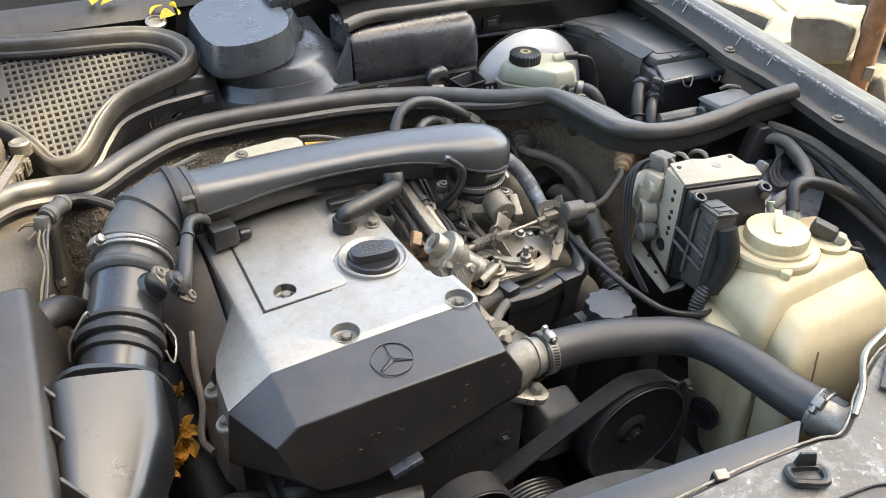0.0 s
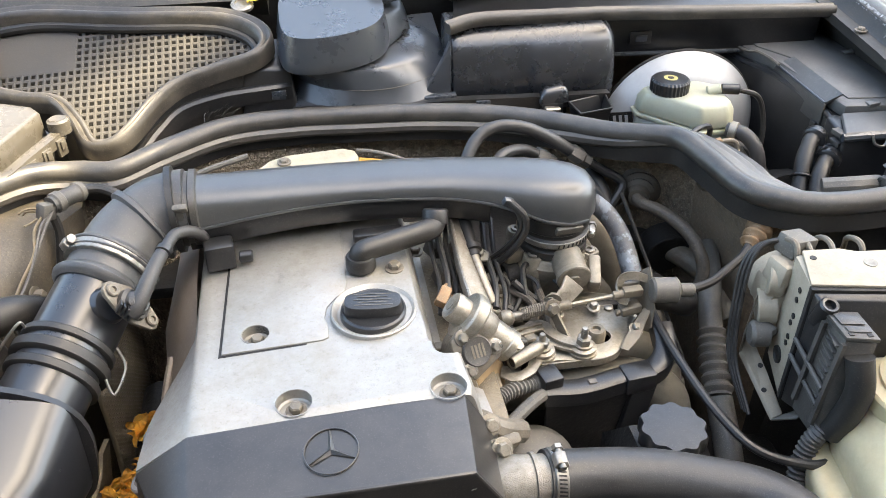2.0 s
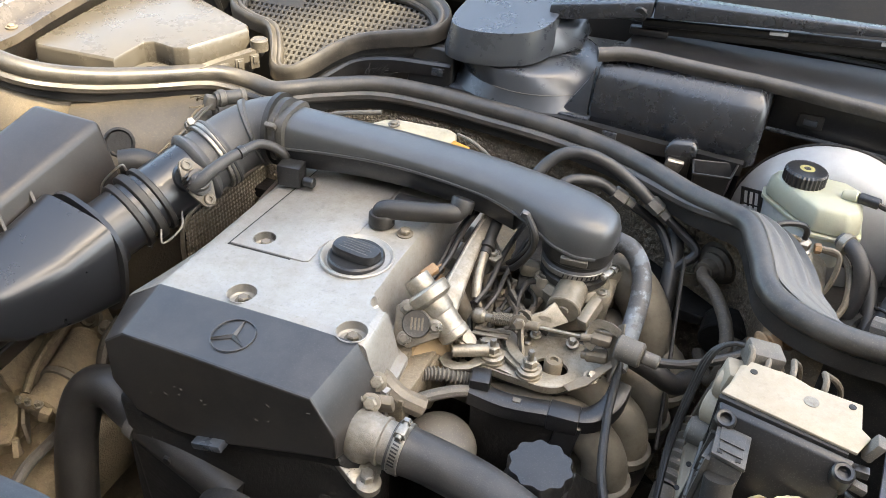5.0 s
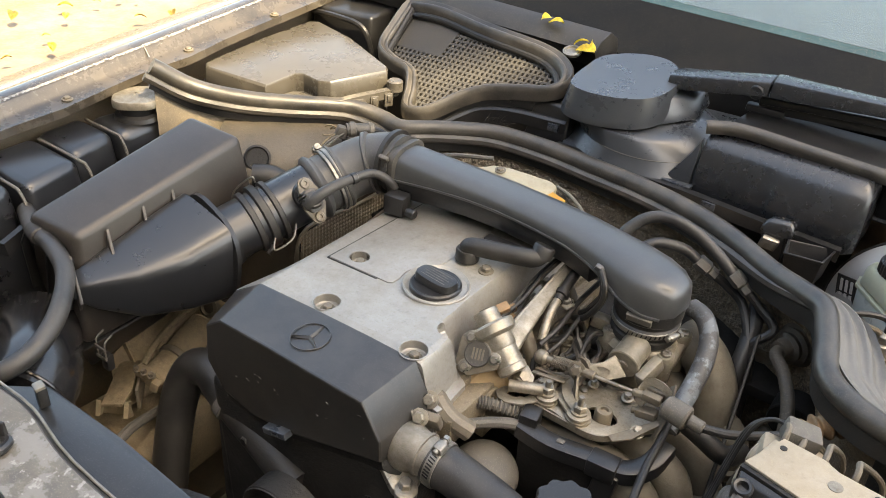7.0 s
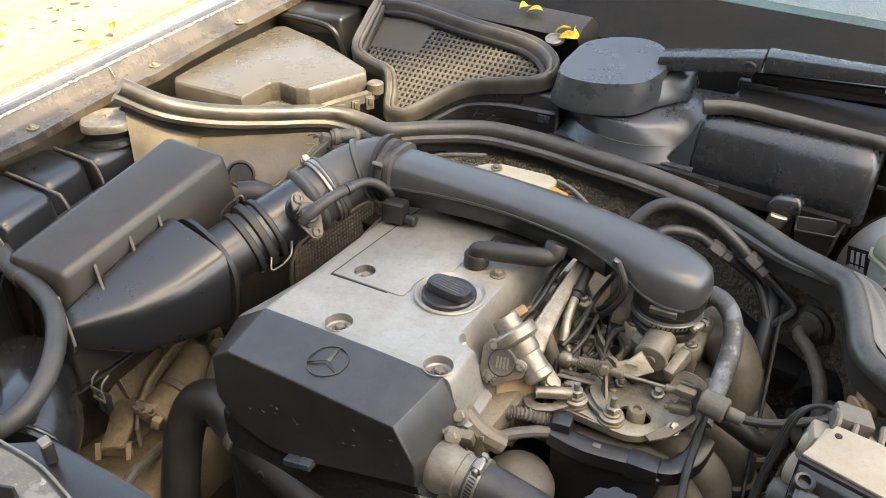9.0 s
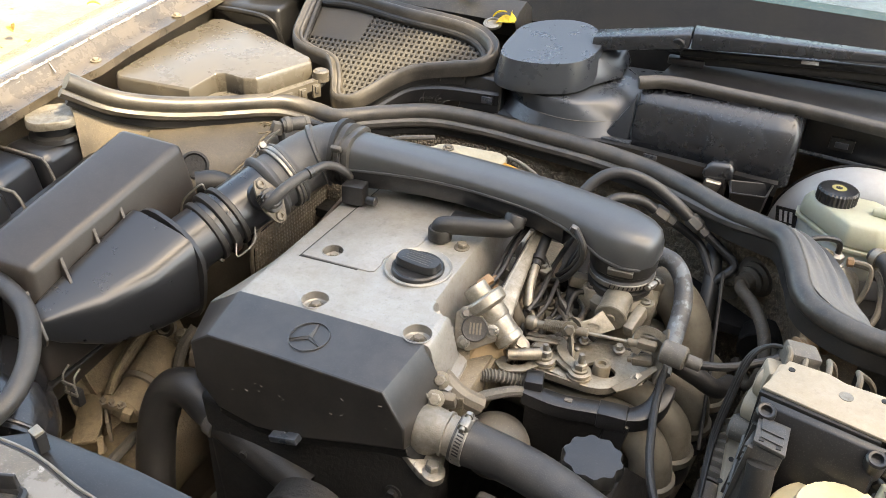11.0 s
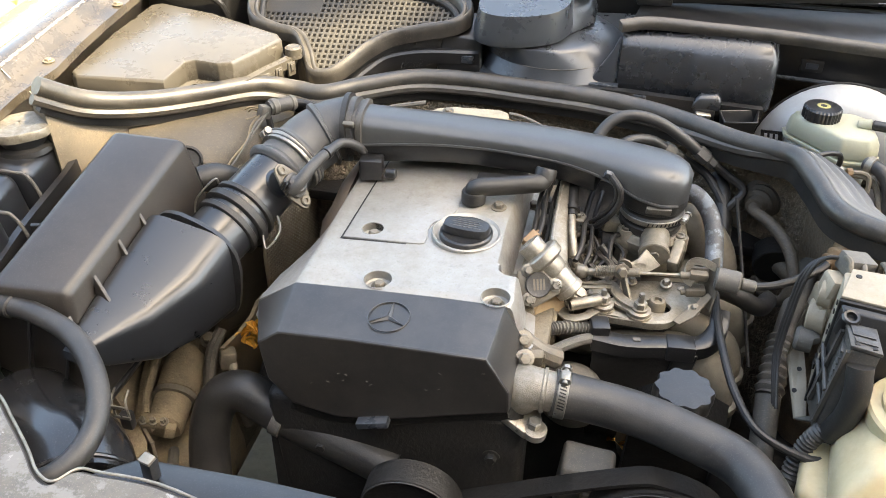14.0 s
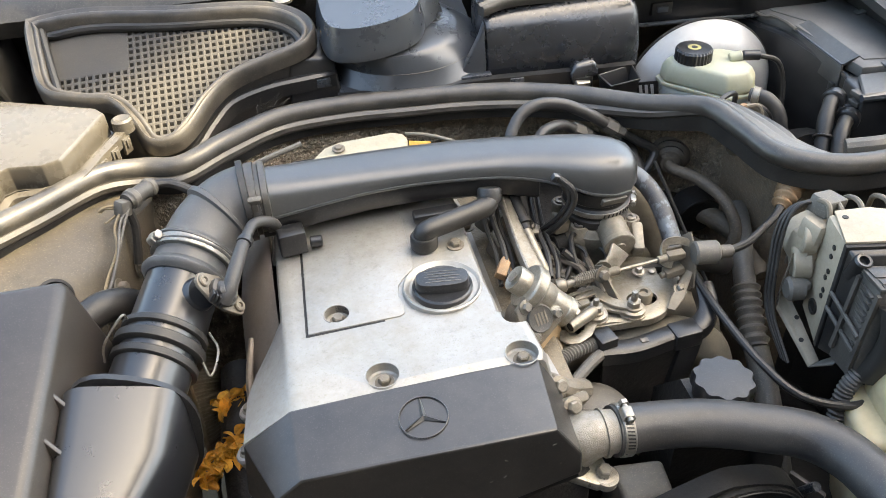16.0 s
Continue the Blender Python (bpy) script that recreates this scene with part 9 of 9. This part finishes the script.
# ---- outside: stones, post, leaves, tree ----
rng = random.Random(3)
def stone(at, size, rz):
    bm = box((0, 0, 0), size, min(size) * 0.12, (0, 0, 0), 3)
    bmesh.ops.subdivide_edges(bm, edges=bm.edges[:], cuts=2, use_grid_fill=True)
    o = Vector(at)
    for v in bm.verts:
        v.co += noise.noise_vector(v.co * 7 + o) * 0.022 + noise.noise_vector(v.co * 23 + o) * 0.008
    bmesh.ops.transform(bm, verts=bm.verts, matrix=pose(*at, rng.uniform(-8, 8), rng.uniform(-8, 8), rz))
    return tagged(part("stone_block", bm, m_stone), "rough pale building stone lying on the ground", "stone", "building stones")
for at, s, rz in (((2.26, 1.42, 0.15), (0.50, 0.34, 0.28), 38), ((2.10, 1.25, 0.375), (0.25, 0.17, 0.15), 30), ((2.52, 1.28, 0.10), (0.34, 0.28, 0.22), 10), ((2.06, 1.75, 0.12), (0.42, 0.30, 0.24), 60), ((1.98, 1.42, 0.10), (0.30, 0.26, 0.2), 20), ((2.38, 1.05, 0.09), (0.3, 0.24, 0.18), 50), ((2.60, 1.62, 0.13), (0.4, 0.35, 0.26), -15), ((2.75, 1.25, 0.11), (0.4, 0.3, 0.24), 25), ((2.42, 1.85, 0.13), (0.45, 0.36, 0.26), 15), ((2.9, 1.75, 0.14), (0.5, 0.4, 0.28), 70), ((2.62, 1.42, 0.36), (0.34, 0.26, 0.20), 40), ((3.1, 1.4, 0.14), (0.5, 0.45, 0.3), 30), ((2.35, 2.25, 0.14), (0.5, 0.4, 0.28), 0)):
    stone(at, s, rz)
po = thing("rusty_post", (2.10, 1.09, 0.0), "rusty steel post standing beside the stones", "post")
part("pole", cyl((2.14, 1.11, -0.05), (2.06, 1.07, 0.85), 0.035, 20), m_rust, po)
part("flange", box((2.14, 1.11, 0.03), (0.16, 0.14, 0.03), 0.005, (0, 0, 40)), m_rust, po)
part("clamp", box((2.10, 1.06, 0.30), (0.03, 0.03, 0.05), 0.005, (0, 0, 40)), m_hose_grey, po)
for i in range(150):
    x, y = rng.uniform(-4.5, -1.2), rng.uniform(0.4, 4.5)
    leaf((x, y, 0.035), rng.uniform(0.035, 0.075), (rng.uniform(-20, 20), rng.uniform(-20, 20), rng.uniform(0, 360)), m_leafg if i % 3 else m_leaf, "yellow fallen leaf on the sandy ground")

# ---- unseen tree, added to shade the car ----
tree = thing("shade_tree", (4.4, -1.3, 0.0), "unseen leafy tree added to shade the car", "tree")
part("trunk", tube([(4.4, -1.3, -0.1), (4.4, -1.28, 0.5), (4.36, -1.2, 1.5), (4.25, -1.1, 2.8), (4.1, -0.98, 4.0), (3.95, -0.85, 5.6)], lambda t: 0.19 - 0.10 * t + 0.10 * max(0, 0.12 - t), 16), m_bark, tree)
CROWN = Vector((0.15, 0.05, 0.88)) + sun_from * 7.0
# an opening in the crown, shaped so the sun reaches only chosen patches
GAP = [(-3.0, 0.02), (-0.66, 0.07), (-0.575, 0.135), (-0.52, 0.190), (-0.46, 0.242), (-0.40, 0.302), (-0.34, 0.350), (-0.27, 0.372), (-0.225, 0.455), (-0.185, 0.57), (-0.18, 0.66), (-0.28, 0.65), (-0.35, 0.59), (-0.40, 0.57), (-0.48, 0.60), (-0.60, 0.68), (-0.75, 0.80), (-3.0, 1.6)]
rng = random.Random(11)
for i in range(9):
    a = rng.uniform(0, 6.28)
    e = CROWN + Vector((math.cos(a) * rng.uniform(0.5, 1.3), math.sin(a) * rng.uniform(0.5, 1.3), rng.uniform(-0.5, 0.7)))
    s0 = Vector((4.1, -0.98, 4.0 + 0.1 * i))
    shade = [s0.lerp(e, q / 10) - sun_from * ((s0.lerp(e, q / 10).z - 0.88) / sun_from.z) for q in range(11)]
    if any(inside(g.x, g.y, GAP) or inside(g.x, g.y + 0.12, GAP) for g in shade):
        continue
    part("limb", tube([s0, s0.lerp(e, 0.45) + Vector((0, 0, 0.25)), e], lambda t: 0.055 - 0.045 * t, 8), m_bark, tree)
# leaves, thick towards the middle and thinning to an uneven edge
cu = sun_from.cross(Vector((0, 0, 1))).normalized()
cw_ = cu.cross(sun_from)
verts, faces = [], []
for i in range(20000):
    a, r = rng.uniform(0, 2 * math.pi), math.sqrt(rng.random())
    edge = 1.75 + 0.10 * math.sin(5 * a) + 0.08 * math.sin(11 * a)
    c = CROWN + cu * math.cos(a) * r * edge + cw_ * math.sin(a) * r * edge * 0.80 + sun_from * rng.uniform(-0.75, 0.75) * math.sqrt(1.05 - r * r)
    g = c - sun_from * ((c.z - 0.88) / sun_from.z)
    if inside(g.x + rng.gauss(0, 0.014), g.y + rng.gauss(0, 0.014), GAP):
        continue
    d = Vector((rng.gauss(0, 1), rng.gauss(0, 1), rng.gauss(0, 0.6))).normalized()
    s = d.cross(Vector((rng.gauss(0, 1), rng.gauss(0, 1), rng.gauss(0, 1)))).normalized()
    l = rng.uniform(0.05, 0.085)
    n0 = len(verts)
    verts += [c - d * l, c + s * l * 0.5, c + d * l, c - s * l * 0.5]
    faces.append((n0, n0 + 1, n0 + 2, n0 + 3))
me = bpy.data.meshes.new("foliage")
o = Vector(tree.location)
me.from_pydata([v - o for v in verts], [], faces)
me.materials.append(m_green)
fo = new("crown", me)
fo.parent = tree

# unseen plain wall, added ahead of the car to cut the front skylight
tagged(part("sky_blocker", slab([(-9, -3.2, -0.2), (9, -3.2, -0.2), (9, -3.2, 4.2), (-9, -3.2, 4.2)], (0, -0.3, 0)), M("dark_blocker", (0.07, 0.06, 0.045), 0.9, var=0.3, s1=1.5, dust=0.4, dustcol=(0.05, 0.045, 0.035), bump=0.4, bs=60)), "unseen dark wall added to block the sky ahead", "wall", kind="structure")
